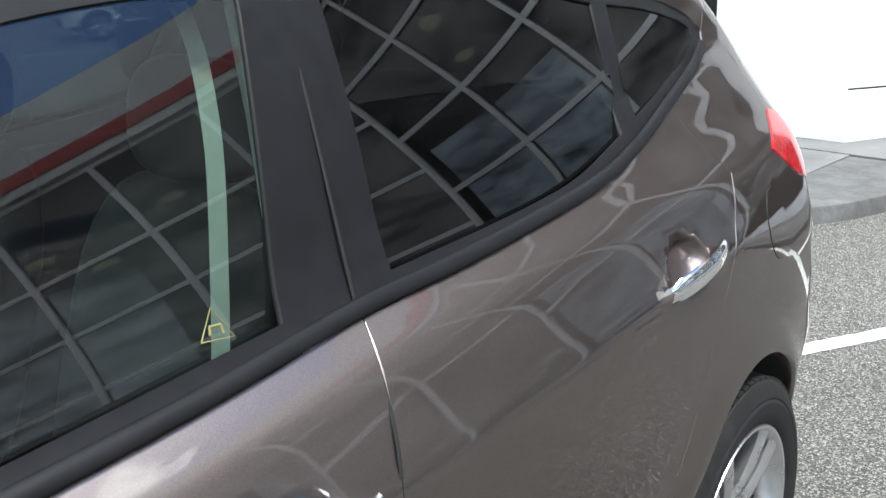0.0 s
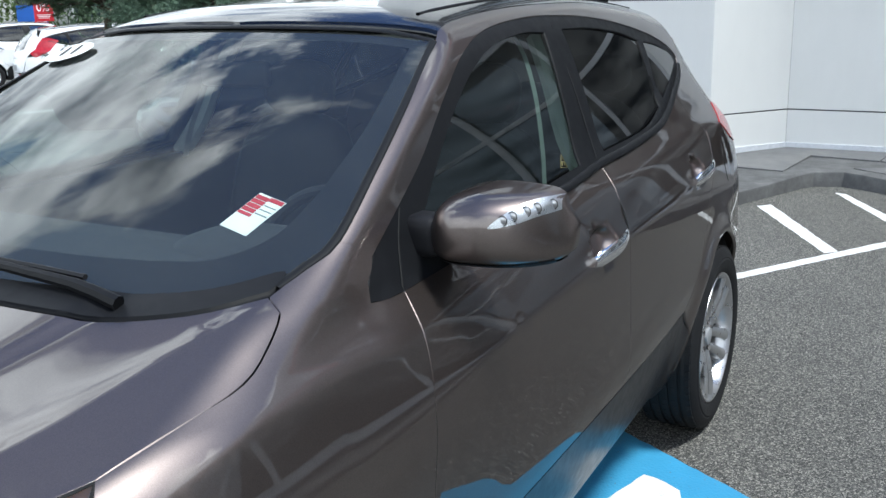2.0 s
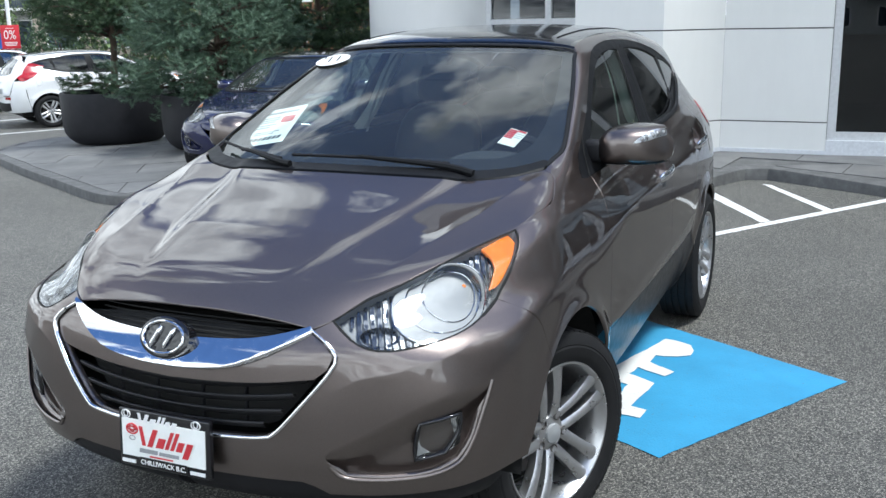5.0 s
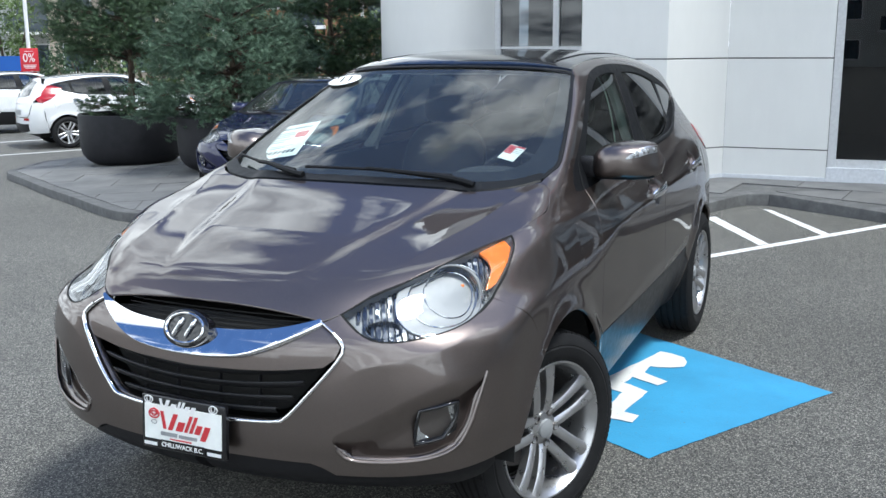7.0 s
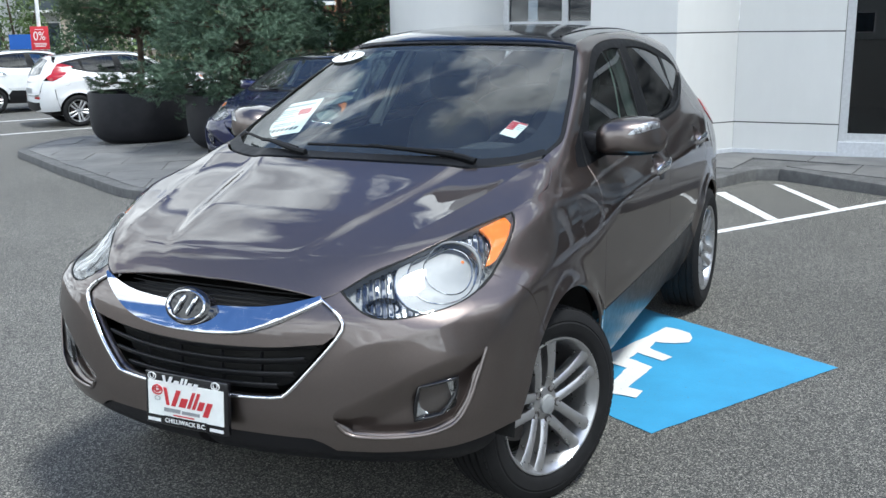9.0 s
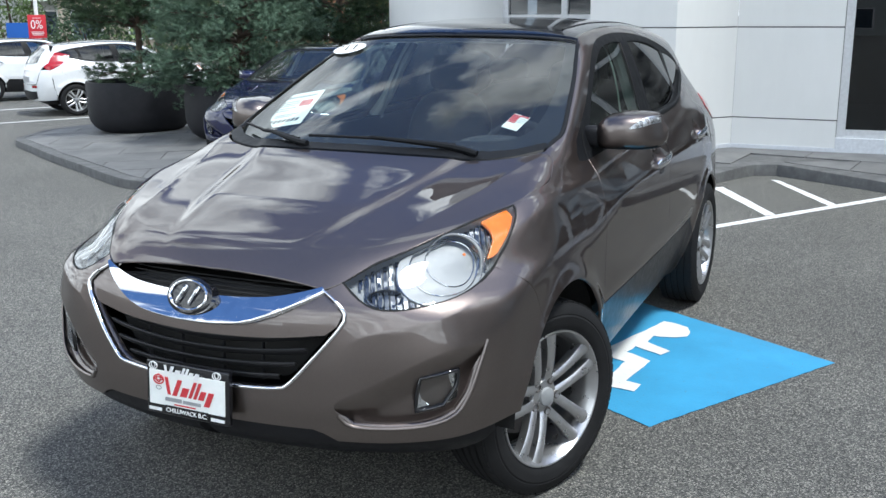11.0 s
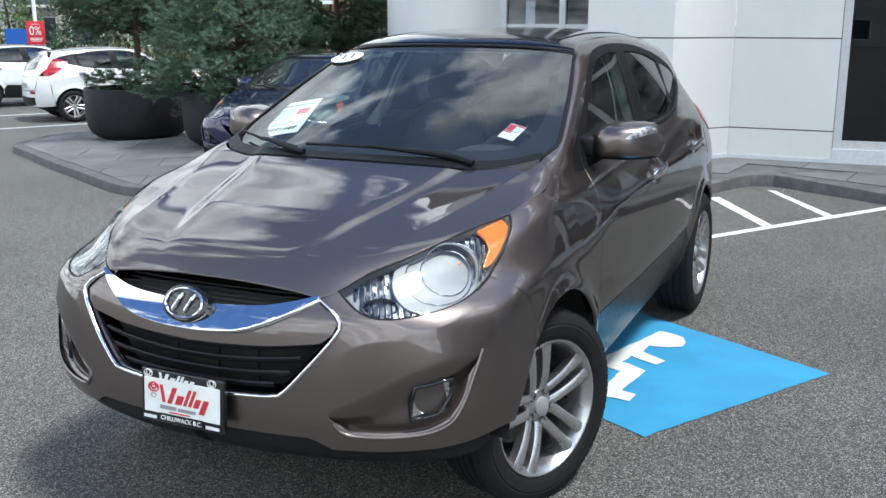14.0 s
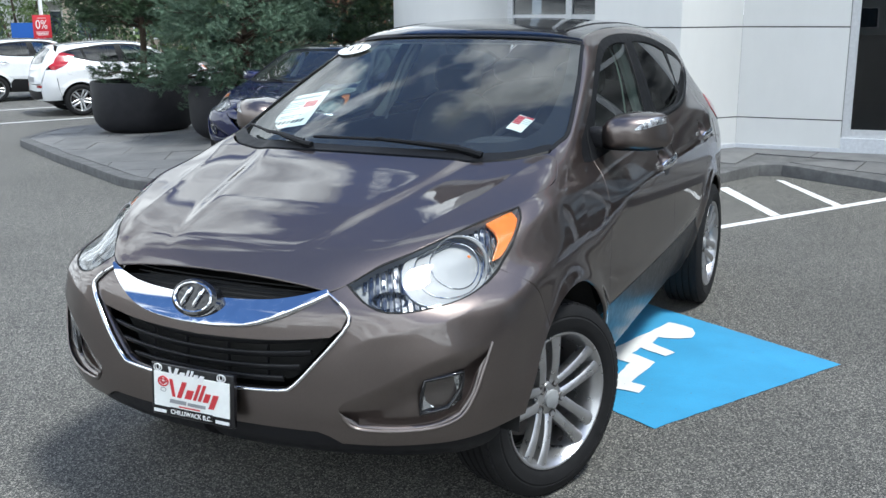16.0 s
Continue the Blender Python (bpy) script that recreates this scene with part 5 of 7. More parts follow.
# chrome door handles
for owner, (hy, hz) in zip((front_doors, rear_doors), HANDLES):
    for ob, s in zip(owner, BOTH):
        base = S((hy - 0.122, hz - 0.010), (hy - 0.075, hz - 0.007), (hy, hz - 0.002), (hy + 0.065, hz + 0.004), (hy + 0.122, hz + 0.008))
        nn = normal_at(base)
        pts = base + nn * np.array([0.006, 0.024, 0.036, 0.030, 0.010])[:, None]
        pts = smooth_line(pts, 0.012) * np.array([s, 1, 1])
        k_ = len(pts)
        bm = bmesh.new()
        rings = []
        for i, p in enumerate(pts):
            f0 = i / (k_ - 1)
            hh = 0.0195 + 0.003 * math.sin(math.pi * f0) - 0.002 * f0
            if f0 < 0.08 or f0 > 0.92:
                hh *= 0.7
            rings.append([bm.verts.new(Vector(p) + Vector((s * 0.009 * math.cos(a), 0, hh * math.sin(a)))) for a in np.linspace(0, 2 * math.pi, 12, endpoint=False)])
        for a, b in zip(rings, rings[1:]):
            for j in range(12):
                bm.faces.new((a[j], a[(j + 1) % 12], b[(j + 1) % 12], b[j]))
        bm.faces.new(rings[0])
        bm.faces.new(rings[-1])
        part("handle", bm, CHROME, ob, "chrome door handle")

# wipers and cowl
panel("cowl", line(T((0, 0.082), (0.25, 0.085), (0.45, 0.108), (0.61, 0.178), (0.70, 0.272)), T((0.70, 0.272), (0.69, 0.33), (0.60, 0.24), (0.45, 0.172), (0.25, 0.140), (0, 0.132)), T((0, 0.132), (0, 0.082))), (0, 0.5, -1), TRIM_BLACK, car, whole=True, out=0.004, thick=0.02, label="black plastic cowl panel")
for x0, x1, y0, y1 in ((0.49, -0.24, 0.148, 0.150), (-0.21, -0.66, 0.105, 0.315)):
    q = T(*[(x0 + (x1 - x0) * f0, y0 + (y1 - y0) * f0 ** 1.3) for f0 in np.linspace(0, 1, 16)])
    nn = normal_at(q)
    bm = bmesh.new()
    tube(bm, q[:10] + nn[:10] * np.linspace(0.012, 0.03, 10)[:, None], list(np.linspace(0.013, 0.007, 10)), 8)
    wiper = part("wiper", bm, TRIM_BLACK, car, "black windscreen wiper")
    bm = bmesh.new()
    tube(bm, q[2:] + nn[2:] * 0.012 + np.array([0, 0.022, 0.010]), 0.006, 6)
    part("blade", bm, BLACK_PLASTIC, wiper)

# number plate frame with a dealer card; brand words stay plain bars
PL = Matrix.Translation((-0.002, -0.928, 0.556)) @ Euler((radians(90 - 4), 0, 0)).to_matrix().to_4x4()
bm = bmesh.new()
box(bm, -0.155, 0.155, -0.083, 0.083, -0.02, 0.0, PL, 0.004)
plate = part("plate_frame", bm, GLOSS_BLACK, car, "black plate frame with white dealer card", sharp=30)
bm = bmesh.new()
box(bm, -0.142, 0.142, -0.052, 0.056, 0.0, 0.003, PL)
part("card", bm, PAPER, plate)


def bars(name, spots, mat, M, parent, label="", z=0.0045):
    for x0, x1, y0, y1, slant in spots:
        bm = bmesh.new()
        for v in box(bm, 0, x1 - x0, 0, y1 - y0, 0, 0.0012):
            v.co = M @ Vector((x0 + v.co.x + slant * v.co.y, y0 + v.co.y, z + v.co.z))
        part(name, bm, mat, parent, label, smooth=False)


def rings(name, spots, mat, M, parent, z=0.0045):
    bm = bmesh.new()
    for x0, y0, rx, ry, th in spots:
        tube(bm, [M @ Vector((x0 + rx * math.cos(a), y0 + ry * math.sin(a), z)) for a in np.linspace(0, 2 * math.pi, 25)], th, 6)
    return part(name, bm, mat, parent)


def script_word(name, x0, x1, y0, h, mat, M, parent, z, th):
    """Plain slanted bars in place of a word in script."""
    w = x1 - x0
    for f0, f1, lo, hi in ((0.0, 0.07, 0.02, 0.95), (0.10, 0.20, 0.0, 0.9), (0.27, 0.42, 0.02, 0.52), (0.46, 0.53, 0.02, 0.92), (0.57, 0.64, 0.02, 0.92), (0.68, 0.80, 0.02, 0.50), (0.85, 0.97, -0.28, 0.50)):
        slant = -0.2 if f0 == 0 else 0.42
        bars(name, [(x0 + w * f0 + slant * h * lo, x0 + w * f1 + slant * h * lo, y0 + h * lo, y0 + h * hi, slant)], mat, M, parent, z=z)


script_word("red_stroke", -0.070, 0.098, -0.016, 0.058, INK_RED, PL, plate, 0.004, 0.0030)
script_word("white_stroke", -0.080, 0.050, 0.052, 0.026, INK_WHITE, PL, plate, 0.003, 0.0020)
rings("red_logo", [(-0.105, 0.028, 0.019, 0.014, 0.0022), (-0.105, 0.032, 0.008, 0.012, 0.0018), (-0.105, 0.030, 0.015, 0.005, 0.0018)], INK_RED, PL, plate)
for x in (-0.128, 0.112):
    rings("white_logo", [(x, 0.068, 0.015, 0.011, 0.0017), (x, 0.070, 0.007, 0.009, 0.0014)], INK_WHITE, PL, plate, z=0.001)
rings("grey_logo", [(-0.105, 0.002, 0.010, 0.006, 0.001)], INK_GREY, PL, plate)
bars("grey_bar", [(-0.080, -0.018, -0.036, -0.024, 0.1), (-0.012, 0.055, -0.036, -0.026, 0.1)], INK_GREY, PL, plate)
bars("red_bar", [(-0.045, 0.035, -0.046, -0.042, 0)], INK_RED, PL, plate)
bars("white_bar", [(-0.146, -0.098, -0.074, -0.064, 0), (0.090, 0.140, -0.074, -0.064, 0)], INK_WHITE, PL, plate, z=0.0008)
bm = bmesh.new()
box(bm, -0.082, 0.082, -0.079, -0.050, 0.0, 0.004, PL, 0.002)
part("town_band", bm, GLOSS_BLACK, plate)


def words(name, text, size, mat, M, parent, label="", depth=0.0006, squash=1.0, shear=0.0):
    """Lettering as a mesh, centred on M."""
    cu = bpy.data.curves.new(name, "FONT")
    cu.body, cu.size, cu.extrude, cu.align_x, cu.align_y, cu.shear = text, size, depth, "CENTER", "CENTER", shear
    tmp = bpy.data.objects.new(name, cu)
    me = bpy.data.meshes.new_from_object(tmp)
    bpy.data.objects.remove(tmp)
    me.transform(M @ Matrix.Diagonal((squash, 1, 1, 1)))
    me.materials.clear()
    me.materials.append(mat)
    ob = new(name, me)
    ob.parent = parent
    return tagged(ob, label)


words("town_name", "CHILLIWACK B.C.", 0.0195, INK_WHITE, PL @ Matrix.Translation((0, -0.0645, 0.005)), plate)

# small stickers on the side glass
CORNERS = [Vector(p) + Vector((-0.010, 0, 0)) for p in [(0.748, 1.433, 1.197), (0.75, 1.475, 1.191), (0.739, 1.456, 1.227)]]
bm = bmesh.new()
tube(bm, CORNERS + CORNERS[:1], 0.0008, 6)
part("warning_triangle", bm, INK_YELLOW, car, "small yellow triangular window sticker")
mid = sum(CORNERS, Vector()) / 3
up_ = (CORNERS[2] - (CORNERS[0] + CORNERS[1]) / 2) * 0.17
along = (CORNERS[1] - CORNERS[0]) * 0.2
bm = bmesh.new()
tube(bm, [mid - along - up_, mid - along * 0.8 + up_ * 0.6, mid + along * 0.8 + up_ * 0.6, mid + along - up_], 0.0016, 6)
part("triangle_mark", bm, INK_YELLOW, car)


# papers behind the windscreen


def on_screen(x, y, rot, lift=-0.016):
    """A pose that lies on the inside of the screen."""
    p = T((x, y))[0]
    n = Vector(normal_at(p)[0])
    up = (Vector((0, 1, 0)) - n * n.y).normalized()
    rt = up.cross(n)
    M = Matrix((rt, up, n)).transposed().to_4x4()
    return Matrix.Translation(Vector(p) + n * lift) @ M @ Matrix.Rotation(radians(rot), 4, "Z")


def bent_card(name, w, h, M, mat, parent, label):
    bm = boxed(-w / 2, w / 2, -h / 2, h / 2, 0, 0.0008)
    for v in bm.verts:
        v.co = M @ v.co
    return part(name, bm, mat, parent, label, smooth=False)


PM = on_screen(-0.536, 0.482, 4)
price = bent_card("price_sheet", 0.216, 0.30, PM, PAPER, car, "white price sheet with a picture and dark figures")
bars("text_bar", [(-0.085, 0.085, 0.105, 0.118, 0), (-0.085, 0.01, 0.070, 0.076, 0), (-0.085, 0.02, 0.052, 0.058, 0), (-0.085, 0.0, 0.034, 0.040, 0), (-0.085, 0.015, 0.010, 0.016, 0), (-0.085, -0.01, -0.010, -0.004, 0), (-0.06, 0.05, -0.05, -0.044, 0), (-0.06, 0.03, -0.066, -0.060, 0)], INK_GREY, PM, price, z=0.001)
bars("sheet_picture", [(0.025, 0.085, 0.02, 0.07, 0)], INK_RED, PM, price, z=0.001)
bars("price_bar", [(-0.07 + 0.022 * i, -0.056 + 0.022 * i, -0.115, -0.09, 0.2) for i in range(7)], INK_DARK, PM, price, z=0.001)
OM = on_screen(-0.517, 0.972, 0, 0.004)
bm = bmesh.new()
lathe(bm, [(0, 0.0), (0, 0.085), (0.001, 0.085), (0.001, 0.0)], "z", 40, OM @ Matrix.Diagonal((1.02, 0.60, 1, 1)))
oval = part("year_sticker", bm, PAPER, car, "white oval year sticker", sharp=30)
for ch, x in (("'", -0.046), ("1", -0.014), ("1", 0.030)):
    words("year_digit", ch, 0.074, INK_DARK, OM @ Matrix.Translation((x, 0, 0.004)), oval, squash=1.15)
KM = on_screen(0.520, 0.456, -6) @ Matrix.Diagonal((0.80, 0.92, 1, 1))
permit = bent_card("permit_card", 0.085, 0.12, KM, PAPER, car, "small red and white permit card")
bars("red_bar", [(-0.040, -0.002, 0.0 + 0.014 * i, 0.011 + 0.014 * i, 0) for i in range(4)] + [(-0.002, 0.040, 0.046, 0.057, 0), (-0.040, 0.0, -0.012, -0.004, 0)], INK_RED, KM, permit, z=0.001)
bars("grey_bar", [(0.002, 0.038, 0.002 + 0.014 * i, 0.0045 + 0.014 * i, 0) for i in range(3)], INK_GREY, KM, permit, z=0.001)

# cabin
bm = bmesh.new()
prof = [(0.20, 0.90), (0.24, 1.10), (0.30, 1.135), (0.52, 1.150), (0.66, 1.135), (0.74, 1.07), (0.78, 0.92), (0.80, 0.60), (0.30, 0.55)]
for s0 in (-0.66, 0.66):
    bm.faces.new([bm.verts.new((s0, y, z)) for y, z in prof])
bm.verts.ensure_lookup_table()
m_ = len(prof)
for i in range(m_):
    bm.faces.new((bm.verts[i], bm.verts[(i + 1) % m_], bm.verts[m_ + (i + 1) % m_], bm.verts[m_ + i]))
part("dashboard", bm, DASH, car, "dark grey dashboard", sharp=50)
bm = bmesh.new()
blob(bm, Matrix.Translation((0.37, 0.62, 1.13)) @ Matrix.Diagonal((0.17, 0.14, 0.05, 1)), 2.6, 2.2, 14)
part("instrument_hood", bm, DASH, car)
SW = Matrix.Translation((0.37, 0.86, 1.03)) @ Euler((radians(68), 0, 0)).to_matrix().to_4x4()
bm = bmesh.new()
tube(bm, [SW @ Vector((0.185 * math.cos(a), 0.185 * math.sin(a), 0)) for a in np.linspace(0, 2 * math.pi, 41)], 0.016, 10)
wheel_rim = part("steering_wheel", bm, SEAT, car, "dark leather steering wheel")
bm = bmesh.new()
blob(bm, SW @ Matrix.Diagonal((0.07, 0.06, 0.03, 1)), 2.6, 2.4, 12)
for a in (0, 180, 270):
    tube(bm, [SW @ Vector((0, 0, -0.01)), SW @ Vector((0.18 * math.cos(radians(a)), 0.18 * math.sin(radians(a)), 0))], [0.025, 0.014], 8)
part("steering_hub", bm, DASH, wheel_rim)
for x0 in (-0.338, 0.338):
    bm = bmesh.new()
    blob(bm, Matrix.Translation((x0, 1.35, 0.62)) @ Matrix.Diagonal((0.25, 0.27, 0.09, 1)), 3.2, 2.6, 16)
    seat = part("front_seat", bm, SEAT, car, "dark leather front seat")
    bm = bmesh.new()
    blob(bm, Matrix.Translation((x0, 1.66, 0.94)) @ Euler((radians(-18), 0, 0)).to_matrix().to_4x4() @ Matrix.Diagonal((0.24, 0.075, 0.34, 1)), 3.0, 3.2, 16)
    part("backrest", bm, SEAT, seat)
    bm = bmesh.new()
    blob(bm, Matrix.Translation((x0, 1.76, 1.345)) @ Euler((radians(-10), 0, 0)).to_matrix().to_4x4() @ Matrix.Diagonal((0.135, 0.05, 0.095, 1)), 2.8, 2.8, 14)
    part("headrest", bm, SEAT, seat)
    for dx in (-0.063, 0.063):
        bm = bmesh.new()
        tube(bm, [(x0 + dx, 1.735, 1.19), (x0 + dx, 1.745, 1.29)], 0.006, 8)
        part("headrest_post", bm, ALLOY, seat)
bm = bmesh.new()
blob(bm, Matrix.Translation((0, 2.30, 0.66)) @ Matrix.Diagonal((0.62, 0.28, 0.11, 1)), 4, 2.6, 16)
bench = part("rear_seat", bm, SEAT, car, "dark leather rear bench")
bm = bmesh.new()
blob(bm, Matrix.Translation((0, 2.56, 0.98)) @ Euler((radians(-22), 0, 0)).to_matrix().to_4x4() @ Matrix.Diagonal((0.62, 0.09, 0.33, 1)), 4, 3, 16)
part("backrest", bm, SEAT, bench)
for x0 in (-0.38, 0.38):
    bm = bmesh.new()
    blob(bm, Matrix.Translation((x0, 2.68, 1.33)) @ Matrix.Diagonal((0.13, 0.05, 0.075, 1)), 2.8, 2.8, 12)
    part("headrest", bm, SEAT, bench)
for s in BOTH:
    bm = bmesh.new()
    box(bm, 0.70 * s, 0.74 * s, 0.62, 2.55, 0.45, 1.135)
    part("door_lining", bm, DASH, car, smooth=False)
    q = S((1.60, 1.14), (1.63, 1.25), (1.665, 1.40), (1.70, 1.53))
    bm = bmesh.new()
    tube(bm, [Vector(p) * 1 + Vector((-0.055, 0, -0.01)) for p in smooth_line(q, 0.06)], 0.032, 8)
    for v in bm.verts:
        v.co.x *= s
    part("pillar_trim", bm, TRIM_GREY, car, "pale grey inner pillar trim")
    q = T((0.64, 0.52), (0.63, 0.66), (0.59, 0.83), (0.53, 1.06))
    bm = bmesh.new()
    tube(bm, [Vector(p) + Vector((0.0, 0.03, -0.035)) for p in smooth_line(q, 0.06)], 0.022, 8)
    for v in bm.verts:
        v.co.x *= s
    part("pillar_trim", bm, DASH, car)
for s in BOTH:
    vs, q = [], smooth_line([(0.655, 1.520, 1.13), (0.640, 1.542, 1.22), (0.600, 1.585, 1.36), (0.555, 1.61, 1.47), (0.515, 1.62, 1.525)], 0.03)
    for p in q:
        vs += [(p[0] * s, p[1] - 0.014, p[2]), (p[0] * s, p[1] + 0.014, p[2])]
    raw("seat_belt", vs, [(2 * i, 2 * i + 1, 2 * i + 3, 2 * i + 2) for i in range(len(q) - 1)], TRIM_GREY, car, "pale grey seat belt strap")
bm = bmesh.new()
box(bm, -0.48, 0.48, 1.16, 2.9, 1.535, 1.55)
part("headliner", bm, TRIM_GREY, car, smooth=False)
bm = bmesh.new()
box(bm, -0.11, 0.11, 1.03, 1.06, 1.425, 1.49, None, 0.012)
part("rear_view_mirror", bm, DARK, car)
bm = bmesh.new()
box(bm, -0.60, 0.60, 2.66, 3.0, 0.98, 1.02)
part("parcel_shelf", bm, DASH, car, smooth=False)
bm = bmesh.new()
box(bm, -0.70, 0.70, 0.3, 3.2, 0.345, 0.40)
part("cabin_floor", bm, DASH, car, smooth=False)

# ---- ground ----


def slope(x, y):
    """The lot falls away gently towards its far corner."""
    return -0.26 * float(np.clip((-x - 3.0) / 9.0, 0, 1)) - 0.06 * float(np.clip((-x - 12.0) / 20, 0, 1))


bm = bmesh.new()
xs = list(np.concatenate([[-900, -300, -100, -50, -30], np.arange(-24, 24.1, 1.5), [30, 60, 150, 400, 900]]))
ys = list(np.concatenate([[-900, -300, -100, -40, -20], np.arange(-12, 30.1, 2), [40, 60, 120, 400, 900]]))
gv = [[bm.verts.new((x, y, slope(x, y))) for x in xs] for y in ys]
for a, b in zip(gv, gv[1:]):
    for i in range(len(xs) - 1):
        bm.faces.new((a[i], a[i + 1], b[i + 1], b[i]))
ground = part("ground", bm, ASPHALT, None, "weathered grey asphalt lot with pale aggregate")
tagged(ground, category="asphalt", kind="structure")


def paint_patch(name, pts, mat, label, category, lift=0.004, parent=None):
    """Thin paint on the asphalt, with slightly ragged edges."""
    rng = random.Random(len(pts) + int(abs(pts[0][0]) * 1000))
    out = []
    n = len(pts)
    for i in range(n):
        a, b = Vector(pts[i]), Vector(pts[(i + 1) % n])
        k_ = max(1, int((b - a).length / 0.04))
        for j in range(k_):
            p = a.lerp(b, j / k_)
            out.append((p.x + rng.uniform(-0.004, 0.004), p.y + rng.uniform(-0.004, 0.004)))
    bm = bmesh.new()
    top = [bm.verts.new((x, y, slope(x, y) + lift)) for x, y in out]
    f = bm.faces.new(top)
    bmesh.ops.triangulate(bm, faces=[f])
    ob = part(name, bm, mat, parent, "", smooth=False)
    if parent is None:
        tagged(ob, label, category, kind="structure")
    return ob


blue = [(1.690, 1.794), (1.052, 0.660), (-0.10, 1.29), (0.545, 2.445)]
paint_patch("blue_bay_marking", blue, BLUE_PAINT, "bright blue painted square on asphalt", "road marking")
SYM = [(0.784, 2.107), (0.867, 2.085), (0.922, 2.049), (0.956, 1.969), (0.949, 1.886), (0.895, 1.844), (0.83, 1.825), (0.788, 1.831), (0.784, 1.721), (0.924, 1.617), (0.888, 1.548), (0.748, 1.623), (0.727, 1.52), (0.868, 1.44), (0.829, 1.128), (0.905, 1.106), (0.894, 1.007), (0.784, 1.024), (0.734, 1.072), (0.756, 1.379), (0.677, 1.404), (0.619, 1.432), (0.6, 1.46)]
paint_patch("symbol_marking", SYM, WHITE_PAINT, "white stencilled symbol on blue bay paint", "road marking", lift=0.008)
LINES = [[(0.28, 4.36), (0.33, 4.28), (1.92, 6.80), (1.86, 6.88)], [(0.235, 6.60), (0.325, 6.69), (0.965, 5.47), (0.895, 5.39)], [(0.690, 7.33), (0.775, 7.31), (1.42, 6.13), (1.345, 6.06)],
         [(-13.9, 8.95), (-13.8, 8.9), (-11.3, 13.7), (-11.4, 13.75)], [(-16.6, 10.0), (-16.5, 9.95), (-14.0, 14.7), (-14.1, 14.75)], [(-19.2, 11.2), (-19.1, 11.15), (-16.6, 15.9), (-16.7, 15.95)]]
for q in LINES:
    tagged(paint_patch("bay_line", q, WHITE_PAINT, "worn white painted bay line", "road marking"), group="bay lines")

# ---- pavement along the building, and the island with planters ----


def raised(name, pts, h0, mat_top, mat_side, label, rise=None, inset=0.14):
    """A paved slab with a kerb face and a rounded top edge."""
    base = new(name)
    tagged(base, label, "pavement", kind="structure")
    rise = rise or (lambda x, y: h0)
    ring = [Vector((p[0], p[1], 0)) for p in smooth_line([(*p, 0) for p in pts], 0.18, True)]
    bm = bmesh.new()
    n = len(ring)
    tv = []
    for i, p in enumerate(ring):
        t = (ring[(i + 1) % n] - ring[i - 1]).normalized()
        inw = Vector((-t.y, t.x, 0))
        tv.append((p, inw))
    area = sum(ring[i].x * ring[(i + 1) % n].y - ring[(i + 1) % n].x * ring[i].y for i in range(n))
    sg = 1 if area > 0 else -1
    rows = []
    for dz, off in ((-0.4, 0.0), (-0.02, 0.006), (-0.006, 0.012), (0.0, 0.028), (0.0, inset)):
        row = []
        for p, inw in tv:
            q = p + inw * sg * off
            row.append(bm.verts.new((q.x, q.y, rise(q.x, q.y) + dz + (slope(q.x, q.y) if dz < -0.1 else 0))))
        rows.append(row)
    for a, b in zip(rows, rows[1:]):
        for i in range(n):
            bm.faces.new((a[i], a[(i + 1) % n], b[(i + 1) % n], b[i]))
    part("kerb", bm, mat_side, base)
    bm = bmesh.new()
    f = bm.faces.new([bm.verts.new((v.x, v.y, rise(v.x, v.y) - 0.005)) for v in [p + inw * sg * (inset - 0.01) for p, inw in tv]])
    bmesh.ops.triangulate(bm, faces=[f])
    part("bed", bm, KERB, base, smooth=False)
    return base, [(p + inw * sg * (inset + 0.008)) for p, inw in tv]


def clip_poly(poly, a, b, c):
    """Keeps the side a*x + b*y <= c of a polygon."""
    out = []
    for p, q in zip(poly, poly[1:] + poly[:1]):
        dp, dq = a * p[0] + b * p[1] - c, a * q[0] + b * q[1] - c
        if dp <= 0:
            out.append(p)
        if dp * dq < 0:
            t = dp / (dp - dq)
            out.append((p[0] + (q[0] - p[0]) * t, p[1] + (q[1] - p[1]) * t))
    return out


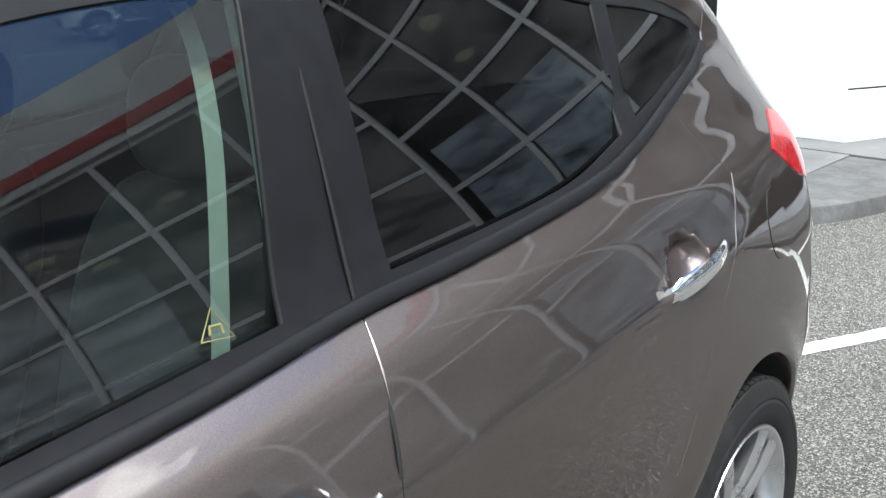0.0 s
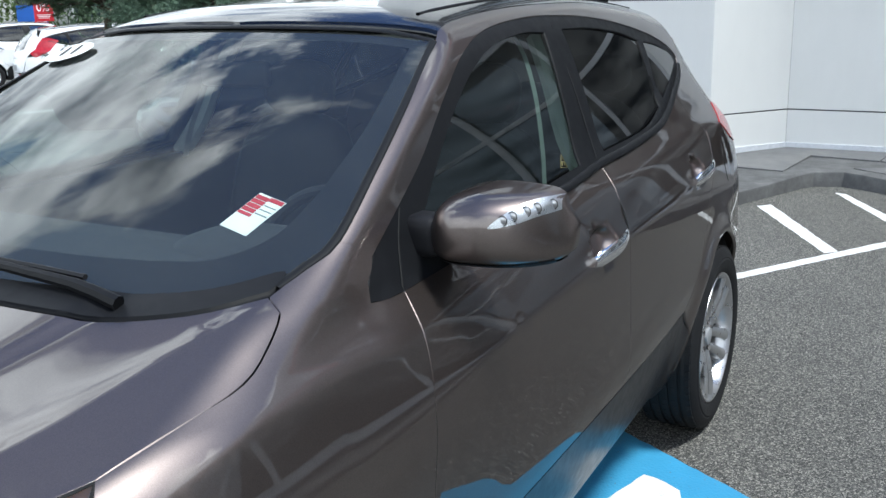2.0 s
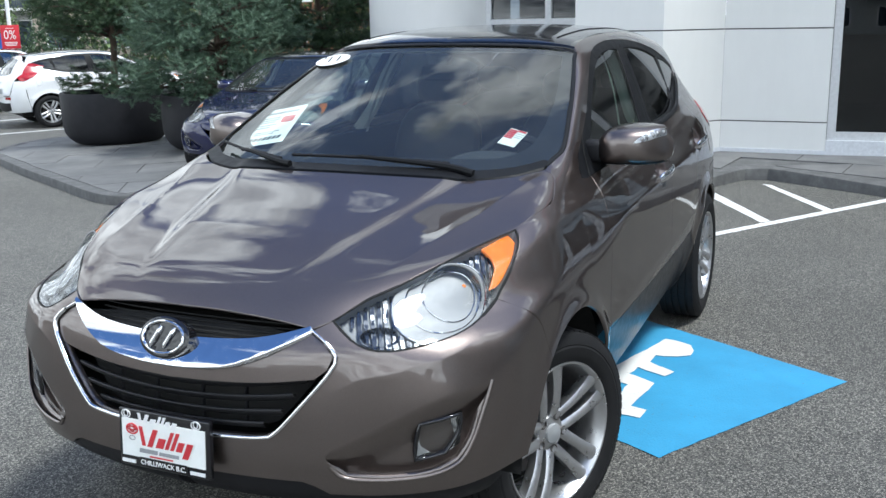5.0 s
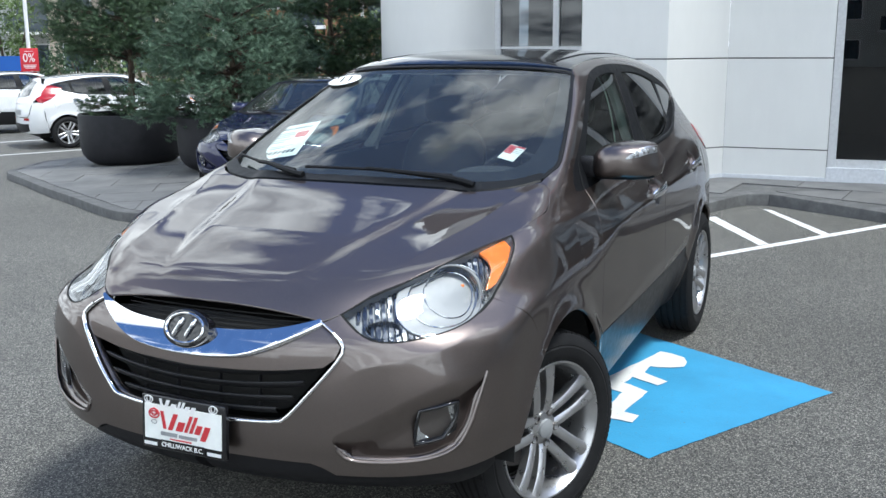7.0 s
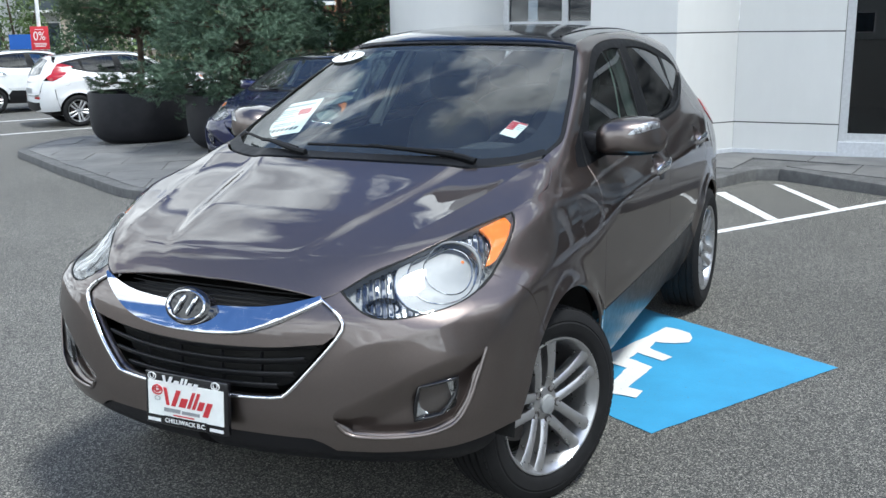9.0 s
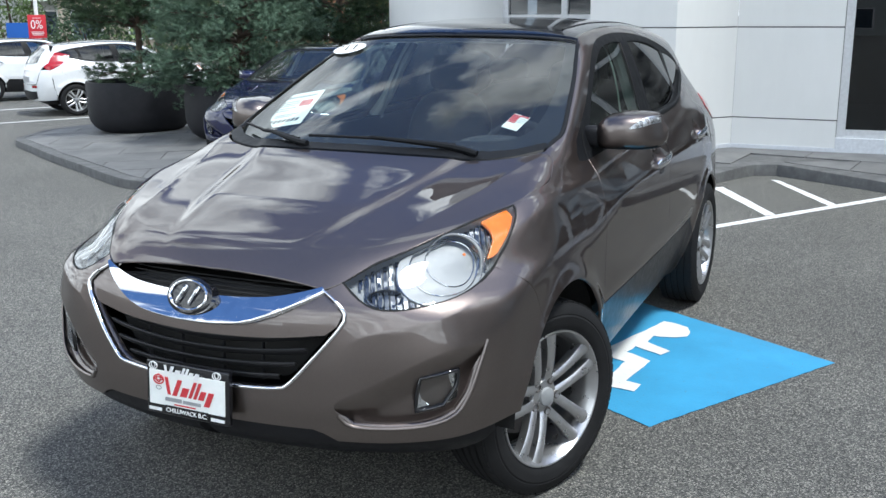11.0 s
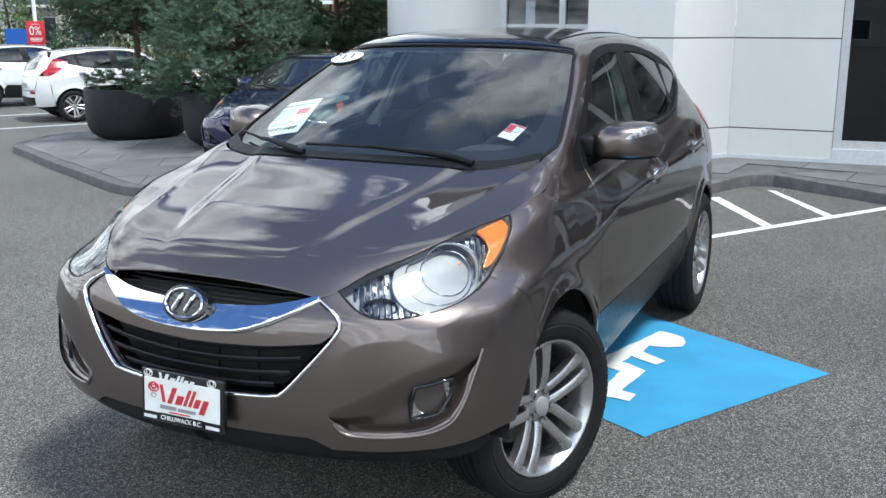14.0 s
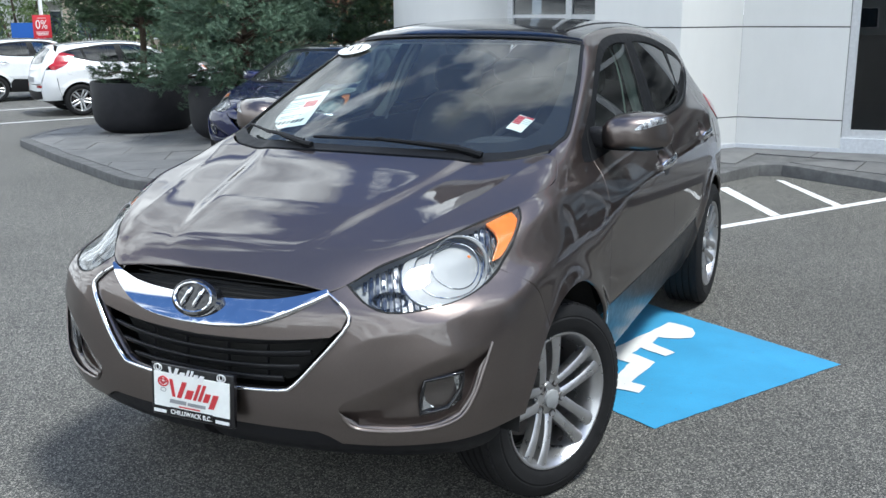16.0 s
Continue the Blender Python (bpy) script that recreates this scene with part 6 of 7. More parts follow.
def slabs(base, ring, angle, size, rise, limit=300, joint=0.012):
    """Paving slabs in running bond, cut to a convex outline, each an object."""
    rng = random.Random(5)
    ring = [(p.x, p.y) for p in ring]
    pts = np.array(ring)
    c, s = math.cos(radians(angle)), math.sin(radians(angle))
    loc = np.stack([pts @ (c, s), pts @ (-s, c)], 1)
    lo, hi = loc.min(0), loc.max(0)
    count = 0
    row = 0
    v = lo[1]
    while v < hi[1]:
        u = lo[0] - (row % 2) * size[0] / 2
        while u < hi[0]:
            cell = [(u + joint / 2, v + joint / 2), (u + size[0] - joint / 2, v + joint / 2), (u + size[0] - joint / 2, v + size[1] - joint / 2), (u + joint / 2, v + size[1] - joint / 2)]
            cell = [(c * x - s * y, s * x + c * y) for x, y in cell]
            poly = cell
            mid = np.mean(cell, 0)
            # cut by the outline's nearest stretches when it crosses the slab
            ins = inside(np.array(cell + [tuple(mid)]), pts)
            if not ins.all():
                if not ins.any():
                    u += size[0]
                    continue
                cx, cy = pts.mean(0)
                for (x0, y0), (x1, y1) in zip(ring, ring[1:] + ring[:1]):
                    if min(math.hypot(x0 - mid[0], y0 - mid[1]), math.hypot(x1 - mid[0], y1 - mid[1])) > max(size):
                        continue
                    a_, b_ = (y1 - y0), -(x1 - x0)
                    if a_ * cx + b_ * cy > a_ * x0 + b_ * y0:
                        a_, b_ = -a_, -b_
                    poly = clip_poly(poly, a_, b_, a_ * x0 + b_ * y0)
                    if len(poly) < 3:
                        break
            # a slab that would still stick out over a hollow of the kerb is left out
            if len(poly) >= 3 and not ins.all():
                pin = np.array(poly) * 0.96 + np.mean(poly, 0) * 0.04
                if not inside(pin, pts).all():
                    poly = []
            if len(poly) >= 3 and count < limit:
                count += 1
                bm = bmesh.new()
                dz = rng.uniform(-0.002, 0.002)
                top = [bm.verts.new((x, y, rise(x, y) + dz + 0.002)) for x, y in poly]
                f = bm.faces.new(top)
                r = bmesh.ops.extrude_face_region(bm, geom=[f])
                for e in r["geom"]:
                    if isinstance(e, bmesh.types.BMVert):
                        e.co.z -= 0.03
                part("slab", bm, PAVING, base, smooth=False)
            u += size[0]
        v += size[1]
        row += 1


walk_rise = lambda x, y: 0.115 + 0.045 * float(np.clip((y - 7.2) / 1.4, -0.2, 1))
PAV = [(-3.8, 6.1), (-2.0, 5.75), (-0.6, 5.9), (-0.05, 6.30), (0.25, 6.95), (0.50, 7.52), (0.72, 7.60), (1.2, 7.32), (1.75, 6.98), (3.5, 5.9), (7.5, 3.4), (9.4, 2.4), (9.8, 6.0), (9.2, 9.6), (4.0, 9.9), (-2, 9.9), (-4.6, 9.6), (-4.8, 7.6)]
pav, pav_ring = raised("pavement_building", PAV, 0.115, PAVING, KERB, "grey stamped concrete pavement with raised kerb", walk_rise)
isl_rise = lambda x, y: 0.10 + slope(x, y)
ISL = [(-10.38, 7.86), (-10.05, 7.35), (-8.99, 6.68), (-7.81, 5.95), (-6.82, 5.38), (-5.35, 4.55), (-4.9, 4.65), (-5.15, 5.6), (-5.7, 7.2), (-6.4, 9.0), (-7.6, 10.2), (-9.3, 10.5), (-10.6, 9.6), (-10.75, 8.7)]
isl, isl_ring = raised("pavement_island", ISL, 0.12, PAVING, KERB, "grey stamped concrete island with raised kerb", isl_rise)

# ---- building ----


def wall_run(name, a, b, z0, z1, label, joints=(), thick=0.25):
    """A white wall of cladding panels from a to b, with dark recessed joints at the given heights; b lies to the right seen from outside."""
    a, b = Vector((*a, 0)), Vector((*b, 0))
    d = (b - a).normalized()
    nrm = Vector((d.y, -d.x, 0))
    M = Matrix((d, -nrm, Vector((0, 0, 1)))).transposed().to_4x4()
    M.translation = a
    L = (b - a).length
    bm = bmesh.new()
    box(bm, 0.0, L, 0.02, thick, z0, z1, M)
    wall = part(name, bm, JOINT, None, label, smooth=False)
    tagged(wall, category="wall", kind="structure")
    cuts = [z0] + list(joints) + [z1]
    n = max(1, round(L / 2.4))
    for lo, hi in zip(cuts, cuts[1:]):
        for i in range(n):
            bm = bmesh.new()
            box(bm, L * i / n + (0.006 if i else 0.0), L * (i + 1) / n - (0.006 if i < n - 1 else 0.0), 0.0, 0.03, lo + 0.007, hi - 0.007, M, 0.003)
            part("panel", bm, WALL, wall, smooth=False)
    return wall, M


J = (0.505, 1.515, 2.53, 3.54, 4.55, 5.56)
H = 7.2
WC, WJ, WR = (-0.46, 7.86), (0.075, 8.58), (1.20, 8.58)
wall_run("wall_entrance", (-1.47, 7.98), WC, 0.12, H, "white clad entrance wall", J[1:])
wall_run("wall_corner", WC, WJ, 0.14, H, "white clad corner wall with dark joints", J)
wall_run("wall_showroom", WJ, WR, 0.14, H, "white clad showroom wall with dark joints", J)
# plinth flashing
for a, b in ((WC, WJ), (WJ, WR)):
    a_, b_ = Vector((*a, 0)), Vector((*b, 0))
    d_ = (b_ - a_).normalized()
    bm = bmesh.new()
    M = Matrix((d_, Vector((-d_.y, d_.x, 0)), Vector((0, 0, 1)))).transposed().to_4x4()
    M.translation = a_
    box(bm, 0, (b_ - a_).length, -0.012, 0.05, 0.10, 0.20, M)
    tagged(part("trim", bm, ALUMINIUM, None, "thin metal flashing at the wall foot", smooth=False), category="flashing", kind="structure")

# interior shade is put into this near-black colour
ROOM_SHADE = plain("showroom_shade_black", (0.026, 0.028, 0.033), 0.8)
PANE = glass("showroom_pane", (0.30, 0.33, 0.36), 0.0, 1.68)
k = Mat("ceiling_lamp_glow", (1, 0.9, 0.5), 0.5)
k.b.inputs["Emission Color"].default_value = (1.0, 0.86, 0.45, 1)
k.b.inputs["Emission Strength"].default_value = 1.6
LAMP_GLOW = k.m
RED_BAND = plain("red_fascia", (0.36, 0.02, 0.03), 0.45)
GREY_FASCIA = plain("grey_fascia", (0.58, 0.59, 0.60), 0.5)


def glazing(name, a, b, z0, z1, cols, levels, label, sill=0.0, frame=0.07):
    """A curtain wall of dark panes between mullions, with the room behind it."""
    a, b = Vector((*a, 0)), Vector((*b, 0))
    d = (b - a).normalized()
    nrm = Vector((d.y, -d.x, 0))
    M = Matrix((d, -nrm, Vector((0, 0, 1)))).transposed().to_4x4()
    M.translation = a
    L = (b - a).length
    base = new(name)
    tagged(base, label, "window", kind="structure")
    lv = [z0 + sill] + list(levels) + [z1]
    for i in range(cols):
        for lo, hi in zip(lv, lv[1:]):
            bm = bmesh.new()
            box(bm, L * i / cols, L * (i + 1) / cols, 0.045, 0.055, lo, hi, M)
            part("pane", bm, PANE, base, smooth=False).visible_shadow = False
    for i in range(cols + 1):
        bm = bmesh.new()
        box(bm, L * i / cols - frame / 2, L * i / cols + frame / 2, 0.0, 0.12, z0, z1, M, 0.004)
        part("mullion", bm, MULLION, base, smooth=False)
    for zz in lv:
        bm = bmesh.new()
        box(bm, frame / 2, L - frame / 2, 0.006, 0.11, zz - frame / 2, zz + frame / 2, M)
        part("transom", bm, MULLION, base, smooth=False)
    if sill:
        bm = bmesh.new()
        box(bm, -0.05, L, -0.03, 0.14, z0 - 0.04, z0 + sill - frame / 2, M)
        part("sill", bm, ALUMINIUM, base, smooth=False)
    return base, M, L


win1, M1, L1 = glazing("window_1", (1.25, 8.60), (6.05, 8.95), 0.16, 6.7, 3, (2.9, 4.2, 5.5), "tall dark showroom window in white frame", sill=0.20, frame=0.09)
win2, M2, L2 = glazing("window_2", (6.05, 8.95), (11.36, 5.28), 0.16, 6.7, 4, (2.2, 3.5, 4.8), "slanted glazed showroom front with pale mullions", sill=0.20, frame=0.09)
win4, M5, L5 = glazing("window_4", (11.36, 5.28), (13.2, -9.0), 0.16, 6.7, 9, (2.2, 3.5, 4.8), "long glazed showroom front with pale mullions", sill=0.20, frame=0.09)
FRONT = [(0.9, 8.57), (6.05, 8.95), (11.36, 5.28), (13.2, -9.0)]


def band(name, dist, z0, z1, mat, label, thick=0.5):
    """A straight-edged band that follows the showroom front at a distance."""
    bm = bmesh.new()
    for (x0, y0), (x1, y1) in zip(FRONT, FRONT[1:]):
        d_ = Vector((x1 - x0, y1 - y0, 0)).normalized()
        M = Matrix((d_, Vector((-d_.y, d_.x, 0)), Vector((0, 0, 1)))).transposed().to_4x4()
        M.translation = (x0, y0, 0)
        box(bm, -0.1, math.hypot(x1 - x0, y1 - y0) + 0.1, -dist, -dist + thick, z0, z1, M)
    tagged(part(name, bm, mat, None, label, smooth=False), category="fascia", kind="structure")


band("fascia", 0.15, 6.76, 8.6, GREY_FASCIA, "grey fascia above the glazing")
band("fascia_stripe", 0.20, 6.95, 7.25, RED_BAND, "dark red stripe along the fascia", 0.04)
# room surfaces behind the glass, coloured near-black to look unlit
band("floor_showroom", -0.25, 0.05, 0.10, ROOM_SHADE, "showroom floor with its shade put into a near-black colour", 7.0)
band("ceiling_showroom", -0.25, 6.74, 6.80, ROOM_SHADE, "showroom ceiling with its shade put into a near-black colour", 7.0)
band("wall_showroom_inner", -7.2, 0.05, 6.74, ROOM_SHADE, "inner showroom wall with its shade put into a near-black colour", 0.2)
for i, (lx, ly) in enumerate(((7.8, 9.6), (9.6, 8.4), (11.3, 7.2), (4.4, 10.2), (2.6, 10.0), (9.0, 11.4), (10.9, 10.2), (12.7, 8.9), (13.3, 4.6), (13.8, 1.0), (5.5, 12.0), (3.5, 12.0))):
    lz = 5.9
    bm = bmesh.new()
    lathe(bm, [(0.0, 0.0), (0.0, 0.20), (0.03, 0.22), (0.10, 0.14), (0.10, 0.0)], "z", 24, Matrix.Translation((lx, ly, lz)))
    ob = part("pendant_lamp", bm, LAMP_GLOW, None, "round yellow pendant lamp inside the showroom")
    tagged(ob, category="lamp", group="showroom lamps")
    bm = bmesh.new()
    tube(bm, [(lx, ly, lz + 0.09), (lx, ly, 6.74)], 0.01, 6)
    part("cord", bm, MULLION, ob)

# recessed entrance with glazed door, and the rounded column beside it
ent, M3, L3 = glazing("door_1", (-2.95, 9.1), (-1.35, 9.1), 0.16, H, 2, (1.62, 2.35), "glazed entrance door in pale frames", frame=0.08)
# hall walls, also coloured near-black in place of shade
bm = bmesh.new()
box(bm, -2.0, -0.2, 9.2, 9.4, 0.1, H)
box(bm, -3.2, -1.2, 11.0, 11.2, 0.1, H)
tagged(part("wall_entrance_inner", bm, ROOM_SHADE, None, "entrance hall walls with their shade put into a near-black colour", smooth=False), category="wall", kind="structure")
bm = bmesh.new()
box(bm, -1.47, -1.30, 8.0, 9.12, 0.12, H)
tagged(part("wall_entrance_return", bm, WALL, None, "white wall return beside the entrance", smooth=False), category="wall", kind="structure")
bm = bmesh.new()
lathe(bm, [(0.1, 0.95), (H, 0.95)], "z", 48, Matrix.Translation((-3.82, 9.55, 0)))
tagged(part("entrance_column", bm, WALL, None, "white rounded column at the entrance"), category="column", kind="structure")
bm = bmesh.new()
box(bm, -4.7, 20, 9.2, 22, 8.2, 8.6)
tagged(part("roof_building", bm, GREY_FASCIA, None, "flat grey roof of the showroom", smooth=False), category="roof", kind="structure")

# ---- planters and conifers ----


def planter(x, y, z, r, h):
    base = thing("planter", "large matt black round planter on concrete island", "planter", "planters by the kerb", (x, y, z))
    bm = bmesh.new()
    lathe(bm, [(0.0, 0.0), (0.0, r * 0.64), (0.012, r * 0.70), (0.045, r * 0.80), (0.10, r * 0.89), (0.18, r * 0.955), (0.28, r * 0.985), (0.42, r * 0.995), (h - 0.015, r), (h, r - 0.01), (h, r - 0.06), (h - 0.12, r - 0.07)], "z", 64)
    part("bowl", bm, PLANTER, base)
    bm = bmesh.new()
    lathe(bm, [(h - 0.10, 0.0), (h - 0.08, r * 0.5), (h - 0.11, r - 0.065)], "z", 40)
    part("soil", bm, BARK, base)
    return base


def conifer(name, label, x, y, z, limbs, needles, seed, height, length, width, trunk=0.06):
    """A trunk with limbs, and sprays of needles on every limb, drawn out in layers with gaps between them."""
    rng = random.Random(seed)
    base = thing(name, label, "tree", "conifers in planters", (x, y, z))
    bm = bmesh.new()
    tube(bm, [(0, 0, -0.1), (0.05, 0.02, height * 0.3), (-0.03, 0.04, height * 0.65), (0.02, 0.0, height)], [trunk, trunk * 0.8, trunk * 0.5, 0.012], 9)
    part("trunk", bm, BARK, base)
    verts, faces = [], []

    def spray(p, d, size):
        """A shoot with needles all round it."""
        d = d.normalized()
        u = d.orthogonal().normalized()
        w = d.cross(u)
        n = 20
        for i in range(n):
            f0 = i / n
            a = i * 2.4
            out_ = (u * math.cos(a) + w * math.sin(a))
            q = p + d * size * f0
            tip = q + (out_ * 0.75 + d * 0.65) * length * rng.uniform(0.75, 1.15)
            side = d.cross(out_).normalized() * width
            k0 = len(verts)
            verts.extend((q - side, q + side, tip))
            faces.append((k0, k0 + 1, k0 + 2))

    for h0, reach, droop, count, fill in limbs:
        for i in range(count):
            a = 2 * math.pi * (i + rng.uniform(-0.35, 0.35)) / count + h0 * 2.1
            L = reach * rng.uniform(0.65, 1.12)
            d = Vector((math.cos(a), math.sin(a), 0))
            start = Vector((0, 0, h0 + rng.uniform(-0.06, 0.06)))
            pts = [start + d * L * f0 + Vector((0, 0, droop * f0 * f0 + 0.10 * math.sin(f0 * 3) * rng.uniform(0.4, 1.2))) for f0 in (0, 0.3, 0.6, 0.85, 1.0)]
            lim = bmesh.new()
            tube(lim, pts, [0.022, 0.016, 0.012, 0.008, 0.004], 5)
            part("limb", lim, BARK, base)
            for s in range(fill):
                f0 = 0.22 + 0.80 * rng.random() ** 0.7
                j = min(int(f0 * 4), 3)
                p = pts[j].lerp(pts[j + 1], min(1.0, f0 * 4 - j)) + Vector((rng.gauss(0, 0.10), rng.gauss(0, 0.10), rng.gauss(0.03, 0.075)))
                spray(p, d * 0.8 + Vector((rng.gauss(0, 0.6), rng.gauss(0, 0.6), rng.gauss(0.15, 0.45))), rng.uniform(0.09, 0.17))
    raw("crown", verts, faces, needles, base, smooth=False)
    return base


P1, P2 = (-8.95, 8.85, -0.085), (-6.62, 8.30, -0.02)
planter(*P1, 0.79, 0.78)
planter(*P2, 0.78, 0.76)
pine = [(0.16, 0.75, 0.02, 9, 22), (0.95, 0.95, 0.10, 9, 60), (1.2, 1.15, 0.12, 10, 70), (1.5, 1.10, 0.15, 10, 66), (1.8, 0.95, 0.2, 9, 60), (2.1, 0.75, 0.25, 8, 50), (2.4, 0.5, 0.3, 6, 40)]
conifer("pine_tree", "dark green layered pine growing in a black planter", P1[0], P1[1], P1[2] + 0.68, pine, NEEDLE_DARK, 3, 2.6, 0.075, 0.006)
spruce = [(0.0, 0.95, -0.18, 10, 60), (0.2, 1.15, -0.12, 11, 74), (0.42, 1.25, 0.0, 12, 80), (0.68, 1.25, 0.10, 12, 80), (0.92, 1.1, 0.16, 11, 74), (1.15, 0.95, 0.2, 10, 64), (1.38, 0.8, 0.25, 9, 54), (1.6, 0.55, 0.3, 7, 40)]
conifer("spruce_tree", "blue-green spruce spilling over its black planter", P2[0], P2[1], P2[2] + 0.66, spruce, NEEDLE_BLUE, 8, 1.8, 0.058, 0.0055)
conifer("pine_tree", "tall dark pine behind the parked blue car", -6.6, 11.0, -0.1, [(h0 + 1.3, r, 0.15, 8, 62) for h0, r in ((0, 0.9), (0.3, 1.15), (0.6, 1.2), (0.95, 1.1), (1.3, 0.95), (1.7, 0.8))], NEEDLE_DARK, 12, 3.3, 0.08, 0.0065, 0.08)

# ---- other parked cars: the same pressings at other proportions and in other paint ----


def other_car(name, label, at, rz, size, paint, drop=()):
    ob = copy_thing(car, pose(*at, 0, 0, rz) @ Matrix.Diagonal((*size, 1)))
    ob.name = name
    tagged(ob, label, "car")
    gone = set()
    for o in ob.children_recursive:
        if o.name.split(".")[0] in ("price_sheet", "year_sticker", "permit_card", "plate_frame", "chrome_wing", "chrome_surround", "chrome_surround_end", "tread"):
            gone.update((o, *o.children_recursive))
    for o in gone:
        bpy.data.objects.remove(o)
    for o in ob.children_recursive:
        if o.data and o.data.materials and o.data.materials[0] == PAINT:
            o.material_slots[0].link = "OBJECT"
            o.material_slots[0].material = paint
        if "label" in o and "brown" in o["label"]:
            del o["label"]
    return ob


blue_car = other_car("parked_hatchback", "dark blue hatchback parked beside the planters", (-4.37, 6.2, 0.0), 10, (0.95, 0.95, 0.80), BLUE_CAR)
white_a = other_car("parked_hatchback", "white hatchback parked in a marked bay", (-12.48, 13.97, -0.26), 148, (0.93, 0.88, 0.88), WHITE_CAR)
white_b = other_car("parked_hatchback", "white hatchback parked in the farther bay", (-16.8, 15.8, -0.28), 150, (0.95, 0.96, 0.88), WHITE_CAR)

for ob in (white_a, white_b):
    panel("large_tail_lamp", line(S((2.66, 1.33), (2.84, 1.385), (2.97, 1.395)), S((2.97, 1.395), (3.10, 1.25), (3.19, 1.07)), S((3.19, 1.07), (3.02, 1.08), (2.88, 1.14)), S((2.88, 1.14), (2.76, 1.25), (2.66, 1.33))), (-1, -0.4, -0.1), RED_LENS, ob, sides=BOTH, out=0.012, thick=0.02, step=0.03, label="red tail lamp")
    q = line(R((0, 0.86), (0.3, 0.86)), R((0.3, 0.86), (0.3, 0.75)), R((0.3, 0.75), (0, 0.75)), R((0, 0.75), (0, 0.86)), step=0.06)
    panel("plate_recess", q, (-0.1, -1, 0), INK_GREY, ob, whole=True, out=0.006, thick=0.01, step=0.06, label="grey number plate")
    q = line(R((0, 0.56), (0.4, 0.55), (0.62, 0.56)), R((0.62, 0.56), (0.60, 0.40)), R((0.60, 0.40), (0.3, 0.36), (0, 0.36)), R((0, 0.36), (0, 0.56)), step=0.06)
    panel("rear_diffuser", q, (-0.1, -1, 0), BLACK_PLASTIC, ob, whole=True, out=0.010, thick=0.02, step=0.06, label="black lower bumper insert")
    q = line(R((0.46, 0.68), (0.64, 0.69)), R((0.64, 0.69), (0.64, 0.63)), R((0.64, 0.63), (0.46, 0.63)), R((0.46, 0.63), (0.46, 0.68)), step=0.05)
    panel("reflector", q, (-0.3, -1, 0), RED_LENS, ob, sides=BOTH, out=0.010, thick=0.015, step=0.05, label="red bumper reflector")

# ---- far side of the lot ----
SIGN_RED = plain("red_sign", (0.58, 0.02, 0.035), 0.5)
BLUE_SHEET = plain("blue_hoarding", (0.012, 0.10, 0.42), 0.6)
sign = thing("sale_sign", "red sale sign with white figures on a white pole", "sign", at=(-17.88, 15.27, -0.28), rz=44)
bm = bmesh.new()
tube(bm, [(0, 0, 0), (0, 0, 5.5)], 0.045, 10)
part("pole", bm, INK_WHITE, sign)
bm = boxed(-0.21, 0.21, -0.075, -0.05, 1.42, 1.98, bevel=0.006)
part("board", bm, SIGN_RED, sign)
words("figure", "0%", 0.30, INK_WHITE, Matrix.Translation((-0.01, -0.078, 1.74)) @ Euler((radians(90), 0, 0)).to_matrix().to_4x4(), sign, squash=0.8)
bars("white_bar", [(-0.15, 0.15, 1.56, 1.575, 0), (-0.14, 0.14, 1.525, 1.54, 0), (-0.12, 0.12, 1.49, 1.505, 0), (-0.10, 0.10, 1.90, 1.91, 0)], INK_WHITE, Matrix.Translation((0, -0.0755, 0)) @ Euler((radians(90), 0, 0)).to_matrix().to_4x4(), sign, z=0.0)
hoard = tagged(part("hoarding", boxed(-0.36, 0.36, -0.03, 0.03, 0, 1.80, Matrix.Translation((-19.87, 16.55, -0.3)) @ Euler((0, 0, radians(44))).to_matrix().to_4x4()), BLUE_SHEET, None, "flat blue hoarding behind the parked cars", smooth=False), category="hoarding")


def bush(name, label, x, y, z, rx, ry, rz_, n, seed, mat, leaf_size=0.09):
    rng = random.Random(seed)
    base = thing(name, label, "shrub", "shrubs behind the lot", (x, y, z))
    for i in range(5):
        a = i * 1.3
        bm = bmesh.new()
        tube(bm, [(0, 0, 0), (0.3 * rx * math.cos(a), 0.3 * ry * math.sin(a), rz_ * 0.5), (0.6 * rx * math.cos(a), 0.6 * ry * math.sin(a), rz_ * 0.9)], [0.06, 0.04, 0.01], 6)
        part("stem", bm, BARK, base)
    lumps = [(rng.gauss(0, 0.5) * rx, rng.gauss(0, 0.5) * ry, rz_ * rng.uniform(0.25, 1.05), rng.uniform(0.25, 0.5)) for _ in range(22)]
    vs, fs = [], []
    for i in range(n):
        cx, cy, cz, r = rng.choice(lumps)
        d = Vector((rng.gauss(0, 1), rng.gauss(0, 1), rng.gauss(0, 1))).normalized()
        p = Vector((cx, cy, cz)) + d * r * min(rx, rz_) * rng.uniform(0.6, 1.05)
        u = d.orthogonal().normalized()
        u.rotate(Euler((rng.uniform(-0.8, 0.8), rng.uniform(-0.8, 0.8), rng.uniform(0, 6.3))))
        w = d.cross(u)
        k0 = len(vs)
        s = leaf_size * rng.uniform(0.6, 1.3)
        vs.extend((p - u * s * 0.5, p - w * s * 0.3 + d * 0.01, p + u * s * 0.5, p + w * s * 0.3))
        fs.append((k0, k0 + 1, k0 + 2, k0 + 3))
    raw("foliage", vs, fs, mat, base, smooth=False)
    return base


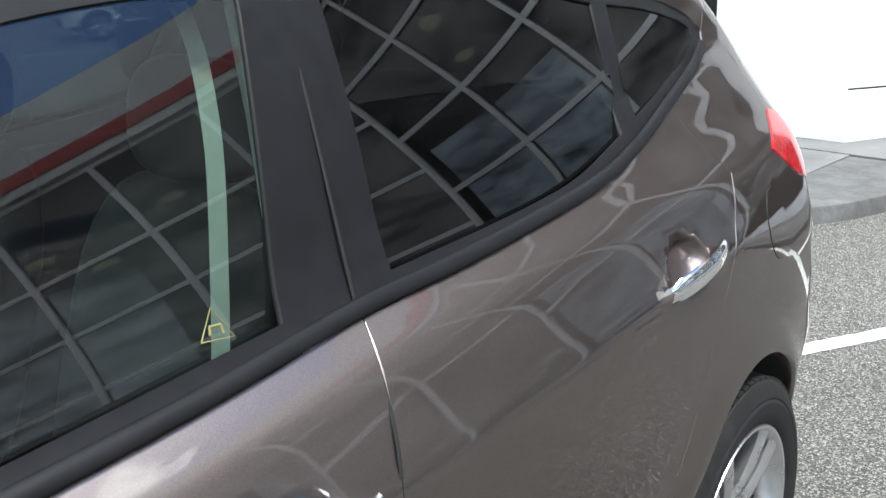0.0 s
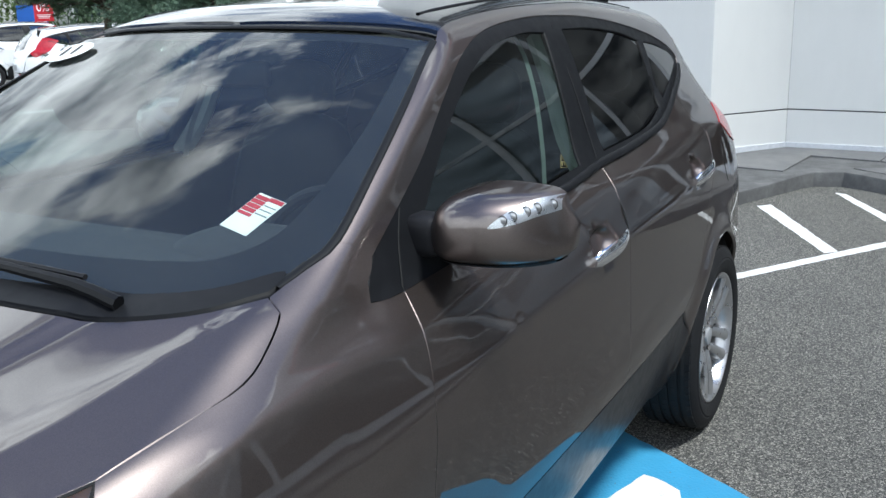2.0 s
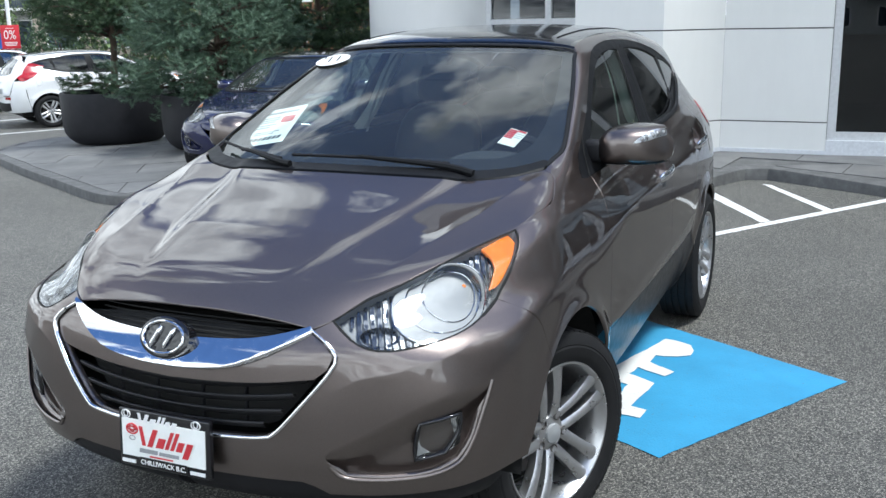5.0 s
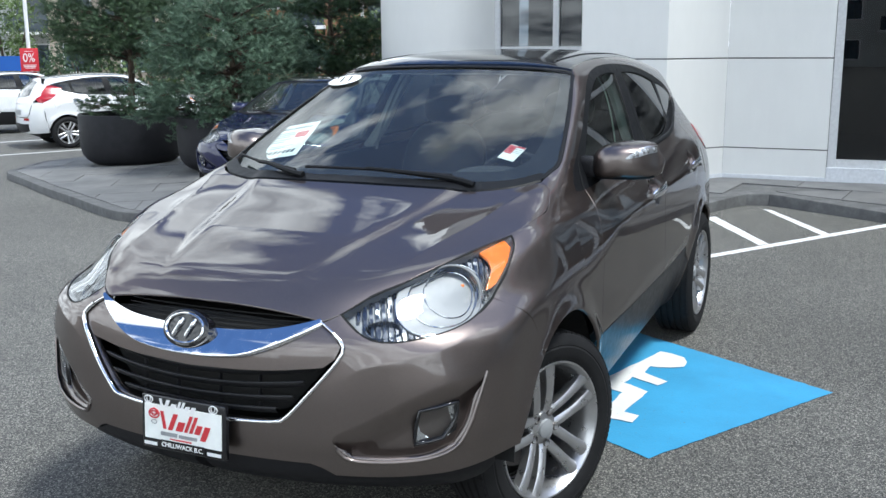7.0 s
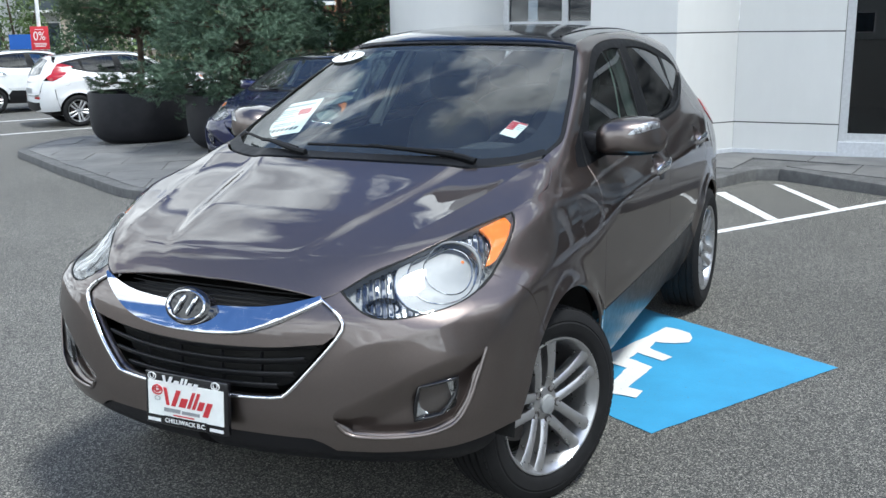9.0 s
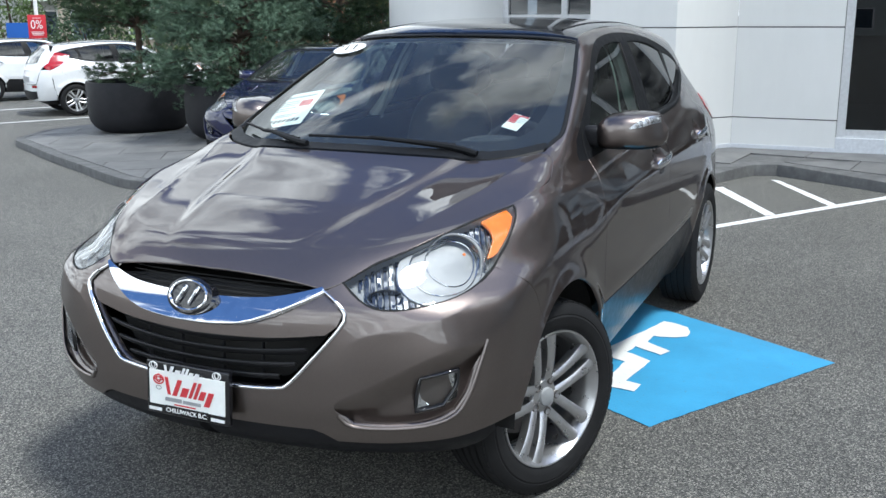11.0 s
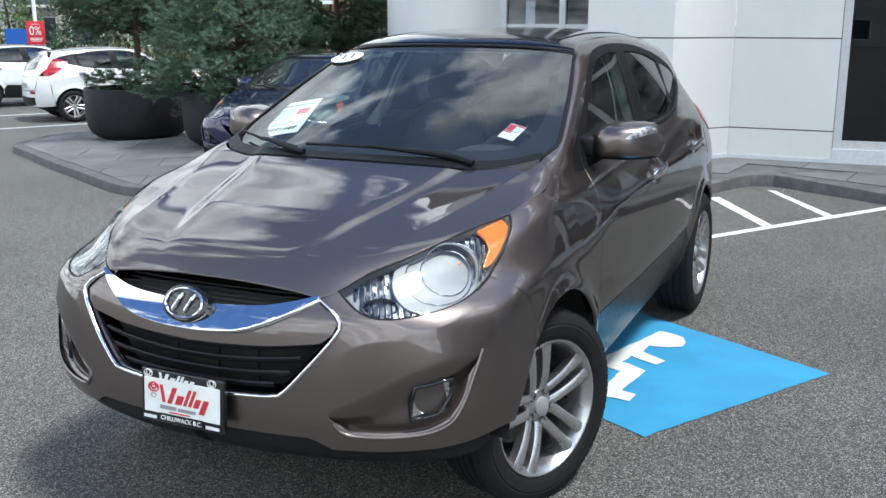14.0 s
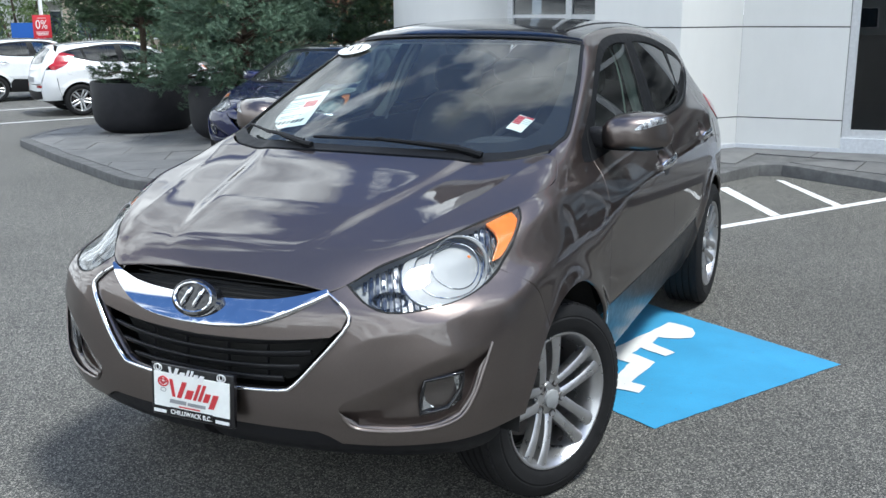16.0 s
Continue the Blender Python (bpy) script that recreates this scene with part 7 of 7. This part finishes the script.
for i in range(9):
    f0 = i / 8
    bush("hedge_shrub", "pale green broadleaf shrub", -27.5 + 15.0 * f0, 17.5 + 9.5 * f0, -0.3, 1.7, 1.4, 1.9 + 0.7 * ((i * 7) % 3), 2600, 20 + i, LEAF_GREEN if i % 3 else NEEDLE_DARK, 0.14)

FAR_WALL = plain("grey_plaster", (0.50, 0.51, 0.50), 0.8, scale=0.6)
FAR_WALL2 = plain("beige_plaster", (0.42, 0.36, 0.29), 0.8, scale=0.6)
FAR_PANE = plain("far_window_glass", (0.05, 0.07, 0.09), 0.08)


def far_building(label, x, y, rz, w, d, storeys, cols, mat, roof_mat):
    base = thing("apartment_building", label, "building", at=(x, y, -0.4), rz=rz)
    H_ = storeys * 2.9
    part("wall", boxed(-w / 2, w / 2, 0, d, 0, H_), mat, base, smooth=False)
    part("roof", boxed(-w / 2 - 0.4, w / 2 + 0.4, -0.4, d + 0.4, H_, H_ + 0.35), roof_mat, base, smooth=False)
    for s in range(storeys):
        for c in range(cols):
            cx = -w / 2 + w * (c + 0.5) / cols
            win = part("window", boxed(cx - w / cols * 0.28, cx + w / cols * 0.28, -0.06, 0.04, s * 2.9 + 0.9, s * 2.9 + 2.4), INK_WHITE, base, smooth=False)
            part("pane", boxed(cx - w / cols * 0.25, cx + w / cols * 0.25, -0.075, -0.02, s * 2.9 + 0.97, s * 2.9 + 2.33), FAR_PANE, win, smooth=False)
            if s and c % 2:
                bal = part("balcony", boxed(cx - w / cols * 0.45, cx + w / cols * 0.45, -1.2, 0, s * 2.9 + 0.0, s * 2.9 + 0.15), INK_WHITE, base, smooth=False)
                part("balustrade", boxed(cx - w / cols * 0.45, cx + w / cols * 0.45, -1.2, -1.14, s * 2.9 + 0.15, s * 2.9 + 1.1), FAR_PANE, bal, smooth=False)
    return base


far_building("pale grey apartment block with balconies, far off", -44, 40, 46, 22, 10, 4, 7, FAR_WALL, GREY_FASCIA)
far_building("low beige shop building with a grey roof, far off", -31, 38, 30, 14, 10, 2, 5, FAR_WALL2, GREY_FASCIA)
BRICK_FAR = plain("orange_brick_far", (0.34, 0.17, 0.10), 0.85, vary=0.3, scale=3)
far_building("orange-brown brick building with dark upper storey, far off", -21.6, 37.5, 28, 9, 8, 2, 5, BRICK_FAR, FAR_PANE)
pole = thing("lamp_post", "pale steel lamp post behind the trees", "lamp post", at=(-15.2, 27.5, -0.4))
bm = bmesh.new()
tube(bm, [(0, 0, 0), (0, 0, 7.0)], [0.075, 0.05], 10)
part("post", bm, MULLION, pole)
# added block behind the camera, out of view; it can only show in reflections
far_building("added pale block behind the camera, out of view", 6, -60, 180, 40, 10, 2, 10, FAR_WALL, GREY_FASCIA)


# ---- paving slabs, last ----
slabs(pav, pav_ring, -8, (1.15, 0.75), walk_rise, 280)
slabs(isl, isl_ring, 34, (1.2, 0.8), isl_rise, 120)
